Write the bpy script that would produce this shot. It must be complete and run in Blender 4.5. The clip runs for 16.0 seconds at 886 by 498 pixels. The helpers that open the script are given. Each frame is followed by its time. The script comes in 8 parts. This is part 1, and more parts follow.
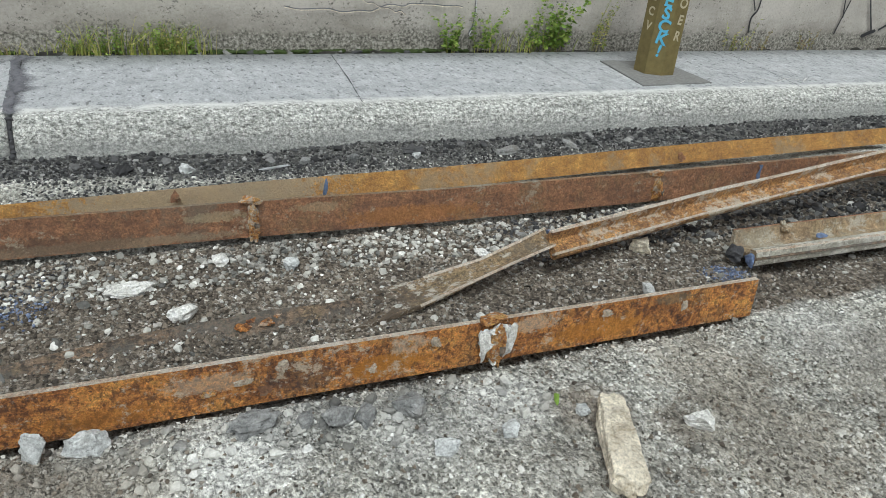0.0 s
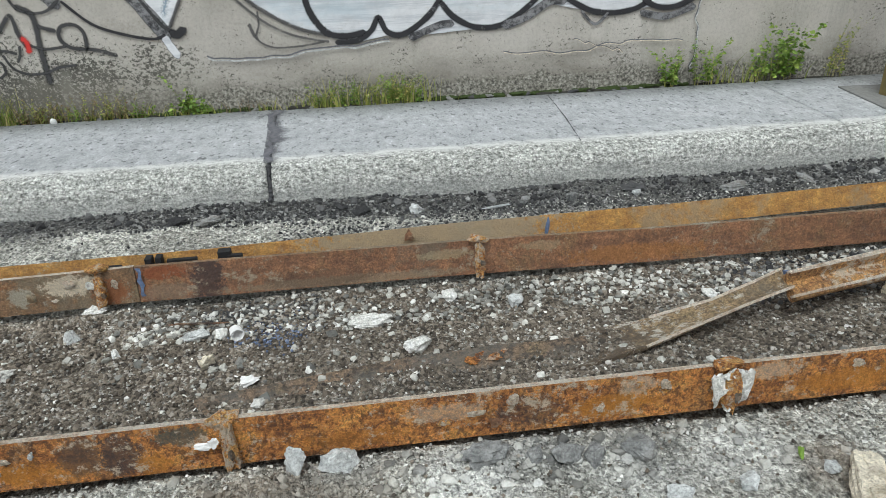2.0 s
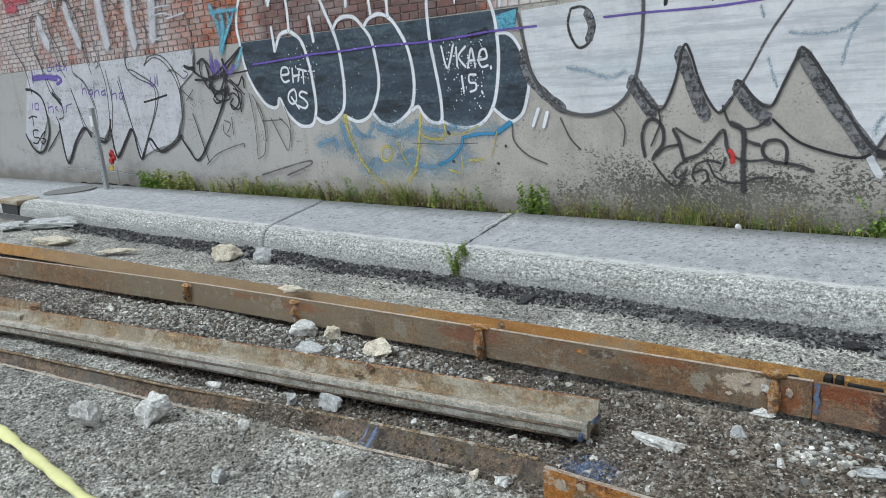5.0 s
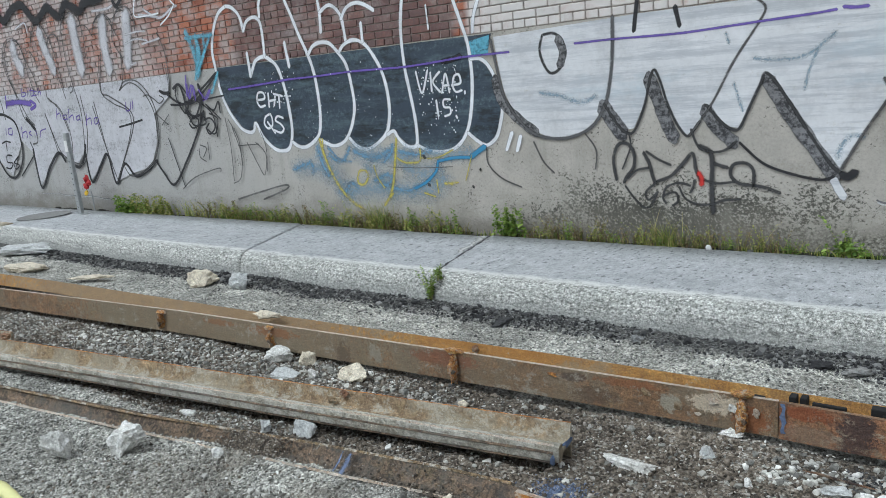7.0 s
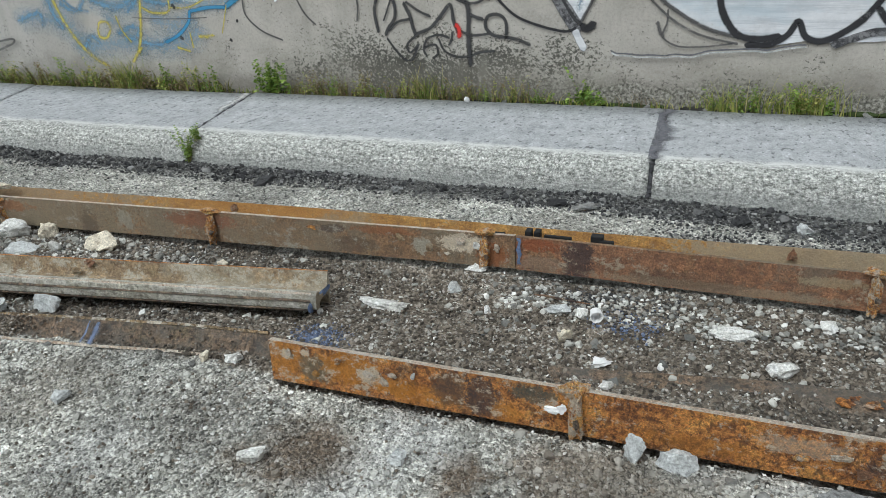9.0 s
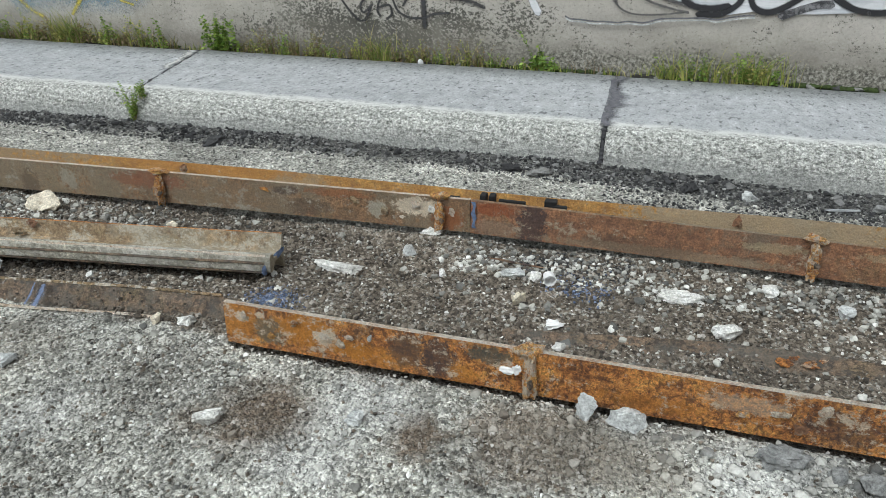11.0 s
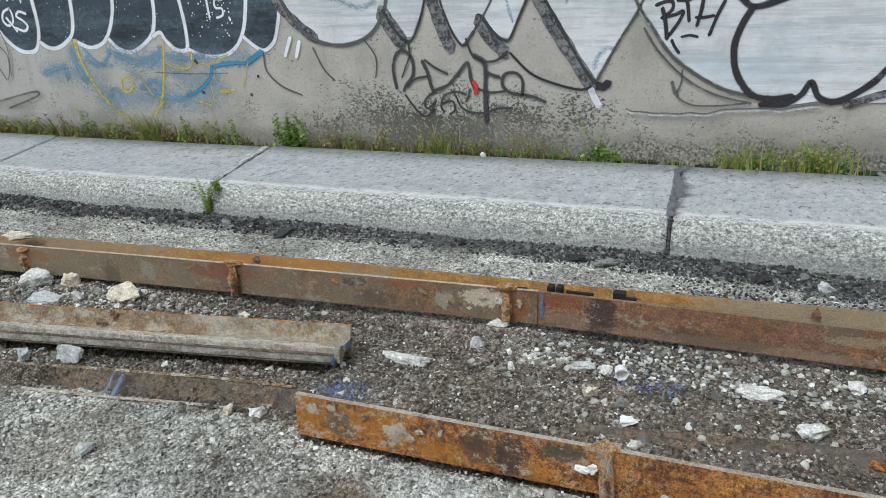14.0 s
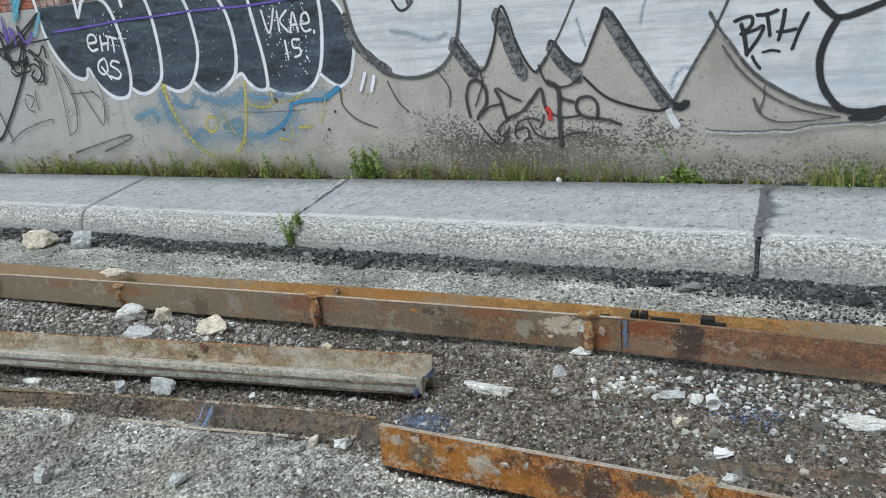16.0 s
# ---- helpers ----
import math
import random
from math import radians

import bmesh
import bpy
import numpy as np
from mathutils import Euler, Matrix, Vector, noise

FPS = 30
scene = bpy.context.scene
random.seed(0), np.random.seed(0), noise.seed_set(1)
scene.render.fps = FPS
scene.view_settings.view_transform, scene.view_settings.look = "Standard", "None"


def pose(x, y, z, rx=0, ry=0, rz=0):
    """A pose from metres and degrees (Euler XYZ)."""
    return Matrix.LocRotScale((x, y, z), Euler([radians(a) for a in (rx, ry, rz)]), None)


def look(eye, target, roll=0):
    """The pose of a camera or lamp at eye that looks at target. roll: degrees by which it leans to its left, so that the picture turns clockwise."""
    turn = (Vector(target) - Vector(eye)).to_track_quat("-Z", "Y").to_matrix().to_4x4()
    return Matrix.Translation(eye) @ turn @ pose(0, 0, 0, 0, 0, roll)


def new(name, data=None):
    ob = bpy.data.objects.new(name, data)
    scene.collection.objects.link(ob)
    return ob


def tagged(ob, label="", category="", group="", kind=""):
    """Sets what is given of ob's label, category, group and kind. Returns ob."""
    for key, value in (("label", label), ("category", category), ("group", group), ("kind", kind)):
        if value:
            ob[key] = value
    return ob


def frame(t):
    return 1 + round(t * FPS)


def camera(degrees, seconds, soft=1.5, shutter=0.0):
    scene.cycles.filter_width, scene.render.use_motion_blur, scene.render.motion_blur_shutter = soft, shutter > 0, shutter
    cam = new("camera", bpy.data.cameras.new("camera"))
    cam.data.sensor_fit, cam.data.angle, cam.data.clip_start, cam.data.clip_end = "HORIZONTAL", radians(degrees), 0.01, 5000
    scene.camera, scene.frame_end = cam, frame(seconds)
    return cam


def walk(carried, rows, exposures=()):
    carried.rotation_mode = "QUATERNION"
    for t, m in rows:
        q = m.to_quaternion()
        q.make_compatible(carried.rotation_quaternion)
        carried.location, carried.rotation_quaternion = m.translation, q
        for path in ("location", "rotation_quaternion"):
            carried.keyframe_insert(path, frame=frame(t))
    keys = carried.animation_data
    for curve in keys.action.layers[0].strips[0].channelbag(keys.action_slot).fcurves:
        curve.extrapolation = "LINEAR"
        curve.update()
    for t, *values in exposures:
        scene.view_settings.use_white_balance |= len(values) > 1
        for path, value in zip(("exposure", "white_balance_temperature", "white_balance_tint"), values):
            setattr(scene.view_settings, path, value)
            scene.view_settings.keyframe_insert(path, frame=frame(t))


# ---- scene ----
cam = camera(61.4, 16.0, soft=0.45, shutter=0.0)
PATH = [
    (0, (1.91, 2.135, 1.389), (2.669, 3.739, 0.467), 5.7),
    (0.5, (1.904, 2.137, 1.391), (2.597, 3.779, 0.484), 4.0),
    (1, (1.908, 2.128, 1.394), (2.623, 3.761, 0.488), 3.7),
    (1.5, (1.889, 2.117, 1.411), (2.442, 3.833, 0.544), -0.0),
    (2, (1.827, 2.112, 1.421), (2.073, 3.903, 0.565), -1.5),
    (2.5, (1.76, 2.11, 1.434), (1.797, 3.947, 0.644), -1.5),
    (3, (1.699, 2.066, 1.435), (1.276, 3.858, 0.655), -5.8),
    (3.5, (1.657, 2.064, 1.425), (0.956, 3.773, 0.66), -6.6),
    (4, (1.61, 2.032, 1.417), (0.663, 3.677, 0.784), -5.1),
    (4.5, (1.592, 1.991, 1.437), (0.411, 3.512, 0.897), -5.4),
    (4.7, (1.587, 1.99, 1.439), (0.351, 3.48, 0.937), -5.0),
    (6.8, (1.637, 1.991, 1.472), (0.465, 3.547, 1.02), -5.9),
    (7, (1.636, 1.987, 1.47), (0.443, 3.531, 1.029), -5.1),
    (7.5, (1.626, 1.994, 1.46), (0.41, 3.518, 1.018), -4.9),
    (8, (1.643, 1.996, 1.43), (0.508, 3.577, 0.967), -4.2),
    (8.5, (1.688, 2.016, 1.405), (0.726, 3.661, 0.8), -3.8),
    (9, (1.765, 2.035, 1.418), (1.098, 3.731, 0.594), -2.9),
    (9.5, (1.749, 2.03, 1.411), (1.152, 3.73, 0.541), -0.4),
    (10, (1.74, 2.025, 1.415), (1.14, 3.717, 0.533), 0.2),
    (10.2, (1.734, 2.023, 1.417), (1.133, 3.703, 0.512), 0.5),
    (12.3, (1.762, 2.015, 1.416), (1.359, 3.756, 0.518), -3.6),
    (12.5, (1.752, 2.021, 1.414), (1.322, 3.761, 0.527), -3.5),
    (13, (1.745, 2.007, 1.43), (1.253, 3.755, 0.591), -2.4),
    (13.5, (1.722, 1.999, 1.444), (1.141, 3.776, 0.732), -2.5),
    (14, (1.7, 2.001, 1.441), (1.006, 3.743, 0.744), -2.4),
    (14.5, (1.656, 1.987, 1.439), (0.807, 3.678, 0.791), -2.6),
    (15, (1.654, 1.996, 1.442), (0.726, 3.653, 0.813), -4.7),
    (15.5, (1.67, 2.001, 1.447), (0.766, 3.672, 0.82), -5.4),
    (16, (1.681, 2.005, 1.447), (0.798, 3.691, 0.831), -5.7),
]
EXPOSURE = [(0, -0.06, 6300, 6), (2.5, -0.03, 6250, 6), (4.5, -0.14, 6000, 6), (7, -0.18, 5950, 6), (8.5, -0.17, 6100, 6), (10, -0.1, 6250, 6), (12.5, -0.05, 6250, 6), (14.5, -0.12, 6050, 6), (16, -0.12, 6000, 6)]
walk(cam, [(t, look(eye, target, roll)) for t, eye, target, roll in PATH], EXPOSURE)

# ---------- world and light: a bright overcast day ----------
world = bpy.data.worlds.new("overcast_sky")
scene.world = world
world.use_nodes = True
wn = world.node_tree
sky = wn.nodes.new("ShaderNodeTexSky")
sky.sky_type = 'NISHITA'
sky.sun_disc = False
sky.sun_elevation = radians(58)
sky.sun_rotation = radians(200)
sky.air_density, sky.dust_density, sky.ozone_density = 1.6, 6.0, 1.0
grey = wn.nodes.new("ShaderNodeHueSaturation")
grey.inputs["Saturation"].default_value = 0.12
wn.links.new(sky.outputs[0], grey.inputs["Color"])
wn.links.new(grey.outputs[0], wn.nodes["Background"].inputs[0])
wn.nodes["Background"].inputs[1].default_value = 0.114
sun = new("sun", bpy.data.lights.new("sun", 'SUN'))
sun.data.energy, sun.data.angle, sun.data.color = 1.35, radians(26), (0.95, 1.0, 0.985)
sun.matrix_world = look((-3, -7, 14), (0, 0, 0))

# ---------- materials ----------


class Mat:
    """A node material with short helpers."""

    def __init__(self, name, rough=0.9, metal=0.0):
        self.m = bpy.data.materials.new(name)
        self.m.use_nodes = True
        self.t = self.m.node_tree
        self.b = self.t.nodes["Principled BSDF"]
        self.b.inputs["Roughness"].default_value = rough
        self.b.inputs["Metallic"].default_value = metal
        self.co = self.t.nodes.new("ShaderNodeNewGeometry")
        self.pos = self.co.outputs["Position"]

    def node(self, kind, **values):
        n = self.t.nodes.new(kind)
        for k, v in values.items():
            n.inputs[k].default_value = v
        return n

    def noise(self, scale, detail=4.0, rough=0.6, stretch=None, shift=0.0):
        n = self.node("ShaderNodeTexNoise", Scale=scale, Detail=detail, Roughness=rough)
        mp = self.node("ShaderNodeMapping")
        mp.inputs["Scale"].default_value = stretch or (1, 1, 1)
        mp.inputs["Location"].default_value = (shift, shift * 0.7, shift * 1.3)
        self.t.links.new(self.pos, mp.inputs["Vector"])
        self.t.links.new(mp.outputs[0], n.inputs["Vector"])
        return n.outputs["Fac"]

    def cells(self, scale, out="Distance"):
        n = self.node("ShaderNodeTexVoronoi", Scale=scale)
        self.t.links.new(self.pos, n.inputs["Vector"])
        return n.outputs[out]

    def pebbles(self, scale, warp=0.012):
        """A random value for each pebble-sized cell, and the distance from the cell's middle."""
        n = self.node("ShaderNodeTexNoise", Scale=scale * 0.9, Detail=2.0)
        self.t.links.new(self.pos, n.inputs["Vector"])
        w = self.t.nodes.new("ShaderNodeVectorMath")
        w.operation = 'MULTIPLY_ADD'
        self.t.links.new(n.outputs["Color"], w.inputs[0])
        w.inputs[1].default_value = (warp, warp, warp)
        self.t.links.new(self.pos, w.inputs[2])
        v = self.node("ShaderNodeTexVoronoi", Scale=scale, Randomness=1.0)
        self.t.links.new(w.outputs[0], v.inputs["Vector"])
        c = self.t.nodes.new("ShaderNodeSeparateColor")
        self.t.links.new(v.outputs["Color"], c.inputs[0])
        return c.outputs[0], v.outputs["Distance"]

    def ramp(self, fac, stops):
        n = self.t.nodes.new("ShaderNodeValToRGB")
        r = n.color_ramp
        while len(r.elements) < len(stops):
            r.elements.new(0.5)
        for e, (p, c) in zip(r.elements, stops):
            e.position = p
            e.color = (*c, 1) if isinstance(c, tuple) else (c, c, c, 1)
        self.t.links.new(fac, n.inputs[0])
        return n.outputs[0]

    def mix(self, fac, a, b, how='MIX'):
        n = self.t.nodes.new("ShaderNodeMix")
        n.data_type, n.blend_type = 'RGBA', how
        for v, k in ((fac, 0), (a, 6), (b, 7)):
            if isinstance(v, (int, float)):
                n.inputs[k].default_value = v if k == 0 else (v, v, v, 1)
            elif isinstance(v, tuple):
                n.inputs[k].default_value = (*v, 1)
            else:
                self.t.links.new(v, n.inputs[k])
        return n.outputs[2]

    def math(self, op, a, b=0.0, clamp=False):
        n = self.t.nodes.new("ShaderNodeMath")
        n.operation, n.use_clamp = op, clamp
        for i, v in enumerate((a, b)):
            if isinstance(v, (int, float)):
                n.inputs[i].default_value = v
            else:
                self.t.links.new(v, n.inputs[i])
        return n.outputs[0]

    def axis(self, i):
        n = self.t.nodes.new("ShaderNodeSeparateXYZ")
        self.t.links.new(self.pos, n.inputs[0])
        return n.outputs[i]

    def span(self, v, a, b):
        n = self.node("ShaderNodeMapRange")
        n.inputs["From Min"].default_value, n.inputs["From Max"].default_value = a, b
        self.t.links.new(v, n.inputs["Value"])
        return n.outputs["Result"]

    def island(self):
        return self.co.outputs["Random Per Island"]

    def rand(self):
        return self.t.nodes.new("ShaderNodeObjectInfo").outputs["Random"]

    def bump(self, h, strength=0.5, dist=0.01):
        n = self.node("ShaderNodeBump", Strength=strength, Distance=dist)
        self.t.links.new(h, n.inputs["Height"])
        self.t.links.new(n.outputs[0], self.b.inputs["Normal"])

    def done(self, colour, rough=None):
        if isinstance(colour, tuple):
            self.b.inputs["Base Color"].default_value = (*colour, 1)
        else:
            self.t.links.new(colour, self.b.inputs["Base Color"])
        if rough is not None:
            self.t.links.new(rough, self.b.inputs["Roughness"])
        return self.m


# patches on the ground: x, y, radius, colour, strength
LIME, STAIN, DUSTY = (0.62, 0.62, 0.6), (0.14, 0.1, 0.068), (0.27, 0.245, 0.205)
PATCHES = (
    (0.74, 3.51, 0.17, STAIN, 0.85), (0.55, 3.42, 0.07, STAIN, 0.5), (1.19, 3.54, 0.09, STAIN, 0.85), (1.46, 3.6, 0.19, STAIN, 0.65), (3.08, 3.5, 0.12, STAIN, 0.6), (3.3, 3.38, 0.08, STAIN, 0.45),
    (0.98, 3.62, 0.16, LIME, 0.6), (0.92, 3.38, 0.14, LIME, 0.5), (0.1, 3.32, 0.14, LIME, 0.4), (2.1, 3.62, 0.16, LIME, 0.65), (2.55, 3.56, 0.14, LIME, 0.45), (2.85, 3.6, 0.15, LIME, 0.5), (4.2, 3.58, 0.22, LIME, 0.5),
    (2.25, 3.74, 0.16, (0.17, 0.172, 0.17), 0.55), (1.75, 3.72, 0.18, (0.17, 0.165, 0.155), 0.5), (2.6, 3.72, 0.12, (0.18, 0.18, 0.175), 0.45), (1.62, 3.62, 0.16, (0.17, 0.145, 0.115), 0.6), (2.95, 3.25, 0.3, (0.2, 0.185, 0.16), 0.5),
    (1.8, 3.6, 0.13, DUSTY, 0.6), (3.6, 3.55, 0.25, DUSTY, 0.7), (3.55, 3.2, 0.3, DUSTY, 0.75), (4.3, 3.3, 0.4, DUSTY, 0.6), (-1.0, 3.45, 0.25, DUSTY, 0.4), (-0.3, 3.55, 0.2, DUSTY, 0.5), (-0.85, 3.72, 0.12, DUSTY, 0.7))


def ground_tint(k, c, much=1.0):
    """Lime dust, damp stains and trodden dirt, alike on the ground and on the gravel that lies on it."""
    x, y = k.axis(0), k.axis(1)
    wobble = k.math('MULTIPLY', k.math('SUBTRACT', k.noise(8, 6, 0.75, shift=2), 0.5), 2.2)
    for px, py, r, tone, strength in PATCHES:
        d = k.math('SQRT', k.math('ADD', k.math('POWER', k.math('SUBTRACT', x, px), 2.0), k.math('POWER', k.math('SUBTRACT', y, py), 2.0)))
        d = k.math('ADD', k.math('DIVIDE', d, r), wobble)
        c = k.mix(k.math('MULTIPLY', k.math('SUBTRACT', 1.0, k.span(d, 0.55, 1.25)), strength * much), c, tone)
    return k.mix(0.85, c, k.ramp(k.noise(2.1, 6, 0.7, shift=17), [(0.36, 0.66), (0.5, 1.0), (0.62, 1.35)]), 'MULTIPLY')


def ground_material():
    k = Mat("gravel_and_dirt", 0.95)
    big, mid = k.noise(0.8, 5), k.noise(5, 7, 0.72)
    fine = k.noise(82, 4, 0.7, (1, 0.6, 1))
    p1, d1 = k.pebbles(42, 0.02)
    p2, d2 = k.pebbles(110, 0.009)
    y = k.axis(1)
    between = k.math('MULTIPLY', k.span(y, 3.72, 3.9), k.math('SUBTRACT', 1.0, k.span(y, 4.66, 5.0)))
    wob = k.math('ADD', between, k.math('MULTIPLY', k.math('SUBTRACT', mid, 0.5), 1.5), True)
    v = k.math('ADD', k.math('MULTIPLY', p1, 0.3), k.math('ADD', k.math('MULTIPLY', p2, 0.4), k.math('MULTIPLY', mid, 0.5)))
    dust = k.ramp(v, [(0.22, (0.085, 0.082, 0.072)), (0.43, (0.255, 0.25, 0.222)), (0.64, (0.445, 0.44, 0.4)), (0.88, (0.69, 0.685, 0.64))])
    soil = k.ramp(v, [(0.27, (0.03, 0.024, 0.019)), (0.48, (0.115, 0.094, 0.072)), (0.75, (0.23, 0.2, 0.165)), (0.93, (0.44, 0.43, 0.4))])
    c = k.mix(k.ramp(wob, [(0.35, 0.0), (0.7, 1.0)]), dust, soil)
    damp = k.ramp(k.math('ADD', k.math('MULTIPLY', big, 0.6), k.math('MULTIPLY', k.noise(2.6, 4, shift=4), 0.4)), [(0.53, 0.0), (0.62, 1.0)])
    c = k.mix(k.math('MULTIPLY', damp, 0.45), c, (0.085, 0.068, 0.053))
    c = ground_tint(k, c)
    start = k.math('MULTIPLY', k.span(k.axis(0), 1.5, 3.2), 0.24)
    tar = k.math('ADD', k.math('MULTIPLY', k.span(k.math('ADD', y, start), 5.46, 5.74), 1.0), k.math('MULTIPLY', k.math('SUBTRACT', k.noise(4.2, 7, 0.75, shift=6), 0.5), 1.5), True)
    c = k.mix(k.ramp(tar, [(0.42, 0.0), (0.72, 0.88)]), c, k.ramp(p2, [(0.0, 0.022), (0.6, 0.06), (1.0, 0.17)]))
    # Low specks are coloured darker to stand for shade between the grains.
    c = k.mix(0.8, c, k.ramp(fine, [(0.37, 0.2), (0.5, 1.0), (0.65, 1.6)]), 'MULTIPLY')
    h = k.math('SUBTRACT', k.math('MULTIPLY', fine, 0.5), k.math('ADD', k.math('MULTIPLY', d1, 0.9), k.math('MULTIPLY', d2, 0.6)))
    k.bump(h, 1.0, 0.014)
    return k.done(c)


def stone_material(name, stops, tinted=0.0):
    k = Mat(name, 0.92)
    c = k.ramp(k.island(), stops)
    n = k.noise(45, 5, 0.7)
    if tinted:
        c = ground_tint(k, c, tinted)
    c = k.mix(0.85, c, k.ramp(n, [(0.3, 0.55), (0.5, 1.0), (0.75, 1.3)]), 'MULTIPLY')
    k.bump(k.noise(120, 3), 0.5, 0.004)
    return k.done(c)


def rock_material(name, a, b, scale=22):
    k = Mat(name, 0.93)
    n = k.noise(scale, 7, 0.72)
    c = k.ramp(n, [(0.34, a), (0.5, b), (0.66, tuple(min(0.85, v * 1.3) for v in b))])
    c = k.mix(0.8, c, k.ramp(k.noise(110, 4, 0.8), [(0.34, 0.45), (0.5, 1.0), (0.66, 1.35)]), 'MULTIPLY')
    c = k.mix(k.ramp(k.noise(6, 4, shift=3), [(0.54, 0.0), (0.7, 0.4)]), c, (0.24, 0.21, 0.175))
    k.bump(k.math('ADD', k.noise(70, 6, 0.8), k.math('MULTIPLY', k.noise(22, 5, 0.7, shift=8), 1.5)), 0.7, 0.007)
    return k.done(c)


def rust_material(name, light, mid, dark, scale=9.0, flake=(0.45, 0.4, 0.34), flakes=0.62, grey=(0.2, 0.18, 0.15), greyness=0.58, blots=(), speckle=0.95):
    k = Mat(name, 0.88, 0.0)
    n = k.noise(scale * 2.0, 9, 0.82, (0.6, 1, 1))
    spots = k.noise(scale * 13, 6, 0.82)
    patch = k.noise(scale * 0.7, 7, 0.78, (0.7, 1, 0.8), 13)
    c = k.ramp(n, [(0.36, dark), (0.45, mid), (0.54, light), (0.63, tuple(min(0.75, v * 1.45) for v in light))])
    tint = k.ramp(k.noise(scale * 0.9, 6, 0.75, (0.9, 1, 0.7), 27), [(0.54, 0.0), (0.6, 0.6)])
    c = k.mix(tint, c, tuple(0.55 * v + 0.45 * w for v, w in zip(mid, (0.3, 0.24, 0.12))))
    c = k.mix(k.ramp(patch, [(0.55, 0.0), (0.58, 0.6)]), c, tuple(0.5 * (a + b) for a, b in zip(dark, mid)))
    c = k.mix(speckle, c, k.ramp(spots, [(0.37, 0.3), (0.5, 1.0), (0.63, 1.7)]), 'MULTIPLY')
    mottle = k.noise(scale * 7.5, 3, 0.6, (1, 1, 0.8), 31)
    c = k.mix(k.math('MULTIPLY', k.ramp(mottle, [(0.4, 1.0), (0.46, 0.0)]), 0.7 * speckle), c, dark)
    c = k.mix(k.math('MULTIPLY', k.ramp(mottle, [(0.56, 0.0), (0.62, 1.0)]), 0.6 * speckle), c, tuple(min(0.75, v * 1.25) for v in light))
    c = k.mix(k.ramp(k.noise(2.3, 6, 0.7, shift=5), [(greyness, 0.0), (greyness + 0.07, 0.62)]), c, grey)
    rag = k.math('MULTIPLY', k.math('SUBTRACT', k.noise(34, 7, 0.85, shift=41), 0.5), 3.4)
    for bx, bz, rx, rz, tone, much in blots:
        dx = k.math('DIVIDE', k.math('SUBTRACT', k.axis(0), bx), rx)
        dz = k.math('DIVIDE', k.math('SUBTRACT', k.axis(2), bz), rz)
        far = k.math('ADD', k.math('SQRT', k.math('ADD', k.math('MULTIPLY', dx, dx), k.math('MULTIPLY', dz, dz))), rag)
        c = k.mix(k.math('MULTIPLY', k.math('SUBTRACT', 1.0, k.span(far, 0.85, 1.05)), much), c, tone)
    chips = k.math('ADD', k.math('MULTIPLY', k.noise(scale * 2.2, 9, 0.82, (0.8, 1, 1), 9), 0.75), k.math('MULTIPLY', k.noise(1.9, 3, shift=21), 0.25))
    c = k.mix(k.ramp(chips, [(flakes - 0.06, 0.0), (flakes - 0.02, 0.85)]), c, flake)
    c = k.mix(0.5, c, k.ramp(k.noise(scale * 22, 4, 0.8), [(0.35, 0.5), (0.65, 1.5)]), 'MULTIPLY')
    k.bump(k.math('ADD', k.math('MULTIPLY', spots, 1.0), k.math('ADD', k.math('MULTIPLY', mottle, 1.2), k.math('ADD', n, chips))), 1.0, 0.011)
    return k.done(c, k.ramp(spots, [(0.3, 0.7), (0.7, 0.98)]))


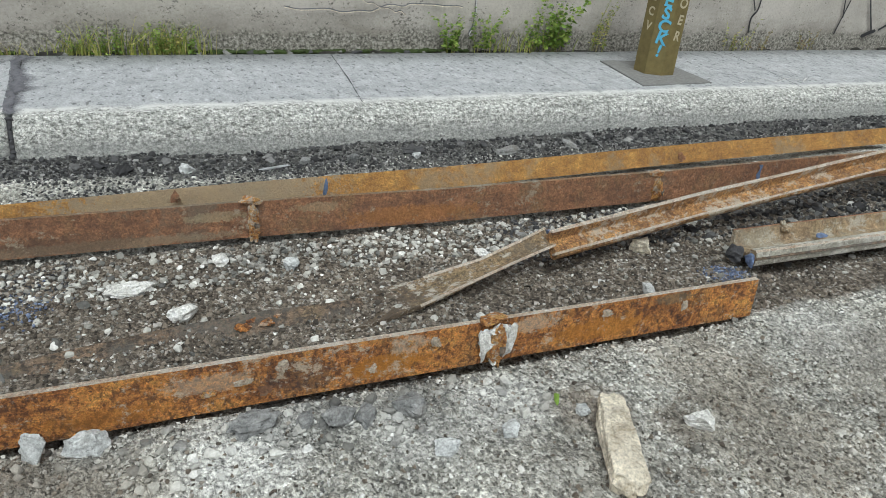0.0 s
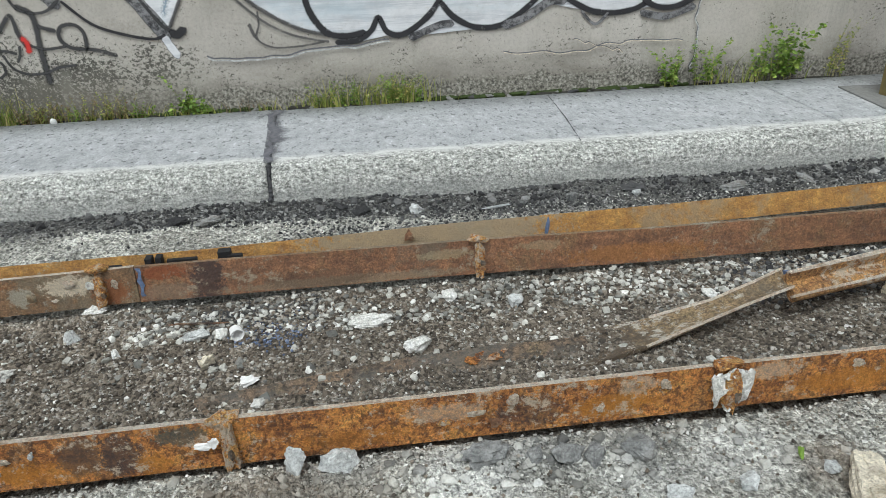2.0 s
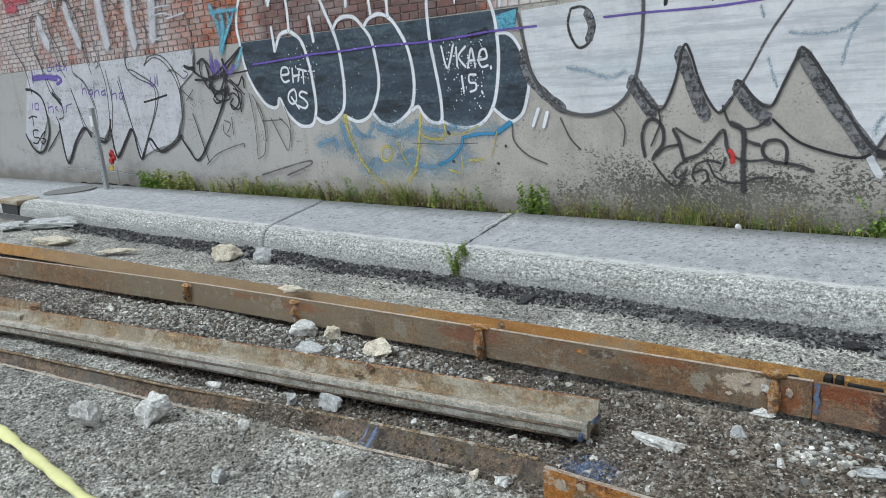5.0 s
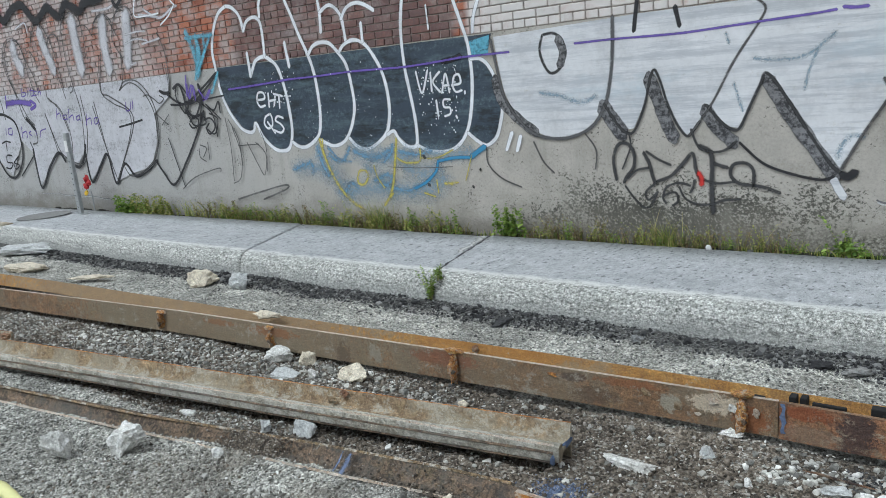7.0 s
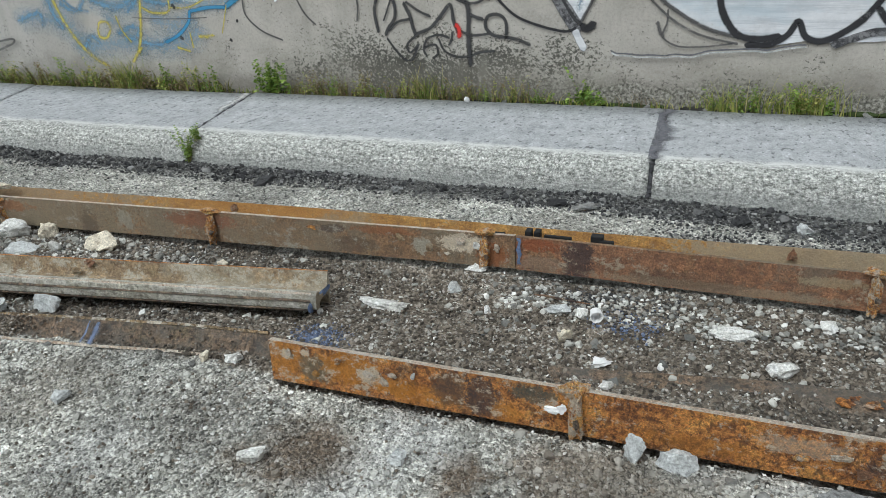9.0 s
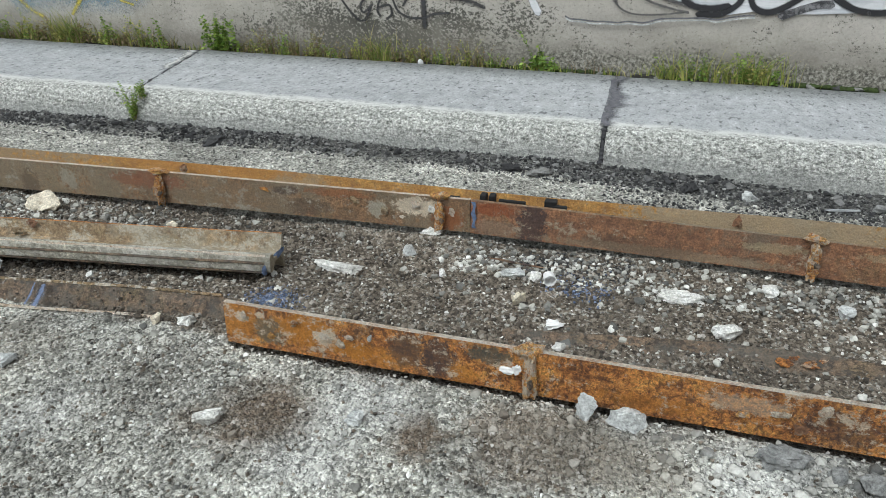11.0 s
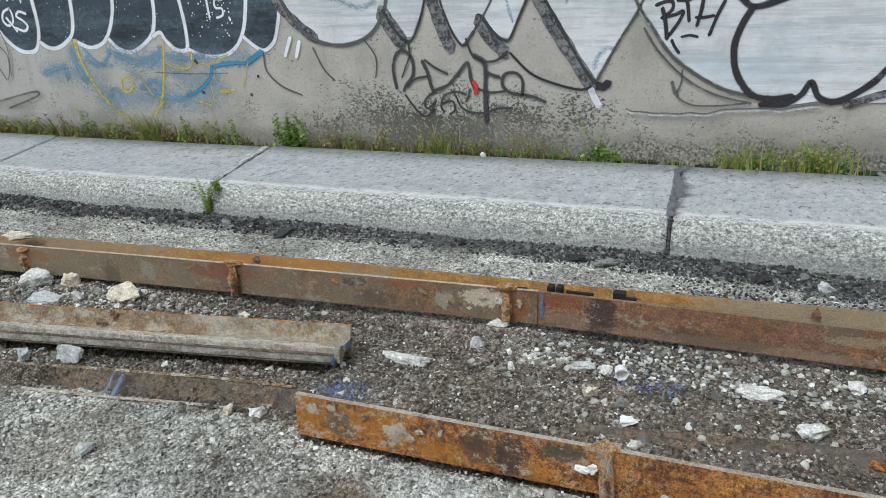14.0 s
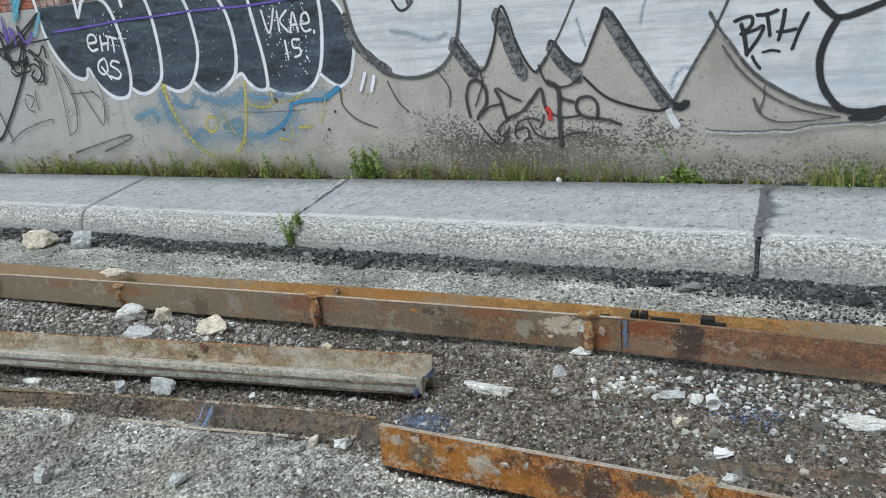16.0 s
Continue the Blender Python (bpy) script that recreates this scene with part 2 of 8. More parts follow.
def sidewalk_material():
    k = Mat("sidewalk_concrete", 0.9)
    y = k.axis(1)
    n, f = k.noise(3.5, 6, 0.65), k.noise(95, 4, 0.8, (1, 0.5, 1))
    streak = k.noise(60, 5, 0.72, (0.7, 0.8, 1.15), 4)
    speck = k.noise(46, 2, 0.5, (0.85, 0.42, 1), 31)
    scuff = k.noise(16, 7, 0.8, (0.9, 0.5, 1), 37)
    c = k.ramp(n, [(0.3, (0.375, 0.385, 0.4)), (0.55, (0.43, 0.443, 0.458)), (0.75, (0.49, 0.5, 0.507))])
    nose = k.math('SUBTRACT', 1.0, k.span(y, 5.99, 6.1))
    worn = k.ramp(streak, [(0.36, (0.15, 0.15, 0.138)), (0.46, (0.4, 0.405, 0.38)), (0.6, (0.7, 0.705, 0.68))])
    worn = k.mix(1.0, worn, k.ramp(f, [(0.34, 0.35), (0.5, 1.0), (0.66, 1.6)]), 'MULTIPLY')
    edge = k.math('ADD', nose, k.math('ADD', k.math('MULTIPLY', k.math('SUBTRACT', n, 0.5), 0.8), k.math('MULTIPLY', k.math('SUBTRACT', scuff, 0.5), 1.2)), True)
    c = k.mix(0.7, c, k.ramp(f, [(0.32, 0.6), (0.5, 1.0), (0.68, 1.3)]), 'MULTIPLY')
    c = k.mix(0.9, c, k.ramp(speck, [(0.33, 0.4), (0.39, 1.0), (0.64, 1.0), (0.7, 1.3)]), 'MULTIPLY')
    c = k.mix(0.8, c, k.ramp(scuff, [(0.36, 0.66), (0.5, 1.0), (0.64, 1.22)]), 'MULTIPLY')
    c = k.mix(k.ramp(edge, [(0.2, 0.0), (0.8, 1.0)]), c, worn)
    ridge = k.math('MULTIPLY', k.span(y, 5.97, 6.03), k.math('SUBTRACT', 1.0, k.span(y, 6.04, 6.09)))
    c = k.mix(k.math('MULTIPLY', ridge, k.ramp(k.noise(14, 7, 0.8, (0.5, 1, 1), 53), [(0.42, 0.0), (0.52, 0.9)])), c, (0.74, 0.745, 0.73))
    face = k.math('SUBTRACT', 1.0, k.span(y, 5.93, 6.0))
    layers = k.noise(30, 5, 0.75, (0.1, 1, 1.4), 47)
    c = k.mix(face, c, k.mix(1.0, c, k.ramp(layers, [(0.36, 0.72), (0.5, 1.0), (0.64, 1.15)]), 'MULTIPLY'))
    # Shading of the lower kerb face, mixed into the colour as grey.
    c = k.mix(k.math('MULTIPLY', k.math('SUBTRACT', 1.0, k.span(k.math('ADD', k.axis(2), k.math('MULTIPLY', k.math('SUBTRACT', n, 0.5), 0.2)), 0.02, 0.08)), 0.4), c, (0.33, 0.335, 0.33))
    k.bump(k.math('ADD', k.math('MULTIPLY', f, 0.5), k.math('MULTIPLY', streak, k.math('ADD', k.math('MULTIPLY', edge, 1.8), 0.2))), 0.9, 0.01)
    return k.done(c)


def wall_material():
    k = Mat("old_wall_render", 0.92)
    x, z = k.axis(0), k.axis(2)
    n, f = k.noise(1.6, 6, 0.62), k.noise(48, 5, 0.75)
    c = k.ramp(n, [(0.3, (0.37, 0.348, 0.315)), (0.52, (0.47, 0.443, 0.405)), (0.75, (0.53, 0.505, 0.47))])
    c = k.mix(k.span(x, -3.0, -6.5), c, (0.43, 0.425, 0.42))
    c = k.mix(0.75, c, k.ramp(f, [(0.3, 0.72), (0.5, 1.0), (0.7, 1.12)]), 'MULTIPLY')
    # black lichen on the weathered lower part
    dx = k.math('ABSOLUTE', k.math('ADD', x, 0.3))
    patch = k.math('MULTIPLY', k.math('SUBTRACT', 1.0, k.span(dx, 0.4, 1.6)), k.math('SUBTRACT', 1.0, k.span(z, 0.38, 0.7)))
    grain = k.math('ADD', k.noise(46, 8, 0.78, (0.8, 1, 1), 7), k.math('MULTIPLY', k.math('SUBTRACT', k.noise(3.2, 5, 0.65, shift=11), 0.5), 0.4))
    dx2 = k.math('ABSOLUTE', k.math('SUBTRACT', x, 2.6))
    foot = k.math('MULTIPLY', k.math('SUBTRACT', 1.0, k.span(dx2, 1.6, 3.2)), k.math('SUBTRACT', 1.0, k.span(z, 0.2, 0.5)))
    lich = k.math('ADD', k.math('MAXIMUM', k.math('MULTIPLY', patch, 0.205), k.math('MULTIPLY', foot, 0.07)), grain)
    c = k.mix(k.math('MULTIPLY', patch, 0.2), c, (0.25, 0.24, 0.2))
    c = k.mix(k.ramp(lich, [(0.6, 0.0), (0.645, 0.92)]), c, (0.06, 0.06, 0.05))
    c = k.mix(k.math('MULTIPLY', patch, k.ramp(k.noise(58, 3, 0.6, shift=71), [(0.58, 0.0), (0.63, 0.8)])), c, (0.5, 0.48, 0.43))
    low = k.math('SUBTRACT', 1.0, k.span(z, 0.15, 0.5))
    c = k.mix(k.math('MULTIPLY', foot, 0.25), c, (0.27, 0.25, 0.21))
    dirt = k.math('ADD', k.math('MULTIPLY', low, 0.3), k.math('ADD', k.math('MULTIPLY', k.noise(6, 6, 0.7, (0.5, 1, 1), 15), 0.6), k.math('MULTIPLY', k.noise(60, 5, 0.85), 0.4)))
    c = k.mix(k.ramp(dirt, [(0.54, 0.0), (0.82, 0.8)]), c, (0.19, 0.175, 0.148))
    run = k.noise(5, 4, 0.6, (1, 1, 0.12), 20)
    c = k.mix(k.ramp(run, [(0.56, 0.0), (0.7, 0.45)]), c, (0.28, 0.27, 0.235))
    # bare aggregate where the render has come away along the foot
    bare = k.math('MULTIPLY', k.span(x, 0.3, 1.0), k.math('SUBTRACT', 1.0, k.span(k.math('ADD', z, k.math('MULTIPLY', k.math('SUBTRACT', k.noise(4, 6, 0.7, shift=61), 0.5), 0.4)), 0.25, 0.3)))
    c = k.mix(k.math('MULTIPLY', bare, 0.9), c, k.ramp(k.noise(52, 5, 0.75, shift=63), [(0.38, (0.05, 0.048, 0.042)), (0.5, (0.22, 0.21, 0.18)), (0.62, (0.46, 0.44, 0.4))]))
    k.bump(k.math('ADD', f, n), 0.5, 0.006)
    return k.done(c)


def brick_material(name, by_island):
    k = Mat(name, 0.9)
    x, z = k.axis(0), k.axis(2)
    c = k.ramp(k.island() if by_island else k.rand(), [(0.0, (0.2, 0.075, 0.05)), (0.35, (0.36, 0.125, 0.075)), (0.7, (0.42, 0.16, 0.095)), (1.0, (0.3, 0.16, 0.12))])
    n = k.noise(3.2, 6, 0.68)
    f = k.noise(60, 5, 0.75)
    c = k.mix(0.8, c, k.ramp(f, [(0.3, 0.65), (0.5, 1.0), (0.7, 1.25)]), 'MULTIPLY')
    c = k.mix(k.ramp(n, [(0.46, 0.0), (0.6, 0.7)]), c, (0.46, 0.42, 0.41))
    fade = k.math('MULTIPLY', k.span(x, -5.9, -7.0), k.ramp(k.noise(2.4, 6, 0.7, (1, 1, 0.6), 19), [(0.36, 0.0), (0.55, 0.72)]))
    c = k.mix(fade, c, (0.58, 0.55, 0.56))
    # faded spray paint on the courses
    dark = k.math('MULTIPLY', k.span(x, -5.05, -4.95), k.math('SUBTRACT', 1.0, k.span(x, -2.15, -2.08)))
    dark = k.math('MULTIPLY', dark, k.ramp(k.math('ADD', n, k.math('MULTIPLY', f, 0.3)), [(0.55, 1.0), (0.85, 0.4)]))
    c = k.mix(k.math('MULTIPLY', dark, 0.8), c, (0.1, 0.082, 0.09))
    white = k.math('MULTIPLY', k.span(x, -2.02, -1.95), k.ramp(k.noise(9, 5, 0.7), [(0.25, 0.6), (0.5, 1.0)]))
    c = k.mix(k.math('MULTIPLY', white, 0.9), c, (0.7, 0.68, 0.67))
    k.bump(f, 0.6, 0.005)
    return k.done(c)


def plain(name, c, rough=0.85, vary=0.25, scale=30, metal=0.0):
    k = Mat(name, rough, metal)
    n = k.noise(scale, 6, 0.7)
    col = k.mix(1.0, c, k.ramp(n, [(0.25, 1 - vary), (0.5, 1.0), (0.75, 1 + vary)]), 'MULTIPLY')
    k.bump(n, 0.3, 0.004)
    return k.done(col)


def leaf_material(name, stops):
    k = Mat(name, 0.65)
    c = k.ramp(k.island(), stops)
    return k.done(k.mix(0.7, c, k.ramp(k.noise(40, 3), [(0.3, 0.7), (0.7, 1.3)]), 'MULTIPLY'))


def paint_material(name, c, worn=0.6, show=(0.45, 0.42, 0.38), streaks=0.0, soft=0.5, holes=0.0, brush=None, hatch=False):
    """Spray paint: it thins out towards a line's edges (soft) and has worn off in specks (holes)."""
    k = Mat(name, 0.8)
    a = k.noise(26, 6, 0.78)
    b = k.noise(7, 6, 0.7, (0.16, 1, 1.5), 3)
    v = k.math('ADD', k.math('MULTIPLY', a, 0.6), k.math('MULTIPLY', b, 0.4))
    gone = k.ramp(v, [(worn - 0.06, 0.0), (worn, 0.35), (worn + 0.05, 0.9)])
    col = c if holes else k.mix(gone, c, show)
    if brush:
        col = k.mix(k.ramp(k.noise(10, 5, 0.7, (0.35, 1, 1.1), 12), [(0.5, 0.0), (0.62, 0.85)]), col, brush)
        col = k.mix(k.ramp(k.noise(6, 5, 0.7, (0.3, 1, 1.6), 22), [(0.52, 0.0), (0.66, 0.7)]), col, show)
    if hatch:
        col = k.mix(k.ramp(k.noise(52, 2, 0.5, (0.8, 1, 0.8), 6), [(0.53, 0.0), (0.6, 0.6)]), col, show)
    col = k.mix(0.6, col, k.ramp(k.noise(3, 6, 0.75, shift=2), [(0.3, 0.6), (0.5, 1.0), (0.7, 1.25)]), 'MULTIPLY')
    if streaks:
        s = k.noise(9, 6, 0.75, (0.12, 1, 1.9), 8)
        col = k.mix(k.ramp(s, [(0.47, 0.0), (0.6, streaks)]), col, tuple(v * 0.6 for v in (c[0] * 0.94, c[1] * 0.99, c[2] * 1.06)))
        col = k.mix(k.ramp(k.noise(2.2, 5, 0.7, (0.4, 1, 1.2), 33), [(0.53, 0.0), (0.68, 0.45)]), col, (0.4, 0.52, 0.6))
    cover = k.t.nodes.new("ShaderNodeAttribute")
    cover.attribute_name = "cover"
    grain = k.math('MULTIPLY', k.math('SUBTRACT', k.noise(75, 5, 0.8, shift=9), 0.5), 1.6 * soft)
    thick = k.math('ADD', k.math('DIVIDE', cover.outputs["Fac"], soft), grain)
    thick = k.math('MINIMUM', thick, k.math('MULTIPLY', cover.outputs["Fac"], 8.0), True)
    if holes:
        thick = k.math('MULTIPLY', thick, k.math('SUBTRACT', 1.0, k.math('MULTIPLY', gone, holes)))
    k.t.links.new(thick, k.b.inputs["Alpha"])
    k.bump(a, 0.3, 0.003)
    return k.done(col)


M_GROUND = ground_material()
M_GRAVEL = stone_material("loose_gravel", [(0.0, (0.1, 0.1, 0.096)), (0.25, (0.24, 0.236, 0.215)), (0.55, (0.4, 0.395, 0.36)), (0.85, (0.56, 0.555, 0.52)), (1.0, (0.78, 0.78, 0.76))], 0.75)
M_SLAG = stone_material("blue_burnt_slag", [(0.0, (0.05, 0.06, 0.09)), (0.6, (0.12, 0.16, 0.26)), (1.0, (0.25, 0.3, 0.42))])
M_SOILBITS = stone_material("dark_soil_crumbs", [(0.0, (0.05, 0.043, 0.037)), (0.5, (0.14, 0.115, 0.09)), (0.85, (0.25, 0.215, 0.175)), (1.0, (0.42, 0.4, 0.37))])
M_ASPHALT = stone_material("broken_asphalt", [(0.0, (0.018, 0.018, 0.02)), (0.45, (0.05, 0.05, 0.053)), (0.78, (0.13, 0.13, 0.13)), (1.0, (0.34, 0.34, 0.33))])
M_ROCK_PALE = rock_material("pale_concrete_rubble", (0.46, 0.455, 0.43), (0.72, 0.715, 0.685))
M_ROCK_GREY = rock_material("grey_limestone", (0.33, 0.345, 0.35), (0.52, 0.535, 0.535))
M_ROCK_DARK = rock_material("dark_limestone", (0.11, 0.114, 0.115), (0.24, 0.244, 0.242))
M_ROCK_TAN = rock_material("tan_stone", (0.4, 0.34, 0.25), (0.66, 0.6, 0.49))
PLUM, OLIVE, SCALE, HOT, MUD = (0.07, 0.05, 0.05), (0.19, 0.165, 0.11), (0.74, 0.64, 0.5), (0.6, 0.24, 0.03), (0.13, 0.085, 0.06)
M_RUST_ORANGE = rust_material("orange_rust", (0.64, 0.275, 0.075), (0.39, 0.148, 0.045), (0.1, 0.048, 0.03), 9, flakes=0.595, flake=(0.68, 0.57, 0.44), greyness=0.67, blots=(
    (0.6, 0.08, 0.07, 0.05, OLIVE, 0.8), (0.72, 0.1, 0.1, 0.06, HOT, 0.75), (0.49, 0.09, 0.06, 0.07, HOT, 0.6), (0.98, 0.05, 0.12, 0.04, HOT, 0.5), (0.5, 0.115, 0.025, 0.02, SCALE, 0.9), (0.57, 0.13, 0.018, 0.012, SCALE, 0.8), (0.8, 0.085, 0.05, 0.03, SCALE, 0.9),
    (0.88, 0.06, 0.08, 0.03, HOT, 0.6), (1.07, 0.09, 0.06, 0.06, MUD, 0.7), (1.17, 0.08, 0.055, 0.07, PLUM, 0.8), (1.33, 0.12, 0.07, 0.03, (0.1, 0.11, 0.09), 0.8), (1.25, 0.04, 0.05, 0.03, HOT, 0.6), (2.05, 0.1, 0.12, 0.03, SCALE, 0.35),
    (2.3, 0.07, 0.1, 0.05, PLUM, 0.6), (2.55, 0.06, 0.12, 0.04, HOT, 0.7), (2.62, 0.12, 0.06, 0.03, SCALE, 0.5), (3.3, 0.06, 0.2, 0.04, HOT, 0.6), (3.05, 0.12, 0.08, 0.03, SCALE, 0.45), (3.6, 0.13, 0.08, 0.02, OLIVE, 0.6), (1.8, 0.05, 0.15, 0.03, HOT, 0.4)))
M_RUST_BROWN = rust_material("brown_rust", (0.37, 0.185, 0.1), (0.285, 0.145, 0.083), (0.18, 0.098, 0.064), 7, speckle=0.6, flakes=0.615, flake=(0.46, 0.38, 0.28), grey=(0.22, 0.19, 0.145), greyness=0.56, blots=(
    (1.1, 0.13, 0.09, 0.03, (0.34, 0.09, 0.03), 0.7), (1.265, 0.09, 0.065, 0.12, PLUM, 0.85), (1.8, 0.035, 0.5, 0.022, (0.36, 0.28, 0.19), 0.7), (1.12, 0.05, 0.1, 0.04, (0.3, 0.22, 0.16), 0.6), (2.2, 0.11, 0.12, 0.02, (0.46, 0.38, 0.24), 0.6), (2.6, 0.12, 0.1, 0.02, (0.46, 0.38, 0.24), 0.5), (1.7, 0.05, 0.25, 0.04, MUD, 0.5), (3.0, 0.06, 0.3, 0.04, HOT, 0.3)))
M_RUST_TAN = rust_material("tan_grey_rust", (0.32, 0.19, 0.105), (0.255, 0.165, 0.1), (0.165, 0.11, 0.072), 7, speckle=0.6, flakes=0.6, flake=(0.42, 0.38, 0.31), grey=(0.27, 0.23, 0.165), greyness=0.48, blots=(
    (0.58, 0.085, 0.045, 0.035, (0.44, 0.4, 0.32), 0.9), (0.76, 0.11, 0.1, 0.04, SCALE, 0.9), (0.9, 0.07, 0.07, 0.05, (0.36, 0.12, 0.04), 0.7), (-2.2, 0.085, 1.55, 0.3, (0.3, 0.245, 0.17), 0.75), (-0.1, 0.07, 0.4, 0.08, (0.28, 0.215, 0.145), 0.5), (-1.2, 0.05, 0.05, 0.07, MUD, 0.6), (-1.75, 0.12, 0.2, 0.03, (0.36, 0.14, 0.05), 0.6), (-2.2, 0.13, 0.15, 0.02, (0.36, 0.14, 0.05), 0.5), (-0.55, 0.12, 0.2, 0.04, (0.3, 0.1, 0.05), 0.6), (0.25, 0.06, 0.1, 0.04, MUD, 0.6), (0.15, 0.13, 0.07, 0.02, PLUM, 0.6), (-0.98, 0.09, 0.05, 0.05, (0.4, 0.37, 0.3), 0.6), (0.4, 0.14, 0.15, 0.02, (0.36, 0.12, 0.04), 0.5)))
M_CLIP = rust_material("flaking_clip_rust", (0.68, 0.36, 0.12), (0.5, 0.2, 0.055), (0.2, 0.08, 0.04), 14, flakes=0.56, flake=(0.62, 0.55, 0.45), greyness=0.8)
M_RUST_YELLOW = rust_material("yellow_rust", (0.56, 0.3, 0.09), (0.46, 0.23, 0.065), (0.3, 0.16, 0.07), 10, flakes=0.66, flake=(0.5, 0.42, 0.3), grey=(0.38, 0.31, 0.21), greyness=0.54, speckle=0.4, blots=(
    (-3.2, 0.1, 2.2, 0.3, (0.36, 0.28, 0.19), 0.7), (2.2, 0.1, 0.55, 0.2, (0.4, 0.33, 0.23), 0.8), (-0.4, 0.12, 0.5, 0.04, (0.5, 0.23, 0.06), 0.6)))
M_RUST_CREAM = rust_material("cream_flaked_rust", (0.54, 0.29, 0.11), (0.38, 0.19, 0.08), (0.17, 0.09, 0.05), 9, flake=(0.66, 0.57, 0.45), flakes=0.585, grey=(0.42, 0.34, 0.25), greyness=0.63)
M_RUST_DUSTY = rust_material("dusty_rust", (0.4, 0.29, 0.175), (0.31, 0.23, 0.145), (0.17, 0.1, 0.058), 5, speckle=0.6, flake=(0.56, 0.52, 0.43), flakes=0.575, grey=(0.42, 0.38, 0.295), greyness=0.46)
M_RUST_EARTH = rust_material("earthy_rust", (0.36, 0.25, 0.14), (0.24, 0.175, 0.11), (0.11, 0.08, 0.055), 9, blots=((2.6, 0.0, 0.22, 0.2, (0.13, 0.1, 0.075), 0.85),), flake=(0.7, 0.66, 0.58), flakes=0.585, grey=(0.2, 0.17, 0.13), greyness=0.55)
M_RUST_DARK = rust_material("dark_buried_rust", (0.25, 0.175, 0.12), (0.14, 0.108, 0.082), (0.065, 0.053, 0.044), 7, flakes=0.66, flake=(0.3, 0.27, 0.23), grey=(0.16, 0.15, 0.135), greyness=0.5)
M_EDGE = rust_material("worn_steel_edge", (0.72, 0.61, 0.5), (0.62, 0.51, 0.41), (0.42, 0.26, 0.16), 10, flake=(0.72, 0.66, 0.58), flakes=0.56, greyness=0.7, speckle=0.6)
M_HEAD = rust_material("worn_rail_head", (0.5, 0.48, 0.41), (0.41, 0.385, 0.32), (0.2, 0.17, 0.13), 6, speckle=0.7, flake=(0.68, 0.66, 0.6), flakes=0.55, grey=(0.38, 0.36, 0.31), greyness=0.45)
M_BLUEMARK = plain("blue_marking_paint", (0.13, 0.18, 0.3), 0.85, 0.6, 60)
M_WALK = sidewalk_material()
M_PATCH = plain("grey_patch_concrete", (0.2, 0.2, 0.195), 0.92, 0.35, 40)
M_TAR_AND_HOLE = plain("tar_and_hole_dark", (0.06, 0.06, 0.065), 0.9, 0.5, 40)
M_GUTTER_SHADE = plain("gutter_and_gap_shade", (0.028, 0.027, 0.022), 0.95, 0.6, 45)
M_FILLER = plain("dusty_joint_tar", (0.15, 0.15, 0.165), 0.92, 0.7, 60)
M_JOINT_TAR = paint_material("worn_joint_tar", (0.14, 0.14, 0.158), 0.58, (0.3, 0.3, 0.31), 0.0, 1.0, 0.6)
M_JOINT_PALE = paint_material("worn_joint_mortar", (0.5, 0.5, 0.49), 0.58, (0.35, 0.35, 0.35), 0.0, 0.9, 0.5)
M_MARK_BLUE = paint_material("worn_blue_marking", (0.13, 0.17, 0.27), 0.55, (0.2, 0.22, 0.28), 0.0, 0.8, 0.5)
M_CHALK = paint_material("worn_chalk", (0.78, 0.78, 0.77), 0.56, (0.5, 0.5, 0.5), 0.0, 1.0, 0.6)
M_WALL = wall_material()
M_BRICK = brick_material("old_red_brick", False)
M_BRICK_FAR = brick_material("old_red_brickwork", True)
M_MORTAR = plain("brick_mortar", (0.4, 0.36, 0.33), 0.95, 0.3, 40)
M_WOODPOLE = plain("olive_painted_pole", (0.17, 0.135, 0.05), 0.75, 0.3, 14)
M_STEEL = plain("galvanised_steel", (0.42, 0.44, 0.45), 0.5, 0.25, 30, 0.4)
M_LEAF = leaf_material("weed_leaves", [(0.0, (0.08, 0.15, 0.02)), (0.5, (0.18, 0.3, 0.045)), (1.0, (0.33, 0.43, 0.09))])
M_GRASS = leaf_material("grass_blades", [(0.0, (0.15, 0.21, 0.04)), (0.5, (0.3, 0.35, 0.08)), (0.8, (0.46, 0.43, 0.12)), (1.0, (0.5, 0.43, 0.22))])
M_DRYWEED = leaf_material("dry_weed", [(0.0, (0.2, 0.12, 0.07)), (0.5, (0.17, 0.17, 0.06)), (1.0, (0.3, 0.22, 0.13))])
M_MOSS = plain("moss", (0.035, 0.055, 0.012), 0.95, 0.5, 50)
M_WHITEBIT = plain("white_plastic", (0.8, 0.8, 0.8), 0.5, 0.06, 20)

# ---------- mesh helpers ----------


def finish(name, bm, mat, smooth=False):
    me = bpy.data.meshes.new(name)
    bm.to_mesh(me)
    bm.free()
    for m in (mat if isinstance(mat, (list, tuple)) else [mat]):
        me.materials.append(m)
    if smooth:
        for p in me.polygons:
            p.use_smooth = True
    return me


def part(name, bm, mat, parent=None, label="", smooth=False):
    """Links a bmesh as one mesh object, under a thing or a part where one is given."""
    ob = new(name, finish(name, bm, mat, smooth))
    if parent is not None:
        ob.parent = parent
    return tagged(ob, label)


def empty(name, at=(0, 0, 0), label="", category="", group="", kind=""):
    ob = new(name)
    ob.location = at
    ob.empty_display_size = 0.05
    return tagged(ob, label, category, group, kind)


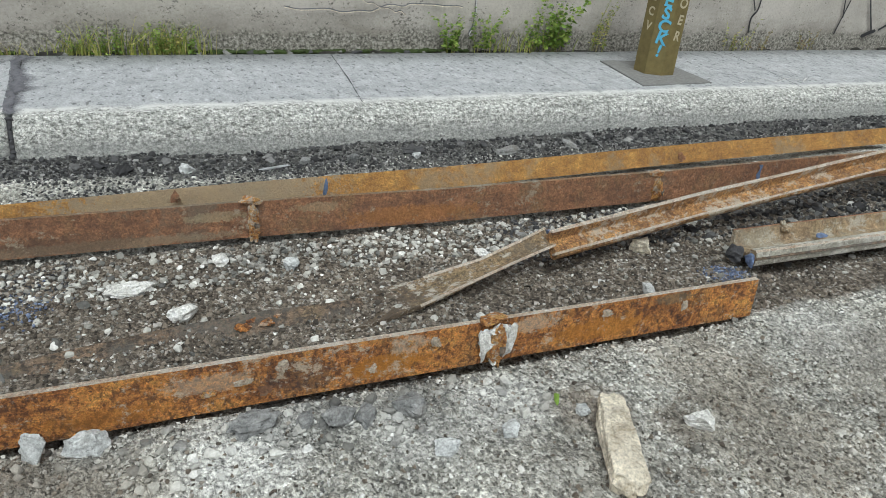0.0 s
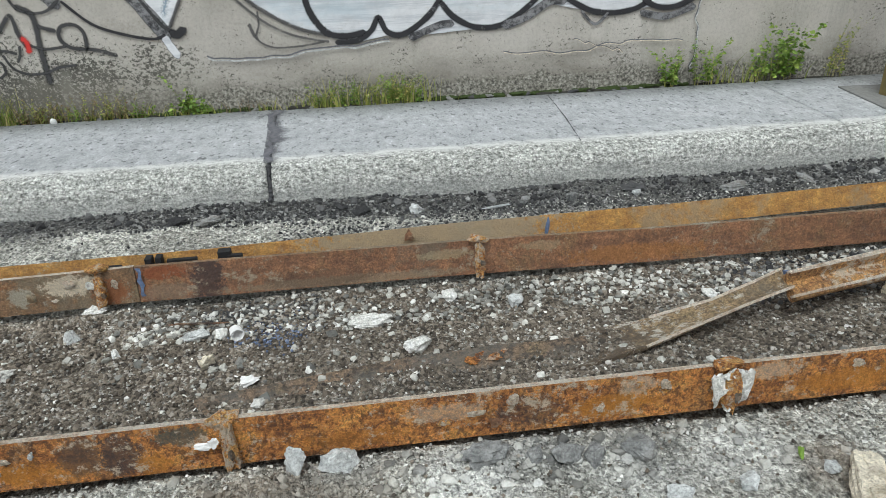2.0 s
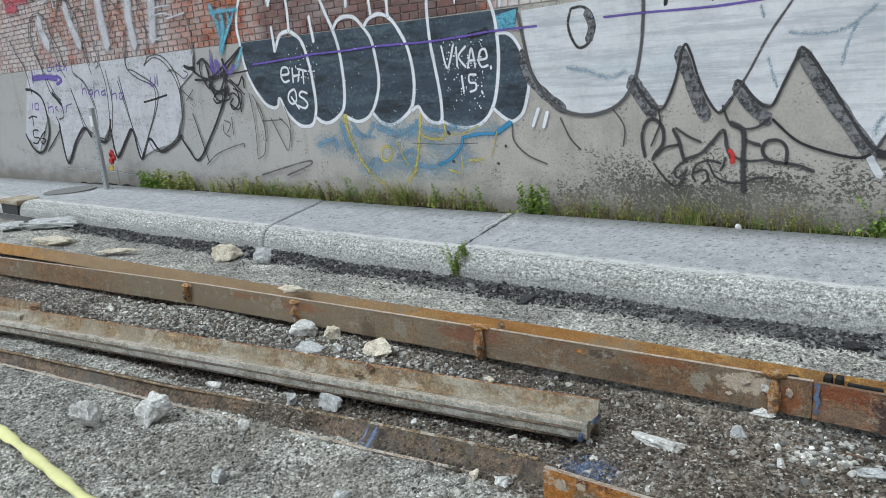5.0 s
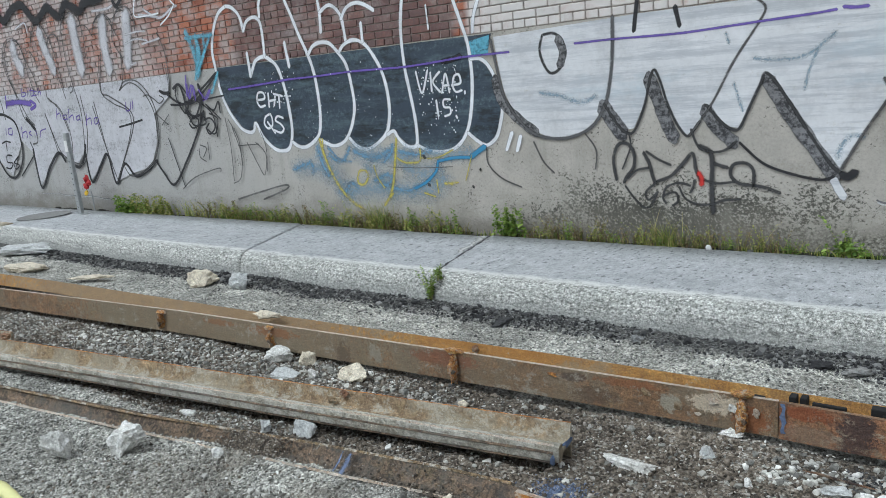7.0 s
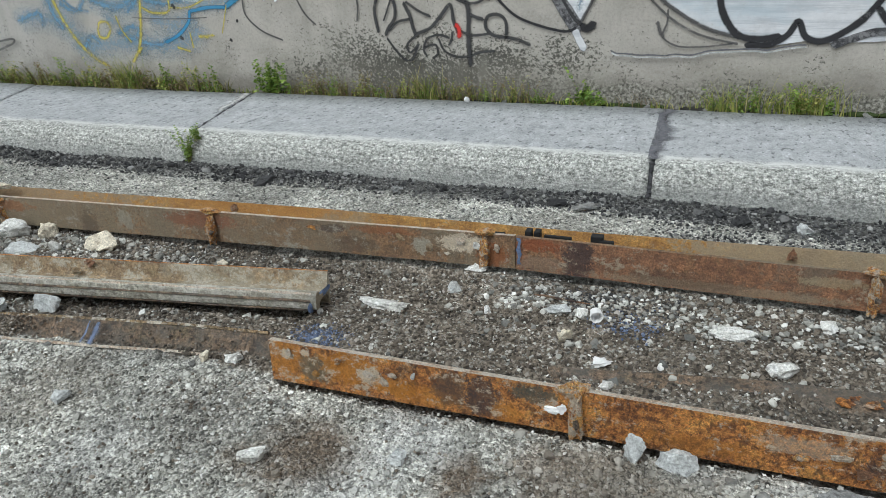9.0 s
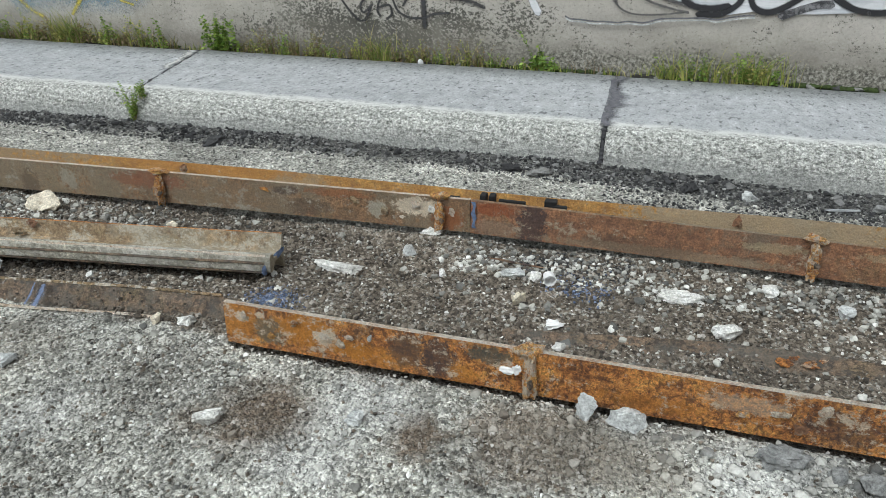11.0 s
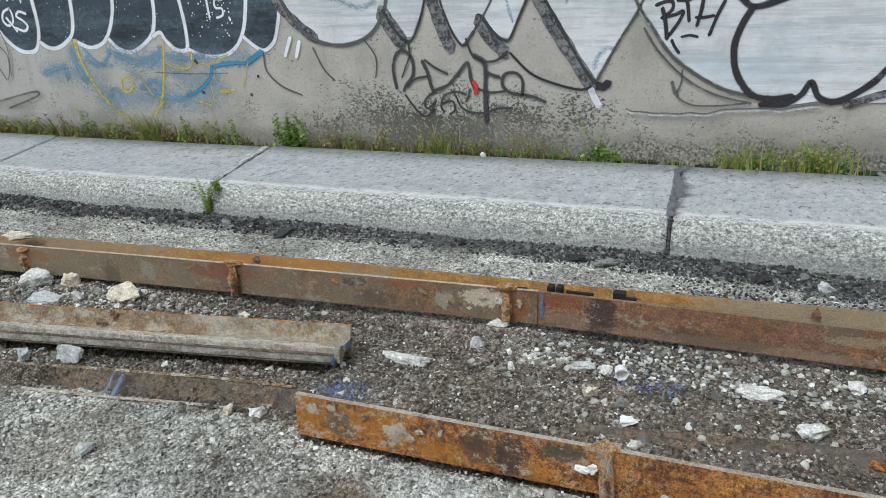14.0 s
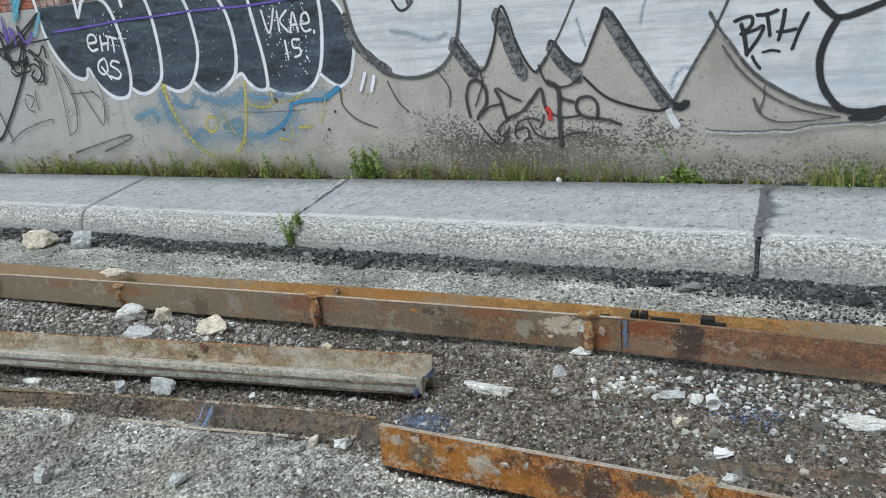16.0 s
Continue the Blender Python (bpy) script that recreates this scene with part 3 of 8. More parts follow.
def box(bm, x0, y0, z0, x1, y1, z1, bevel=0.0):
    g = bmesh.ops.create_cube(bm, size=1)
    for v in g["verts"]:
        v.co = Vector((x0 + (v.co.x + 0.5) * (x1 - x0), y0 + (v.co.y + 0.5) * (y1 - y0), z0 + (v.co.z + 0.5) * (z1 - z0)))
    if bevel:
        es = list({e for v in g["verts"] for e in v.link_edges})
        bmesh.ops.bevel(bm, geom=es, offset=bevel, segments=1, affect='EDGES')


def rough_lump(bm, centre, size, jag=0.25, sub=2, seed=0.0, turn=0.0, boxy=0.0):
    """A broken stone: an icosphere squared off, cut by planes and roughened."""
    g = bmesh.ops.create_icosphere(bm, subdivisions=sub, radius=1)
    rs = random.Random(seed)
    planes = [(Vector((rs.gauss(0, 1), rs.gauss(0, 1), rs.gauss(0, 1))).normalized(), rs.uniform(0.42, 0.8)) for _ in range(11)]
    spin = Matrix.Rotation(turn, 3, 'Z')
    for v in g["verts"]:
        p = v.co.copy()
        if boxy:
            m = max(abs(p.x), abs(p.y), abs(p.z))
            p = p.lerp(p / m * 0.86, boxy)
        for n, d in planes:
            o = p.dot(n) - d
            if o > 0:
                p -= n * o * 0.97
        p += p.normalized() * jag * 0.5 * noise.noise(v.co * 2.3 + Vector((seed, seed * 2, 0)))
        p += p.normalized() * jag * 0.22 * noise.noise(v.co * 7 + Vector((seed, 0, seed)))
        v.co = spin @ Vector((p.x * size[0], p.y * size[1], p.z * size[2])) + Vector(centre)


def hull_stone(bm, centre, size, seed, corners=12, cuts=0, jag=0.06):
    """A sharp-edged broken stone: the hull of a few corners, its faces roughened where it is large."""
    rs = random.Random(seed)
    pts = []
    for _ in range(corners):
        d = Vector((rs.gauss(0, 1), rs.gauss(0, 1), rs.gauss(0, 1))).normalized()
        m = max(abs(d.x), abs(d.y), abs(d.z))
        d = d.lerp(d / m * 0.8, 0.7) * rs.uniform(0.8, 1.08)
        pts.append(bm.verts.new(d))
    out = bmesh.ops.convex_hull(bm, input=pts)
    loose = [v for v in pts if not v.link_faces]
    if loose:
        bmesh.ops.delete(bm, geom=loose, context='VERTS')
    if cuts:
        bmesh.ops.subdivide_edges(bm, edges=list(bm.edges), cuts=cuts, use_grid_fill=True)
        bmesh.ops.triangulate(bm, faces=list(bm.faces))
        for v in bm.verts:
            n = v.co.normalized()
            v.co += n * (jag * 1.6 * noise.noise(v.co * 2.7 + Vector((seed, 0, 0))) + jag * noise.noise(v.co * 8 + Vector((0, seed, 0))))
    bmesh.ops.recalc_face_normals(bm, faces=list(bm.faces))
    for v in bm.verts:
        v.co = Vector((v.co.x * size[0], v.co.y * size[1], v.co.z * size[2])) + Vector(centre)


def rail_y(x):
    """Where the face of the middle rails stands."""
    k = [(-5.6, 4.30), (-4.5, 4.415), (-2.6, 4.60), (-0.5, 4.735), (1.0, 4.815), (2.3, 4.80), (3.14, 4.765), (4.25, 4.76), (6.4, 4.80)]
    for (a, b), (c, d) in zip(k, k[1:]):
        if x <= c:
            return b + (d - b) * (x - a) / (c - a)
    return k[-1][1]


def trench(x, y):
    """How far the ground is scooped out under the edge of a lying rail, 0 to 1."""
    if 0.44 < x < 3.95 and 3.784 < y < 3.88:
        return 1.0
    if -5 < x < 6 and rail_y(x) - 0.014 < y < rail_y(x) + 0.1:
        return 1.0
    pale = 4.38 + (x - 0.34) * 0.151
    if -4.2 < x < 0.3 and pale - 0.165 < y < pale - 0.03:
        return 0.6
    if 4.3 < x < 7 and 4.055 < y < 4.16:
        return 0.6
    return 0.0


def ground_z(x, y):
    """Height of the dug-up ground."""
    p = Vector((x, y, 0))
    z = 0.018 * noise.noise(p * 1.4) + 0.012 * noise.noise(p * 4.3 + Vector((7, 0, 0)))
    if 5.2 < y < 6.0:
        z -= (0.008 + 0.024 * min(1.0, max(0.0, (x - 1.2) / 0.8))) * min(1.0, (y - 5.2) / 0.5)
    if 3.85 < y < 4.75:
        z -= 0.012
    return z - 0.045 * trench(x, y)


def lerp_path(pts, step=0.12):
    out = []
    for a, b in zip(pts, pts[1:]):
        a, b = Vector(a), Vector(b)
        n = max(1, int((b - a).length / step))
        out += [a.lerp(b, i / n) for i in range(n)]
    out.append(Vector(pts[-1]))
    return out


def rail_outline(w=0.149, h=0.152, head=0.068, lip=0.011):
    """Half of a flat-bottomed rail's section, mirrored: (across the foot, up the web)."""
    a, b = w / 2, head / 2
    half = [(a, 0.0), (a, lip), (0.03, lip + 0.01), (0.011, lip + 0.02), (0.0075, 0.06), (0.0085, h - 0.055), (0.014, h - 0.044), (b, h - 0.036), (b + 0.001, h - 0.01), (b - 0.006, h - 0.002), (0.012, h)]
    return half + [(-u, v) for u, v in reversed(half)]


def sweep_rail(pts, roll, mats, name="rail_body", outline=None, wobble=0.0012, parent=None, seed=0.0, rolls=None):
    """A rail along pts, which run along the middle of its foot. roll: how far its top leans up from lying flat, in degrees."""
    outline = outline or rail_outline()
    bm = bmesh.new()
    path = lerp_path(pts)
    rings = []
    for i, p in enumerate(path):
        t = (path[min(i + 1, len(path) - 1)] - path[max(i - 1, 0)]).normalized()
        n = Vector((0, 0, 1)).cross(t).normalized()
        up = t.cross(n).normalized()
        a = radians(roll if rolls is None else rolls[0] + (rolls[1] - rolls[0]) * i / (len(path) - 1))
        hd, wd = n * math.cos(a) + up * math.sin(a), up * math.cos(a) - n * math.sin(a)
        ring = []
        for u, v in outline:
            q = p + wd * u + hd * v
            q += Vector([noise.noise(q * 9 + Vector((seed + 5 * k, 0, k))) for k in range(3)]) * wobble
            ring.append(bm.verts.new(q))
        rings.append(ring)
    n = len(outline)
    for a, b in zip(rings, rings[1:]):
        for j in range(n):
            f = bm.faces.new((a[j], a[(j + 1) % n], b[(j + 1) % n], b[j]))
            u = 0.5 * (outline[j][1] + outline[(j + 1) % n][1])
            if j in (0, n - 2):
                f.material_index = 1 if u < 0.03 and j == 0 or j == n - 2 else 0
            if u > 0.112:
                f.material_index = 2
    bm.faces.new(rings[0][::-1])
    bm.faces.new(rings[-1])
    bmesh.ops.recalc_face_normals(bm, faces=bm.faces)
    return part(name, bm, mats, parent)

# ---------- ground ----------


def spread(a, b, step):
    return list(np.arange(a, b, step))


def build_ground():
    xs = [-900, -300, -100, -40, -20, -12] + spread(-8, -3, 0.05) + spread(-3, 5.2, 0.0125) + spread(5.2, 8, 0.06) + [8.5, 10, 14, 25, 60, 200, 900]
    ys = [-900, -300, -100, -40, -15, -6, -2, 0, 1.0, 1.6, 2.0] + spread(2.2, 2.8, 0.05) + spread(2.8, 5.2, 0.0125) + spread(5.2, 6.05, 0.02) + [6.3, 7.0, 7.6, 9, 15, 40, 100, 300, 900]
    verts = []
    for y in ys:
        for x in xs:
            near = -8.5 < x < 9 and 1.5 < y < 6.2
            z = ground_z(x, y) + (0.008 * noise.noise(Vector((x, y, 3)) * 13) + 0.008 * noise.noise(Vector((x, y, 9)) * 31) + 0.004 * noise.noise(Vector((x, y, 5)) * 62) if near else 0)
            verts.append((x, y, z if near else (0.0 if y < 6.2 else -0.02)))
    w = len(xs)
    faces = [(j * w + i, j * w + i + 1, (j + 1) * w + i + 1, (j + 1) * w + i) for j in range(len(ys) - 1) for i in range(w - 1)]
    me = bpy.data.meshes.new("ground")
    me.from_pydata(verts, [], faces)
    me.materials.append(M_GROUND)
    for p in me.polygons:
        p.use_smooth = True
    tagged(new("ground", me), "dug-up street ground of grey gravel, dust and dark soil", "ground", kind="structure")


build_ground()

# ---------- sidewalk with rolled kerb ----------
JOINTS = [(-12.6, -13.2), (-8.45, -8.6), (-3.58, -4.2), (-1.5, -1.85), (1.44, 1.41), (4.74, 4.85), (7.6, 7.9), (11.0, 11.4)]
GAPS = [0.003, 0.01, 0.002, 0.01, 0.012, 0.002, 0.003, 0.003]
KERB = [(5.845, -0.12), (5.85, 0.0), (5.868, 0.07), (5.89, 0.115), (5.925, 0.145), (5.98, 0.16), (6.07, 0.164), (6.4, 0.158), (6.8, 0.15), (7.145, 0.144), (7.15, -0.1)]


def build_slab(x0, x1, gap0, gap1, parent, lift, seed):
    """One slab between two joints; each joint has its own place at the kerb and at the wall."""
    bm = bmesh.new()
    n = 150
    rows = []
    for i in range(n + 1):
        row = []
        for y, z in KERB:
            f = min(1.0, max(0.0, (y - 5.85) / 1.35))
            a = x0[0] + (x0[1] - x0[0]) * f + gap0
            b = x1[0] + (x1[1] - x1[0]) * f - gap1
            x = a + (b - a) * i / n
            chip = 0.012 * noise.noise(Vector((x * 5, y * 9, seed))) + 0.007 * noise.noise(Vector((x * 19, y * 30, seed))) + 0.005 * noise.noise(Vector((x * 48, y * 70 + z * 60, seed)))
            edge = min(i, n - i) == 0
            k = 1.0 if 5.85 < y < 6.2 else 0.15
            row.append(bm.verts.new((x, y + chip * k + (0.012 if edge and y < 5.95 else 0), z + lift + chip * k * 0.5 - (0.006 if edge else 0))))
        rows.append(row)
    for a, b in zip(rows, rows[1:]):
        for j in range(len(KERB) - 1):
            bm.faces.new((a[j], b[j], b[j + 1], a[j + 1]))
    bm.faces.new(rows[0])
    bm.faces.new(rows[-1][::-1])
    bmesh.ops.recalc_face_normals(bm, faces=bm.faces)
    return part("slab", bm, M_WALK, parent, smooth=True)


sidewalk = empty("sidewalk", (0, 0, 0), "grey concrete sidewalk slabs with a worn rounded kerb edge", "sidewalk", kind="structure")
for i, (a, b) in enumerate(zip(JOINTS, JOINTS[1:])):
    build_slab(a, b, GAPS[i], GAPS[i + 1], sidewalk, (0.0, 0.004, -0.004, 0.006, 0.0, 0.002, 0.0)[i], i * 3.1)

# ---------- rails ----------
R2_L = [(-7.8, 4.06, 0.088), (-5.6, 4.30, 0.088), (-4.5, 4.415, 0.088), (-2.6, 4.60, 0.09), (-0.5, 4.735, 0.09), (0.998, 4.815, 0.088)]
R2_R = [(1.002, 4.812, 0.088), (2.3, 4.80, 0.088), (3.14, 4.765, 0.088), (4.25, 4.76, 0.088), (6.4, 4.80, 0.085)]
R1 = [(0.435, 3.80, 0.083), (1.5, 3.803, 0.083), (2.9, 3.805, 0.08), (3.968, 3.80, 0.078)]
R3 = [(-4.2, 3.70, 0.05), (-3.0, 3.885, 0.05), (-0.95, 4.185, 0.05), (0.34, 4.38, 0.05)]
R5 = [(4.23, 4.215, 0.05), (5.0, 4.21, 0.05), (7.2, 4.18, 0.05)]
R0 = [(-7.8, 4.56, 0.075), (-5.6, 4.72, 0.078), (-4.6, 4.775, 0.08), (-1.9, 4.86, 0.084), (0.0, 4.965, 0.085), (1.26, 4.985, 0.085), (2.3, 5.045, 0.085), (3.26, 5.06, 0.086), (4.68, 5.13, 0.088), (6.4, 5.18, 0.09)]
R4 = [(-3.6, 3.36, 0.028), (-2.7, 3.495, 0.028), (-1.1, 3.735, 0.028), (-0.2, 3.885, 0.027), (0.38, 3.955, 0.022)]


def rail(pts, roll, mats, label, **kw):
    th = empty("steel_rail", pts[0], label, "rail", "pulled-up rails")
    ob = sweep_rail([Vector(p) - Vector(pts[0]) for p in pts], roll, mats, parent=th, **kw)
    return th


rail_front = rail(R1, -3, [M_RUST_ORANGE, M_EDGE, M_RUST_BROWN], "orange-rusted steel rail lying on its side on gravel", seed=1, outline=rail_outline(0.149, 0.08, 0.03, 0.02))
rail_mid_left = rail(R2_L, -3, [M_RUST_TAN, M_EDGE, M_RUST_BROWN], "brown-rusted steel rail lying on its side", seed=2, outline=rail_outline(0.149, 0.08, 0.03, 0.02))
rail_mid_right = rail(R2_R, -3, [M_RUST_BROWN, M_RUST_TAN, M_RUST_BROWN], "brown-rusted steel rail lying on its side, cut end marked blue", seed=3, outline=rail_outline(0.149, 0.08, 0.03, 0.02))
rail_back = rail(R0, -25, [M_RUST_YELLOW, M_RUST_YELLOW, M_RUST_BROWN], "yellow-orange rusted rail half sunk in gravel", seed=4, outline=rail_outline(0.1, 0.07, 0.03))
rail_pale = rail(R3, 176, [M_RUST_DUSTY, M_RUST_ORANGE, M_HEAD], "dusty rail on its side with pale worn head", seed=5)
rail_far = rail(R5, 176, [M_RUST_DUSTY, M_RUST_BROWN, M_HEAD], "dusty rail on its side with burnt blue cut end", seed=6)
rail_sunk = rail(R4, -40, [M_RUST_DARK, M_EDGE, M_RUST_DARK], "dark rail mostly buried in dirt", seed=7, outline=rail_outline(0.088, 0.07, 0.03))
# the torn foot of a rail that lies flush at one end and twists up at the other: x, y, z of its back and its front edge
BACK = [(2.52, 4.315, -0.016), (2.77, 4.324, 0.005), (2.87, 4.305, 0.031), (3.09, 4.294, 0.085), (3.26, 4.325, 0.125), (3.39, 4.357, 0.152)]
FRONT = [(2.4, 4.09, -0.02), (2.6, 4.11, -0.002), (2.8, 4.148, 0.02), (2.97, 4.179, 0.056), (3.2, 4.235, 0.092), (3.4, 4.281, 0.12)]
rail_bent = empty("steel_rail", BACK[1], "bent dusty rail end twisting up out of the dirt", "rail", "pulled-up rails")


def along(pts, f):
    i = min(int(f * (len(pts) - 1)), len(pts) - 2)
    k = f * (len(pts) - 1) - i
    p = [Vector(pts[max(0, min(len(pts) - 1, i + j))]) for j in (-1, 0, 1, 2)]
    return 0.5 * (2 * p[1] + (p[2] - p[0]) * k + (2 * p[0] - 5 * p[1] + 4 * p[2] - p[3]) * k * k + (3 * p[1] - p[0] - 3 * p[2] + p[3]) * k ** 3)


def torn_foot(parent):
    """A dished plate between two edges, with thickness, and a worn rim along each edge."""
    bm = bmesh.new()
    n, m = 60, 8
    rows = []
    for i in range(n + 1):
        a, b = along(FRONT, i / n), along(BACK, i / n)
        across = (b - a).normalized()
        up = (along(FRONT, min(1.0, i / n + 0.01)) - along(FRONT, max(0.0, i / n - 0.01))).normalized().cross(across).normalized()
        top, low = [], []
        for j in range(m + 1):
            f = j / m
            p = a.lerp(b, f) - up * 0.014 * math.sin(math.pi * f) + up * 0.003 * noise.noise(Vector((i * 0.4, j * 0.9, 2.0))) - parent.location
            top.append(bm.verts.new(p))
            low.append(bm.verts.new(p - up * 0.016))
        rows.append(top + low[::-1])
    w = len(rows[0])
    for a, b in zip(rows, rows[1:]):
        for j in range(w):
            bm.faces.new((a[j], a[(j + 1) % w], b[(j + 1) % w], b[j]))
    bm.faces.new(rows[0][::-1])
    bm.faces.new(rows[-1])
    bmesh.ops.recalc_face_normals(bm, faces=bm.faces)
    part("torn_foot", bm, M_RUST_EARTH, parent)


torn_foot(rail_bent)
R6 = [(3.38, 4.33, 0.135), (4.14, 4.42, 0.185), (5.43, 4.57, 0.245), (7.0, 4.73, 0.3)]
rail_raised = rail(R6, 222, [M_RUST_CREAM, M_EDGE, M_EDGE], "raised rusty rail propped across the others", seed=9, outline=rail_outline(0.1, 0.1, 0.045))
R7 = [(-7.0, 3.45, 0.045), (-5.0, 3.72, 0.05), (-3.42, 3.93, 0.055)]
rail_next = rail(R7, 176, [M_RUST_DUSTY, M_RUST_BROWN, M_HEAD], "dusty rail on its side butted against another", seed=10)


def lump_part(name, mat, parent, centre, size, seed, label="", jag=0.75, boxy=0.4):
    """A lump on a rail, in the world's coordinates."""
    bm = bmesh.new()
    rough_lump(bm, Vector(centre) - parent.location, size, jag, 3, seed, 0.0, boxy)
    return part(name, bm, mat, parent, label)


def clip(parent, x, y, z, seed, h=0.15):
    """A rusted clip gripping the foot: a strap, a hook over the edge and a bolt."""
    o = parent.location
    bm = bmesh.new()
    hull_stone(bm, Vector((x, y - 0.008, z - 0.004)) - o, (0.03, 0.032, h * 0.58), seed * 3.3, 22, 3, 0.2)
    strap = part("clip", bm, M_CLIP, parent, "rusted iron clip")
    bm = bmesh.new()
    hull_stone(bm, Vector((x - 0.006, y + 0.012, z + h / 2 + 0.004)) - o, (0.055, 0.034, 0.02), seed + 9, 16, 2, 0.12)
    part("hook", bm, M_CLIP, strap)
    bm = bmesh.new()
    hull_stone(bm, Vector((x + 0.01, y - 0.03, z - 0.015)) - o, (0.017, 0.014, 0.02), seed + 20, 12, 1, 0.1)
    part("bolt", bm, M_RUST_DARK, strap)


def blue_mark(parent, x, y, z, w, h, tilt=0.0):
    """A swipe of marking paint on the rail's face."""
    bm = bmesh.new()
    n = 9
    a, b = [], []
    for i in range(n):
        zz = z + h * (i / (n - 1) - 0.5)
        xx = x + 0.004 * math.sin(i * 2.1) + tilt * (i / (n - 1) - 0.5)
        k = w * (0.7 + 0.3 * math.sin(i * 1.7))
        yy = y - (z - zz) * -0.05
        a.append(bm.verts.new(Vector((xx - k / 2, yy, zz)) - parent.location))
        b.append(bm.verts.new(Vector((xx + k / 2, yy, zz)) - parent.location))
    for i in range(n - 1):
        bm.faces.new((a[i], b[i], b[i + 1], a[i + 1]))
    part("paint_mark", bm, M_BLUEMARK, parent, "blue marking paint")


R8 = [(1.3, 4.1, -0.022), (2.0, 4.19, -0.008), (2.3, 4.21, -0.004), (2.62, 4.22, -0.012)]
rail_flush = rail(R8, -72, [M_RUST_DARK, M_RUST_DARK, M_RUST_DARK], "rusted rail foot buried flush with the soil", seed=11, wobble=0.006, outline=[(0.05, -0.004), (0.05, 0.006), (-0.05, 0.006), (-0.05, -0.004)])
BAR = [(0.005, -0.004), (0.005, 0.012), (-0.005, 0.012), (-0.005, -0.004)]


def lip(parent, pts, mat, label):
    ob = sweep_rail([Vector(p) - parent.location for p in pts], -42, [mat, mat, mat], "lip", BAR, 0.002, parent, 3.0)
    tagged(ob, label)


lip(rail_sunk, [(-3.6, 3.375, 0.057), (-2.7, 3.51, 0.06), (-1.58, 3.672, 0.06), (-0.7, 3.838, 0.062), (-0.04, 3.945, 0.062), (0.3, 3.99, 0.054)], M_RUST_EARTH, "thin rusted upper edge")
lip(rail_sunk, [(-3.6, 3.33, 0.006), (-2.63, 3.47, 0.006), (-1.53, 3.617, 0.008), (-0.98, 3.7, 0.008)], M_EDGE, "pale worn lower edge")
lip(rail_sunk, [(-0.74, 3.741, 0.008), (-0.36, 3.79, 0.008), (-0.006, 3.852, 0.006), (0.1, 3.87, 0.0)], M_EDGE, "pale worn lower edge")


def shift(pts, dy, dz):
    return [(x, y + dy, z + dz) for x, y, z in pts]


lip(rail_raised, shift(R6, -0.033, 0.034), M_EDGE, "cream worn upper edge")
lip(rail_raised, shift(R6, -0.08, -0.042), M_EDGE, "cream worn ridge")
lip(rail_bent, shift(BACK[2:], 0.0, 0.0), M_EDGE, "cream worn upper edge")
lip(rail_bent, shift(FRONT[2:], 0.0, -0.004), M_EDGE, "cream worn lower edge")
lip(rail_pale, shift(R3, -0.14, 0.041), M_EDGE, "pale worn ridge of the head")
lip(rail_pale, shift(R3, -0.152, 0.016), M_RUST_DARK, "dark line along the head")
lip(rail_pale, shift(R3, -0.146, -0.026), M_RUST_DARK, "dark lower edge of the head")
lip(rail_far, shift(R5, -0.14, 0.041), M_EDGE, "pale worn ridge of the head")
lip(rail_far, shift(R5, -0.152, 0.012), M_RUST_DARK, "dark line along the head")
for i, (x, y) in enumerate(((2.24, 4.23), (2.31, 4.24), (2.28, 4.2), (2.2, 4.2))):
    lump_part("rust_clump", M_RUST_ORANGE, rail_flush, (x, y, 0.002), (0.035, 0.025, 0.01), 130 + i, "orange flaking rust")
clip(rail_front, 1.456, 3.795, 0.083, 1)
clip(rail_front, 2.905, 3.797, 0.082, 2)
for i, (x, z, sx, sz) in enumerate(((2.866, 0.085, 0.034, 0.075), (2.945, 0.085, 0.032, 0.07), (2.905, 0.135, 0.05, 0.026), (2.905, 0.028, 0.035, 0.02))):
    lump_part("mortar_splat", M_ROCK_PALE, rail_front, (x, 3.786, z), (sx, 0.016, sz), 40 + i, "pale mortar stuck on")
lump_part("paper_scrap", M_WHITEBIT, rail_front, (1.39, 3.788, 0.09), (0.035, 0.008, 0.012), 47, "torn white scrap")
lump_part("paper_scrap", M_WHITEBIT, rail_front, (1.42, 3.785, 0.105), (0.016, 0.008, 0.022), 48)
for i, (x, z, w, h, mat) in enumerate(((0.51, 0.125, 0.016, 0.016, M_EDGE), (0.8, 0.09, 0.026, 0.018, M_EDGE), (0.85, 0.075, 0.02, 0.02, M_EDGE), (0.88, 0.105, 0.016, 0.012, M_EDGE), (0.69, 0.125, 0.016, 0.016, M_CLIP), (0.6, 0.06, 0.02, 0.014, M_RUST_YELLOW), (0.95, 0.115, 0.013, 0.013, M_ROCK_GREY),
        (2.14, 0.09, 0.03, 0.012, M_EDGE), (2.05, 0.07, 0.022, 0.012, M_CLIP), (2.25, 0.125, 0.022, 0.02, M_EDGE), (2.2, 0.05, 0.02, 0.02, M_RUST_BROWN), (2.51, 0.06, 0.014, 0.018, M_EDGE), (2.705, 0.12, 0.018, 0.02, M_EDGE), (2.62, 0.13, 0.02, 0.014, M_CLIP), (2.96, 0.12, 0.02, 0.02, M_EDGE), (3.32, 0.12, 0.022, 0.016, M_EDGE), (3.64, 0.1, 0.016, 0.03, M_EDGE), (3.7, 0.12, 0.02, 0.014, M_CLIP))):
    lump_part("rust_flake", mat, rail_front, (x, 3.797, z), (w, 0.006, h), 300 + i * 1.7, "", 0.9, 0.7)
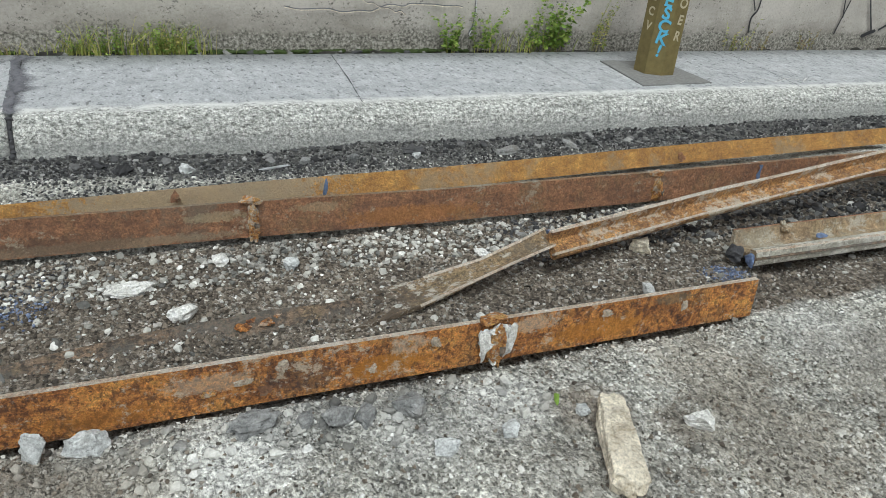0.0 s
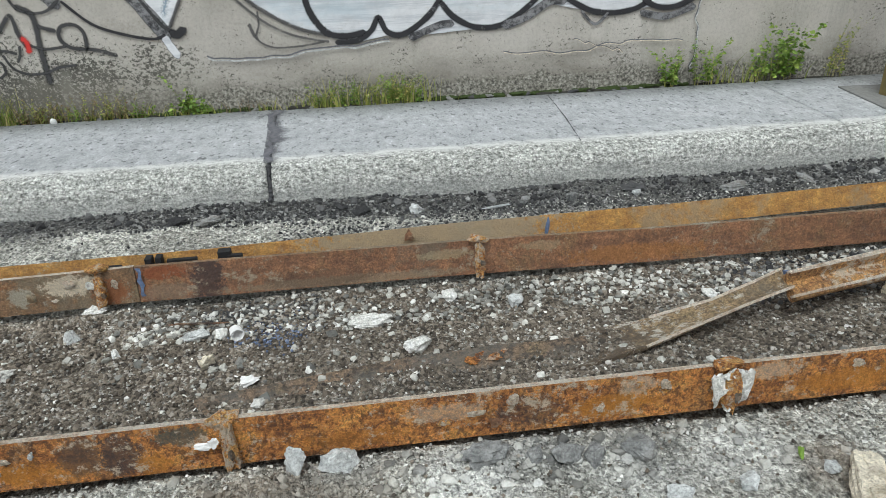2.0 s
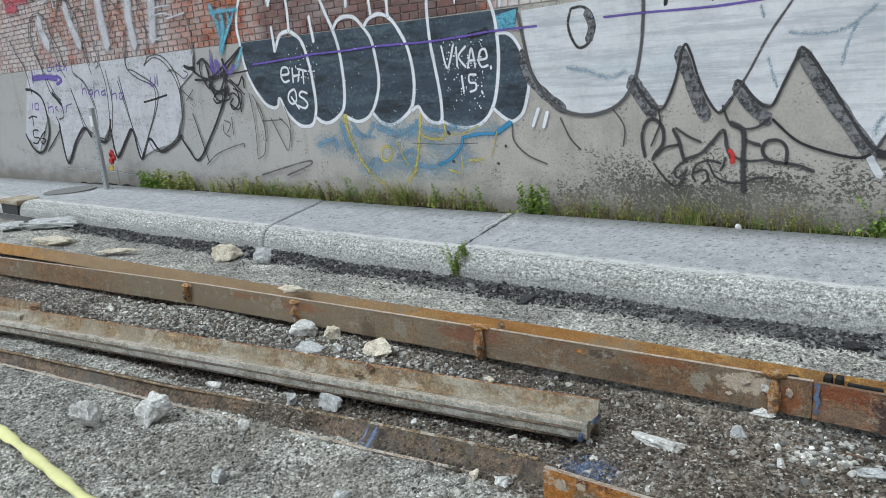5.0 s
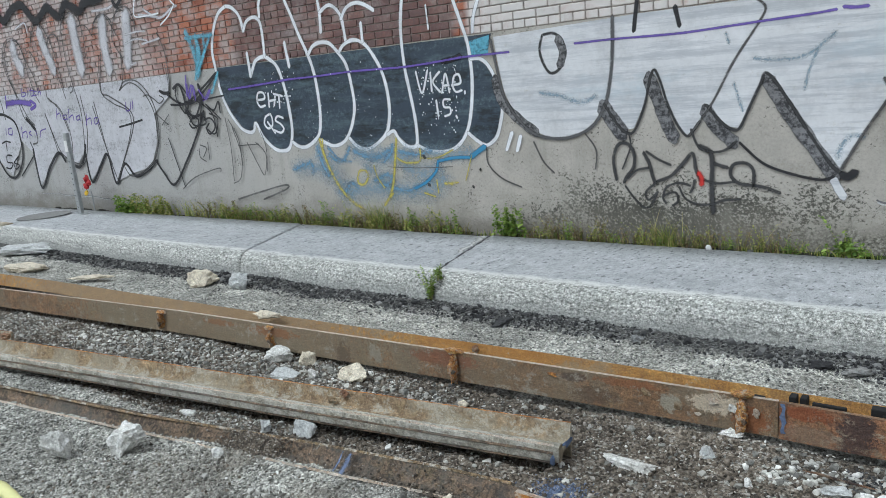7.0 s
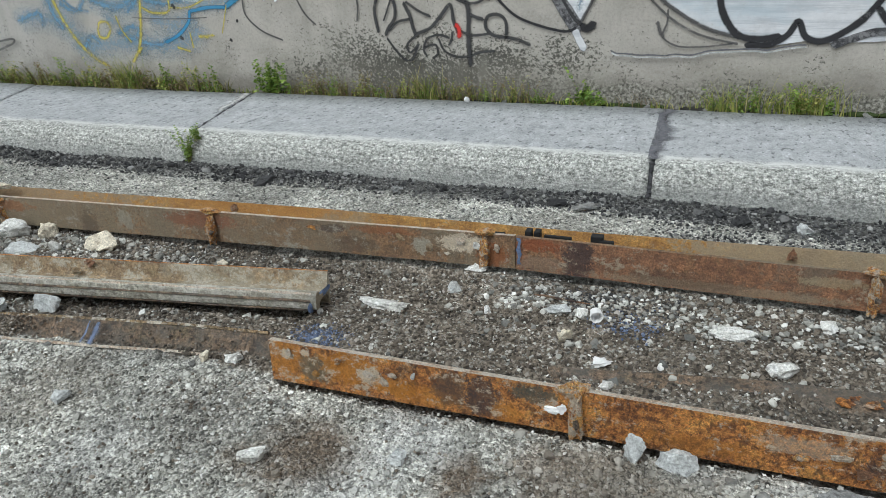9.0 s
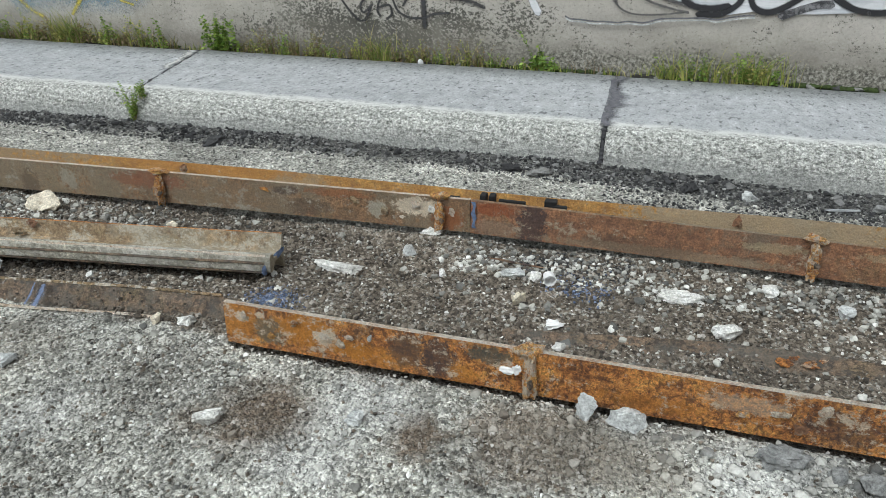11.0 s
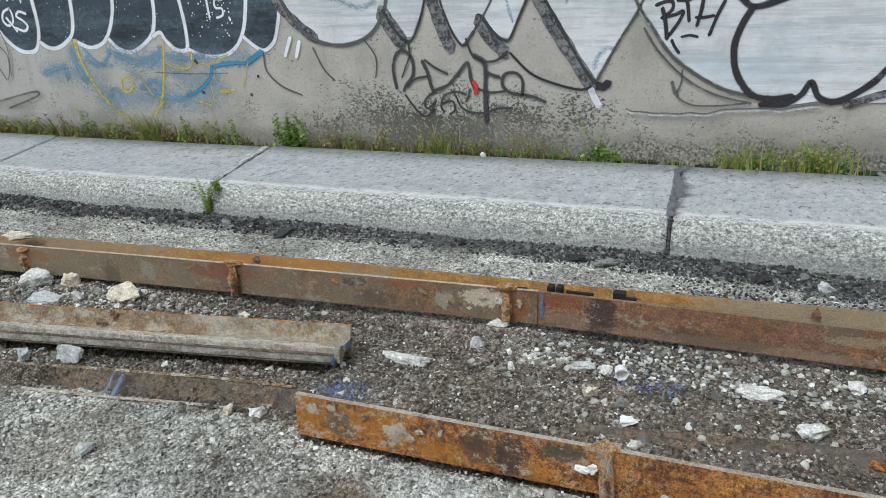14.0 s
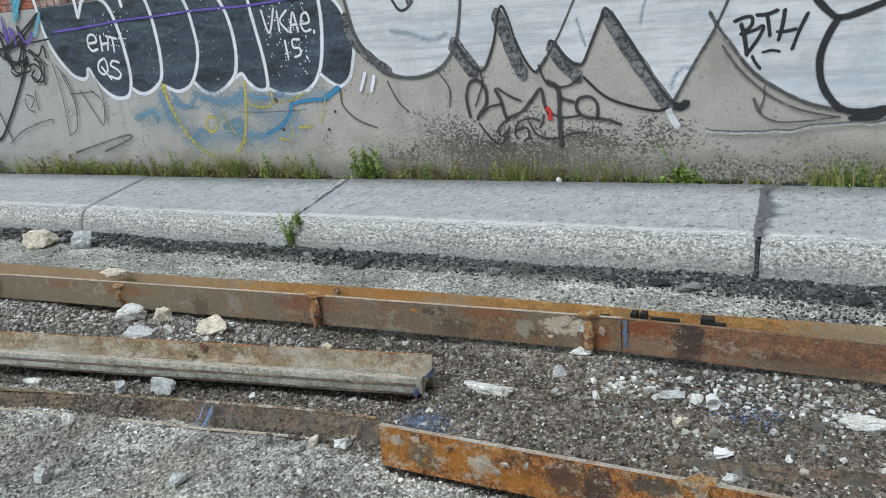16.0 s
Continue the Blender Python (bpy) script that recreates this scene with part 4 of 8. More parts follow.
for i, (x, z, w, h, mat) in enumerate(((0.62, 0.085, 0.022, 0.026, M_RUST_DUSTY), (0.76, 0.12, 0.03, 0.018, M_EDGE), (0.83, 0.105, 0.024, 0.026, M_ROCK_PALE), (0.92, 0.1, 0.018, 0.026, M_EDGE), (0.48, 0.12, 0.03, 0.02, M_RUST_DUSTY), (0.7, 0.06, 0.016, 0.01, M_EDGE), (0.05, 0.13, 0.03, 0.012, M_RUST_ORANGE))):
    y = rail_y(x) - 0.004
    lump_part("rust_flake", mat, rail_mid_left, (x, y, z), (w, 0.006, h), 330 + i * 1.7, "", 0.9, 0.7)
clip(rail_mid_left, -0.474, 4.728, 0.09, 3)
clip(rail_mid_left, 0.87, 4.805, 0.088, 4)
clip(rail_mid_left, -1.75, 4.655, 0.09, 5, 0.1)
clip(rail_mid_left, -2.75, 4.58, 0.09, 6, 0.1)
clip(rail_mid_right, 2.34, 4.793, 0.088, 7)
clip(rail_mid_right, 4.245, 4.752, 0.088, 8, 0.12)
blue_mark(rail_mid_right, 1.018, 4.806, 0.088, 0.022, 0.15)
blue_mark(rail_mid_right, 4.9, 4.766, 0.085, 0.03, 0.14)
M_BLACK_BLOCK = plain("near_black_block", (0.012, 0.012, 0.013), 0.85, 0.3, 30)
for x, y, w, d, h in ((0.89, 4.925, 0.034, 0.012, 0.02), (1.024, 4.952, 0.014, 0.022, 0.046), (1.062, 4.958, 0.013, 0.022, 0.044), (1.15, 4.96, 0.06, 0.008, 0.012), (1.318, 4.968, 0.026, 0.02, 0.042), (1.36, 4.955, 0.03, 0.01, 0.014)):
    bm = bmesh.new()
    o = rail_back.location
    box(bm, x - w - o.x, y - d - o.y, 0.09 - o.z, x + w - o.x, y + d - o.y, 0.112 + h * 0.6 - o.z, 0.003)
    part("joint_block", bm, M_BLACK_BLOCK, rail_back, "small black block on the back rail")
for x, y, z in ((2.08, 5.0, 0.115), (4.66, 5.08, 0.085), (-0.47, 4.91, 0.12)):
    lump_part("clip", M_RUST_BROWN, rail_back, (x, y, z), (0.02, 0.02, 0.035), x * 3, "rusted iron clip")
lump_part("paint_mark", M_BLUEMARK, rail_back, (2.69, 5.012, 0.105), (0.014, 0.012, 0.045), 7, "blue marking paint", 0.2)
lump_part("paint_mark", M_BLUEMARK, rail_pale, (0.343, 4.22, 0.04), (0.006, 0.025, 0.03), 8, "burnt blue cut end", 0.5)
lump_part("paint_mark", M_BLUEMARK, rail_pale, (0.345, 4.32, 0.06), (0.01, 0.06, 0.02), 9, "burnt blue cut end", 0.5)
lump_part("paint_mark", M_BLUEMARK, rail_far, (4.22, 4.09, 0.05), (0.014, 0.03, 0.035), 10, "burnt blue cut end", 0.5)
lump_part("cut_web", M_TAR_AND_HOLE, rail_far, (4.2, 4.16, 0.05), (0.03, 0.05, 0.045), 11, "charred cut metal", 0.6)
lump_part("spike", M_RUST_DUSTY, rail_far, (4.5, 4.2, 0.11), (0.03, 0.03, 0.035), 12, "bent spike", 0.6)
lump_part("paint_mark", M_BLUEMARK, rail_far, (4.66, 4.13, 0.09), (0.04, 0.02, 0.008), 13, "blue marking paint", 0.5)
lump_part("spike", M_RUST_BROWN, rail_pale, (-0.72, 4.2, 0.115), (0.03, 0.02, 0.02), 14, "rusted spike")
lump_part("spike", M_RUST_DUSTY, rail_pale, (-0.76, 4.16, 0.09), (0.02, 0.025, 0.02), 15)
lump_part("rust_clump", M_RUST_BROWN, rail_pale, (-3.36, 3.86, 0.135), (0.07, 0.04, 0.025), 16, "flaking rust clump")
lump_part("paint_mark", M_BLUEMARK, rail_bent, (3.4, 4.33, 0.142), (0.014, 0.03, 0.02), 18, "blue marking paint", 0.5)

# ---------- wall ----------
wall = empty("wall_building", (0, 0, 0), "old beige rendered wall with brick courses above", "wall", kind="structure")
bm = bmesh.new()
box(bm, -16, 7.27, -0.3, 14, 7.6, 1.81)
part("render_base", bm, M_WALL, wall)
bm = bmesh.new()
box(bm, -16, 7.283, 1.81, 14, 7.6, 4.4)
part("brick_backing", bm, M_MORTAR, wall)

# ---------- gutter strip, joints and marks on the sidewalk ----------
# Asphalt lumps whose near-black colour also carries the shade of the gap.
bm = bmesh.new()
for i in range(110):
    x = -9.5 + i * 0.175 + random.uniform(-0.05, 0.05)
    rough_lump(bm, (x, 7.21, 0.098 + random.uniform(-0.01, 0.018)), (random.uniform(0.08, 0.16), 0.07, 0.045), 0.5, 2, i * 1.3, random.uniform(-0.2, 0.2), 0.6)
tagged(part("gutter_strip", bm, M_GUTTER_SHADE), "broken asphalt strip between sidewalk and wall, blackened for the gap's shade", "strip", kind="structure")


def strip(name, mat, parent, pts, width, label="", jitter=0.3, seed=0):
    """A flat uneven band laid on a surface along pts."""
    rs = random.Random(seed)
    path = lerp_path(pts, 0.012)
    bm = bmesh.new()
    cover = bm.verts.layers.float.new("cover")
    a, b, c = [], [], []
    for i, p in enumerate(path):
        t = (path[min(i + 1, len(path) - 1)] - path[max(i - 1, 0)]).normalized()
        n = Vector((-t.y, t.x, 0)).normalized() if abs(t.z) < 0.9 else Vector((1, 0, 0))
        w = width * (1 + jitter * (1.4 * noise.noise(p * 9 + Vector((seed, 0, 0))) + 0.9 * noise.noise(p * 31 + Vector((0, 0, seed))) + rs.uniform(-0.1, 0.1))) / 2
        s = n * jitter * width * (0.9 * noise.noise(p * 7 + Vector((0, seed + 5, 0))) + 0.4 * noise.noise(p * 27))
        a.append(bm.verts.new(p + n * w + s))
        b.append(bm.verts.new(p - n * w + s))
        c.append(bm.verts.new(p + s))
        c[-1][cover] = 1.0
    for i in range(len(path) - 1):
        bm.faces.new((a[i], c[i], c[i + 1], a[i + 1]))
        bm.faces.new((c[i], b[i], b[i + 1], c[i + 1]))
    bmesh.ops.recalc_face_normals(bm, faces=bm.faces)
    return part(name, bm, mat, parent, label)


strip("joint_filler", M_JOINT_TAR, sidewalk, [(1.42, 7.14, 0.151), (1.4, 6.85, 0.155), (1.44, 6.4, 0.163), (1.42, 6.1, 0.169), (1.435, 5.98, 0.166)], 0.14, "dark tar in the slab joint", 0.45, 3)
bm = bmesh.new()
for i in range(9):
    rough_lump(bm, (1.436 + random.uniform(-0.012, 0.012), 5.862 + i * 0.011, 0.0 + i * 0.018), (0.022, 0.014, 0.022), 0.5, 2, i * 2.2)
part("joint_crumble", bm, M_TAR_AND_HOLE, sidewalk, "crumbled joint in the kerb face")
strip("joint_crack", M_TAR_AND_HOLE, sidewalk, [(-1.84, 7.14, 0.1485), (-1.76, 6.9, 0.1535), (-1.66, 6.5, 0.1605), (-1.55, 6.1, 0.169), (-1.52, 5.98, 0.168)], 0.02, "dark crack between slabs", 0.9, 4)
strip("joint_filler", M_JOINT_PALE, sidewalk, [(-1.88, 7.12, 0.1495), (-1.8, 6.9, 0.1545), (-1.72, 6.5, 0.1615)], 0.08, "pale mortar in the slab joint", 0.6, 5)
for x, w in ((-0.362, 0.04), (-0.4, 0.016)):
    strip("paint_mark", M_MARK_BLUE, rail_sunk, [Vector((x, 3.79, 0.016)) - rail_sunk.location, Vector((x + 0.008, 3.822, 0.044)) - rail_sunk.location, Vector((x, 3.856, 0.07)) - rail_sunk.location], w, "blue marking paint", 0.5, x)
for a, b, s in (((-0.41, 7.1, 0.1475), (-0.28, 5.99, 0.1665), 1), ((3.28, 7.1, 0.1455), (3.155, 5.99, 0.1645), 2), ((6.72, 7.1, 0.1455), (6.46, 5.98, 0.1645), 3)):
    strip("score_line", M_TAR_AND_HOLE, sidewalk, [a, ((a[0] + b[0]) / 2, 6.5, 0.1605), b], 0.006, "", 0.5, s)
bm = bmesh.new()
corners = [(5.16, 6.13, 0.172), (5.76, 6.15, 0.172), (5.82, 6.78, 0.161), (5.27, 6.82, 0.161)]
bm.faces.new([bm.verts.new(c) for c in corners])
bmesh.ops.subdivide_edges(bm, edges=bm.edges, cuts=6, use_grid_fill=True)
for v in bm.verts:
    v.co.z += 0.004 * noise.noise(v.co * 9)
ext = bmesh.ops.extrude_face_region(bm, geom=list(bm.faces))
for g in ext["geom"]:
    if isinstance(g, bmesh.types.BMVert):
        g.co.z -= 0.03
bmesh.ops.recalc_face_normals(bm, faces=bm.faces)
part("pole_patch", bm, M_PATCH, sidewalk, "dark square patch of rough concrete")
for i in range(7):
    strip("chalk_mark", M_CHALK, sidewalk, [(6.0 + i * 0.1, 6.12 + 0.05 * (i % 3), 0.1695), (6.12 + i * 0.1, 6.2 - 0.04 * (i % 2), 0.1685)], 0.03, "faded white chalk mark", 0.5, i)

# ---------- spray paint on the wall ----------
G_NAVY = paint_material("navy_spray", (0.045, 0.062, 0.088), 0.55, (0.1, 0.145, 0.17), 0.0, 0.2, 0.0, brush=(0.02, 0.026, 0.032))
G_WHITE = paint_material("white_spray", (0.76, 0.78, 0.82), 0.66, (0.55, 0.57, 0.6), 0.0, 0.45, 0.0)
G_PALE = paint_material("pale_roller_paint", (0.68, 0.69, 0.72), 0.62, (0.5, 0.49, 0.46), 0.6, 0.3, 0.0)
G_BLACK = paint_material("black_spray", (0.025, 0.025, 0.029), 0.58, (0.19, 0.185, 0.175), 0.0, 0.4, 0.4)
G_GREY = paint_material("grey_spray", (0.09, 0.087, 0.088), 0.55, (0.3, 0.285, 0.265), 0.0, 0.75, 0.6)
G_TAG = paint_material("worn_black_spray", (0.045, 0.045, 0.048), 0.57, (0.25, 0.24, 0.22), 0.0, 0.6, 0.6)
G_OUTLINE = paint_material("thin_charcoal_spray", (0.1, 0.1, 0.105), 0.56, (0.32, 0.31, 0.3), 0.0, 0.7, 0.5)
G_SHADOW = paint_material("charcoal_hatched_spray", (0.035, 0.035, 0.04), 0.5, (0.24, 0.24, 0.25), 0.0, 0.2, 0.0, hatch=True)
G_SKY = paint_material("sky_blue_spray", (0.14, 0.42, 0.56), 0.52, (0.35, 0.42, 0.45), 0.0, 0.7, 0.6)
G_BLUE = paint_material("thin_blue_spray", (0.17, 0.34, 0.5), 0.5, (0.44, 0.43, 0.4), 0.0, 1.2, 0.6)
G_MIST = paint_material("blue_mist", (0.3, 0.41, 0.5), 0.51, (0.45, 0.435, 0.39), 0.0, 1.55, 0.6)
G_BLUELINE = paint_material("blue_spray", (0.05, 0.24, 0.43), 0.6, (0.3, 0.36, 0.4), 0.0, 0.6, 0.4)
G_YELLOW = paint_material("yellow_spray", (0.62, 0.52, 0.09), 0.51, (0.45, 0.42, 0.3), 0.0, 1.0, 0.65)
G_PURPLE = paint_material("purple_spray", (0.15, 0.1, 0.4), 0.58, (0.3, 0.27, 0.38), 0.0, 0.6, 0.5)
G_RED = paint_material("red_spray", (0.5, 0.03, 0.025), 0.65, (0.4, 0.2, 0.15), 0.0, 0.7, 0.3)
G_PINK = paint_material("faded_pink_spray", (0.5, 0.09, 0.13), 0.53, (0.4, 0.2, 0.15), 0.0, 0.9, 0.6)
G_FADE = paint_material("faded_lilac_wash", (0.56, 0.56, 0.6), 0.56, (0.46, 0.44, 0.41), 0.0, 0.6, 0.5)
import itertools

LAYER = itertools.count(1)


def depth(piece):
    """Each coat lies a hair in front of the one before it."""
    return 7.2662 - 0.00006 * next(LAYER)


def spline(pts, n=7):
    p = [pts[0]] + list(pts) + [pts[-1]]
    out = []
    for i in range(1, len(p) - 2):
        for k in range(n):
            t = k / n
            out.append(tuple(0.5 * (2 * p[i][d] + (p[i + 1][d] - p[i - 1][d]) * t + (2 * p[i - 1][d] - 5 * p[i][d] + 4 * p[i + 1][d] - p[i + 2][d]) * t * t + (3 * p[i][d] - p[i - 1][d] - 3 * p[i + 1][d] + p[i + 2][d]) * t ** 3) for d in (0, 1)))
    out.append(tuple(pts[-1]))
    return out


def stroke(piece, mat, width, pts):
    """A spray-can or roller line along pts (along the wall, height), with round ends."""
    y = depth(piece)
    width *= 1.16
    line = [Vector((a, y, b)) for a, b in spline(pts)]
    bm = bmesh.new()
    left, right = [], []
    for i, p in enumerate(line):
        t = line[min(i + 1, len(line) - 1)] - line[max(i - 1, 0)]
        t = t.normalized() if t.length > 1e-6 else Vector((1, 0, 0))
        n = Vector((-t.z, 0, t.x))
        w = width / 2 * (1 + 0.16 * noise.noise(p * 14) + 0.1 * noise.noise(p * 50))
        left.append(p + n * w)
        right.append(p - n * w)
    t0 = (line[0] - line[1]).normalized() * width * 0.42
    t1 = (line[-1] - line[-2]).normalized() * width * 0.42
    left.insert(0, line[0] + t0 + (left[0] - line[0]) * 0.45)
    right.insert(0, line[0] + t0 + (right[0] - line[0]) * 0.45)
    left.append(line[-1] + t1 + (left[-1] - line[-1]) * 0.45)
    right.append(line[-1] + t1 + (right[-1] - line[-1]) * 0.45)
    cover = bm.verts.layers.float.new("cover")
    a, b = [bm.verts.new(v) for v in left], [bm.verts.new(v) for v in right]
    c = [bm.verts.new((v + w) / 2) for v, w in zip(left, right)]
    for v in c[1:-1]:
        v[cover] = 1.0
    for i in range(len(a) - 1):
        bm.faces.new((a[i], a[i + 1], c[i + 1], c[i]))
        bm.faces.new((c[i], c[i + 1], b[i + 1], b[i]))
    for f in bm.faces:
        f.normal_update()
        if f.normal.y > 0:
            f.normal_flip()
    part("paint_stroke", bm, mat, piece)


def fill(piece, mat, pts):
    """A filled-in area of paint."""
    bm = bmesh.new()
    y = depth(piece)
    cover = bm.verts.layers.float.new("cover")
    f = bm.faces.new([bm.verts.new((a, y, b)) for a, b in pts])
    for v in bm.verts:
        v[cover] = 1.0
    f.normal_update()
    if f.normal.y > 0:
        f.normal_flip()
    bmesh.ops.triangulate(bm, faces=list(bm.faces))
    part("paint_fill", bm, mat, piece)


def dots(piece, mat, x0, z0, x1, z1, count, seed, r=(0.003, 0.009)):
    """Spatter."""
    rs = random.Random(seed)
    bm = bmesh.new()
    y = depth(piece)
    cover = bm.verts.layers.float.new("cover")
    for _ in range(count):
        x, z, s = rs.uniform(x0, x1), rs.uniform(z0, z1), rs.uniform(*r)
        bm.faces.new([bm.verts.new((x + s * math.cos(a), y, z + s * math.sin(a))) for a in (0.3, 1.4, 2.5, 3.6, 4.7, 5.6)][::-1])
    for v in bm.verts:
        v[cover] = 1.0
    for f in bm.faces:
        f.normal_update()
        if f.normal.y > 0:
            f.normal_flip()
    tagged(part("paint_spatter", bm, mat, piece), kind="stuff")


dark_letters = empty("graffiti", (0, 0, 0), "navy bubble letters outlined in white spray paint on the wall", "graffiti")
fill(dark_letters, G_NAVY, [(-5.34, 1.806), (-5.32, 1.54), (-5.19, 1.32), (-5.02, 1.13), (-4.9, 1.08), (-4.8, 1.17), (-4.7, 1.0), (-4.49, 0.89), (-4.34, 0.92), (-4.26, 0.98), (-4.1, 0.93), (-3.92, 1.01), (-3.73, 0.92), (-3.53, 0.97), (-3.46, 1.01), (-3.32, 0.9), (-3.13, 0.92), (-2.98, 1.01), (-2.89, 1.05), (-2.75, 0.93), (-2.62, 0.9), (-2.5, 0.86), (-2.28, 0.87), (-2.15, 0.93), (-2.06, 1.01), (-1.97, 0.95), (-1.86, 0.91), (-1.77, 0.99), (-1.7, 1.14), (-1.71, 1.39), (-1.79, 1.54), (-1.91, 1.62), (-1.97, 1.64), (-1.81, 1.64), (-1.76, 1.8), (-3.47, 1.806)])
fill(dark_letters, G_SKY, [(-1.99, 1.76), (-1.78, 1.79), (-1.8, 1.65), (-1.98, 1.64)])
stroke(dark_letters, G_WHITE, 0.045, [(-5.04, 2.42), (-5.18, 2.36), (-5.3, 2.2), (-5.37, 2.0), (-5.36, 1.82), (-5.33, 1.57), (-5.24, 1.35), (-5.08, 1.16), (-4.95, 1.1), (-4.86, 1.11), (-4.81, 1.19), (-4.72, 1.04), (-4.57, 0.92), (-4.45, 0.89), (-4.33, 0.92), (-4.26, 1.08), (-4.26, 1.3), (-4.29, 1.53), (-4.36, 1.74), (-4.47, 1.83), (-4.56, 1.86), (-4.68, 1.83), (-4.75, 1.74), (-4.79, 1.68)])
stroke(dark_letters, G_WHITE, 0.044, [(-5.04, 2.42), (-4.94, 2.39), (-4.84, 2.29), (-4.81, 2.14)])
stroke(dark_letters, G_WHITE, 0.043, [(-4.81, 2.14), (-4.74, 2.23), (-4.62, 2.26), (-4.54, 2.21), (-4.52, 2.08), (-4.53, 1.86)])
stroke(dark_letters, G_WHITE, 0.045, [(-4.8, 1.92), (-4.79, 1.68)])
stroke(dark_letters, G_WHITE, 0.043, [(-4.53, 2.25), (-4.52, 2.36), (-4.48, 2.44)])
stroke(dark_letters, G_WHITE, 0.042, [(-4.15, 2.4), (-4.06, 2.2), (-3.98, 2.0), (-3.89, 1.81), (-3.84, 1.64), (-3.82, 1.45), (-3.82, 1.26), (-3.85, 1.09), (-3.92, 1.0), (-4.06, 0.93), (-4.18, 0.93), (-4.27, 0.98)])
stroke(dark_letters, G_WHITE, 0.043, [(-4.21, 1.97), (-4.18, 1.73)])
stroke(dark_letters, G_WHITE, 0.04, [(-3.89, 1.82), (-3.82, 1.89), (-3.72, 1.92), (-3.59, 1.9), (-3.49, 1.81), (-3.4, 1.69), (-3.36, 1.5), (-3.35, 1.29), (-3.42, 1.1), (-3.53, 0.97), (-3.69, 0.93), (-3.86, 0.99)])
stroke(dark_letters, G_WHITE, 0.04, [(-3.68, 2.32), (-3.67, 2.18), (-3.68, 2.01)])
stroke(dark_letters, G_WHITE, 0.039, [(-3.67, 2.19), (-3.56, 2.24), (-3.48, 2.22), (-3.4, 2.13), (-3.38, 2.02), (-3.37, 1.9)])
stroke(dark_letters, G_WHITE, 0.039, [(-3.4, 2.1), (-3.32, 2.19), (-3.2, 2.22), (-3.09, 2.19), (-2.99, 2.13)])
stroke(dark_letters, G_WHITE, 0.039, [(-3.47, 1.81), (-3.4, 1.87), (-3.27, 1.9), (-3.14, 1.85), (-3.04, 1.73), (-2.96, 1.58), (-2.92, 1.4), (-2.92, 1.22), (-2.97, 1.05), (-3.09, 0.95), (-3.24, 0.89), (-3.37, 0.92), (-3.46, 1.0)])
stroke(dark_letters, G_WHITE, 0.039, [(-3.16, 2.04), (-3.16, 1.87)])
stroke(dark_letters, G_WHITE, 0.038, [(-2.65, 2.2), (-2.69, 1.99), (-2.7, 1.82), (-2.69, 1.6), (-2.66, 1.4), (-2.63, 1.2), (-2.62, 1.03), (-2.64, 0.91), (-2.75, 0.91), (-2.84, 0.98), (-2.89, 1.05), (-2.97, 1.02)])
stroke(dark_letters, G_WHITE, 0.036, [(-2.12, 2.13), (-2.05, 1.92), (-2.0, 1.76), (-1.98, 1.59), (-1.98, 1.41), (-2.01, 1.2), (-2.06, 1.04), (-2.15, 0.92), (-2.28, 0.86), (-2.47, 0.86), (-2.62, 0.91)])
stroke(dark_letters, G_WHITE, 0.035, [(-1.86, 2.09), (-1.92, 1.95), (-1.94, 1.83)])
stroke(dark_letters, G_WHITE, 0.035, [(-1.98, 1.62), (-1.88, 1.61), (-1.8, 1.54), (-1.73, 1.39), (-1.7, 1.21), (-1.73, 1.07), (-1.78, 0.96), (-1.88, 0.9), (-1.97, 0.94), (-2.06, 1.01)])
stroke(dark_letters, G_WHITE, 0.019, [(-2.4, 2.1), (-2.39, 1.9)])
stroke(dark_letters, G_WHITE, 0.027, [(-4.74, 1.43), (-4.62, 1.44), (-4.63, 1.5), (-4.71, 1.5), (-4.74, 1.42), (-4.7, 1.36), (-4.62, 1.37)])
stroke(dark_letters, G_WHITE, 0.027, [(-4.55, 1.49), (-4.56, 1.35)])
stroke(dark_letters, G_WHITE, 0.027, [(-4.44, 1.48), (-4.48, 1.36)])
stroke(dark_letters, G_WHITE, 0.027, [(-4.55, 1.41), (-4.45, 1.42)])
stroke(dark_letters, G_WHITE, 0.027, [(-4.47, 1.48), (-4.34, 1.45)])
stroke(dark_letters, G_WHITE, 0.027, [(-4.39, 1.46), (-4.4, 1.33)])
stroke(dark_letters, G_WHITE, 0.027, [(-4.56, 1.28), (-4.64, 1.25), (-4.67, 1.18), (-4.62, 1.13), (-4.55, 1.16), (-4.54, 1.23), (-4.56, 1.28)])
stroke(dark_letters, G_WHITE, 0.027, [(-4.62, 1.2), (-4.52, 1.08)])
stroke(dark_letters, G_WHITE, 0.027, [(-4.37, 1.23), (-4.45, 1.25), (-4.49, 1.21), (-4.42, 1.17), (-4.38, 1.12), (-4.43, 1.08), (-4.53, 1.11)])
stroke(dark_letters, G_WHITE, 0.023, [(-2.57, 1.56), (-2.52, 1.37), (-2.44, 1.56)])
stroke(dark_letters, G_WHITE, 0.023, [(-2.41, 1.54), (-2.41, 1.38)])
stroke(dark_letters, G_WHITE, 0.023, [(-2.31, 1.54), (-2.39, 1.46), (-2.32, 1.37)])
stroke(dark_letters, G_WHITE, 0.022, [(-2.3, 1.36), (-2.25, 1.52), (-2.22, 1.36)])
stroke(dark_letters, G_WHITE, 0.022, [(-2.28, 1.42), (-2.22, 1.42)])
stroke(dark_letters, G_WHITE, 0.022, [(-2.19, 1.42), (-2.1, 1.43), (-2.11, 1.5), (-2.16, 1.49), (-2.18, 1.41), (-2.15, 1.36), (-2.09, 1.37)])
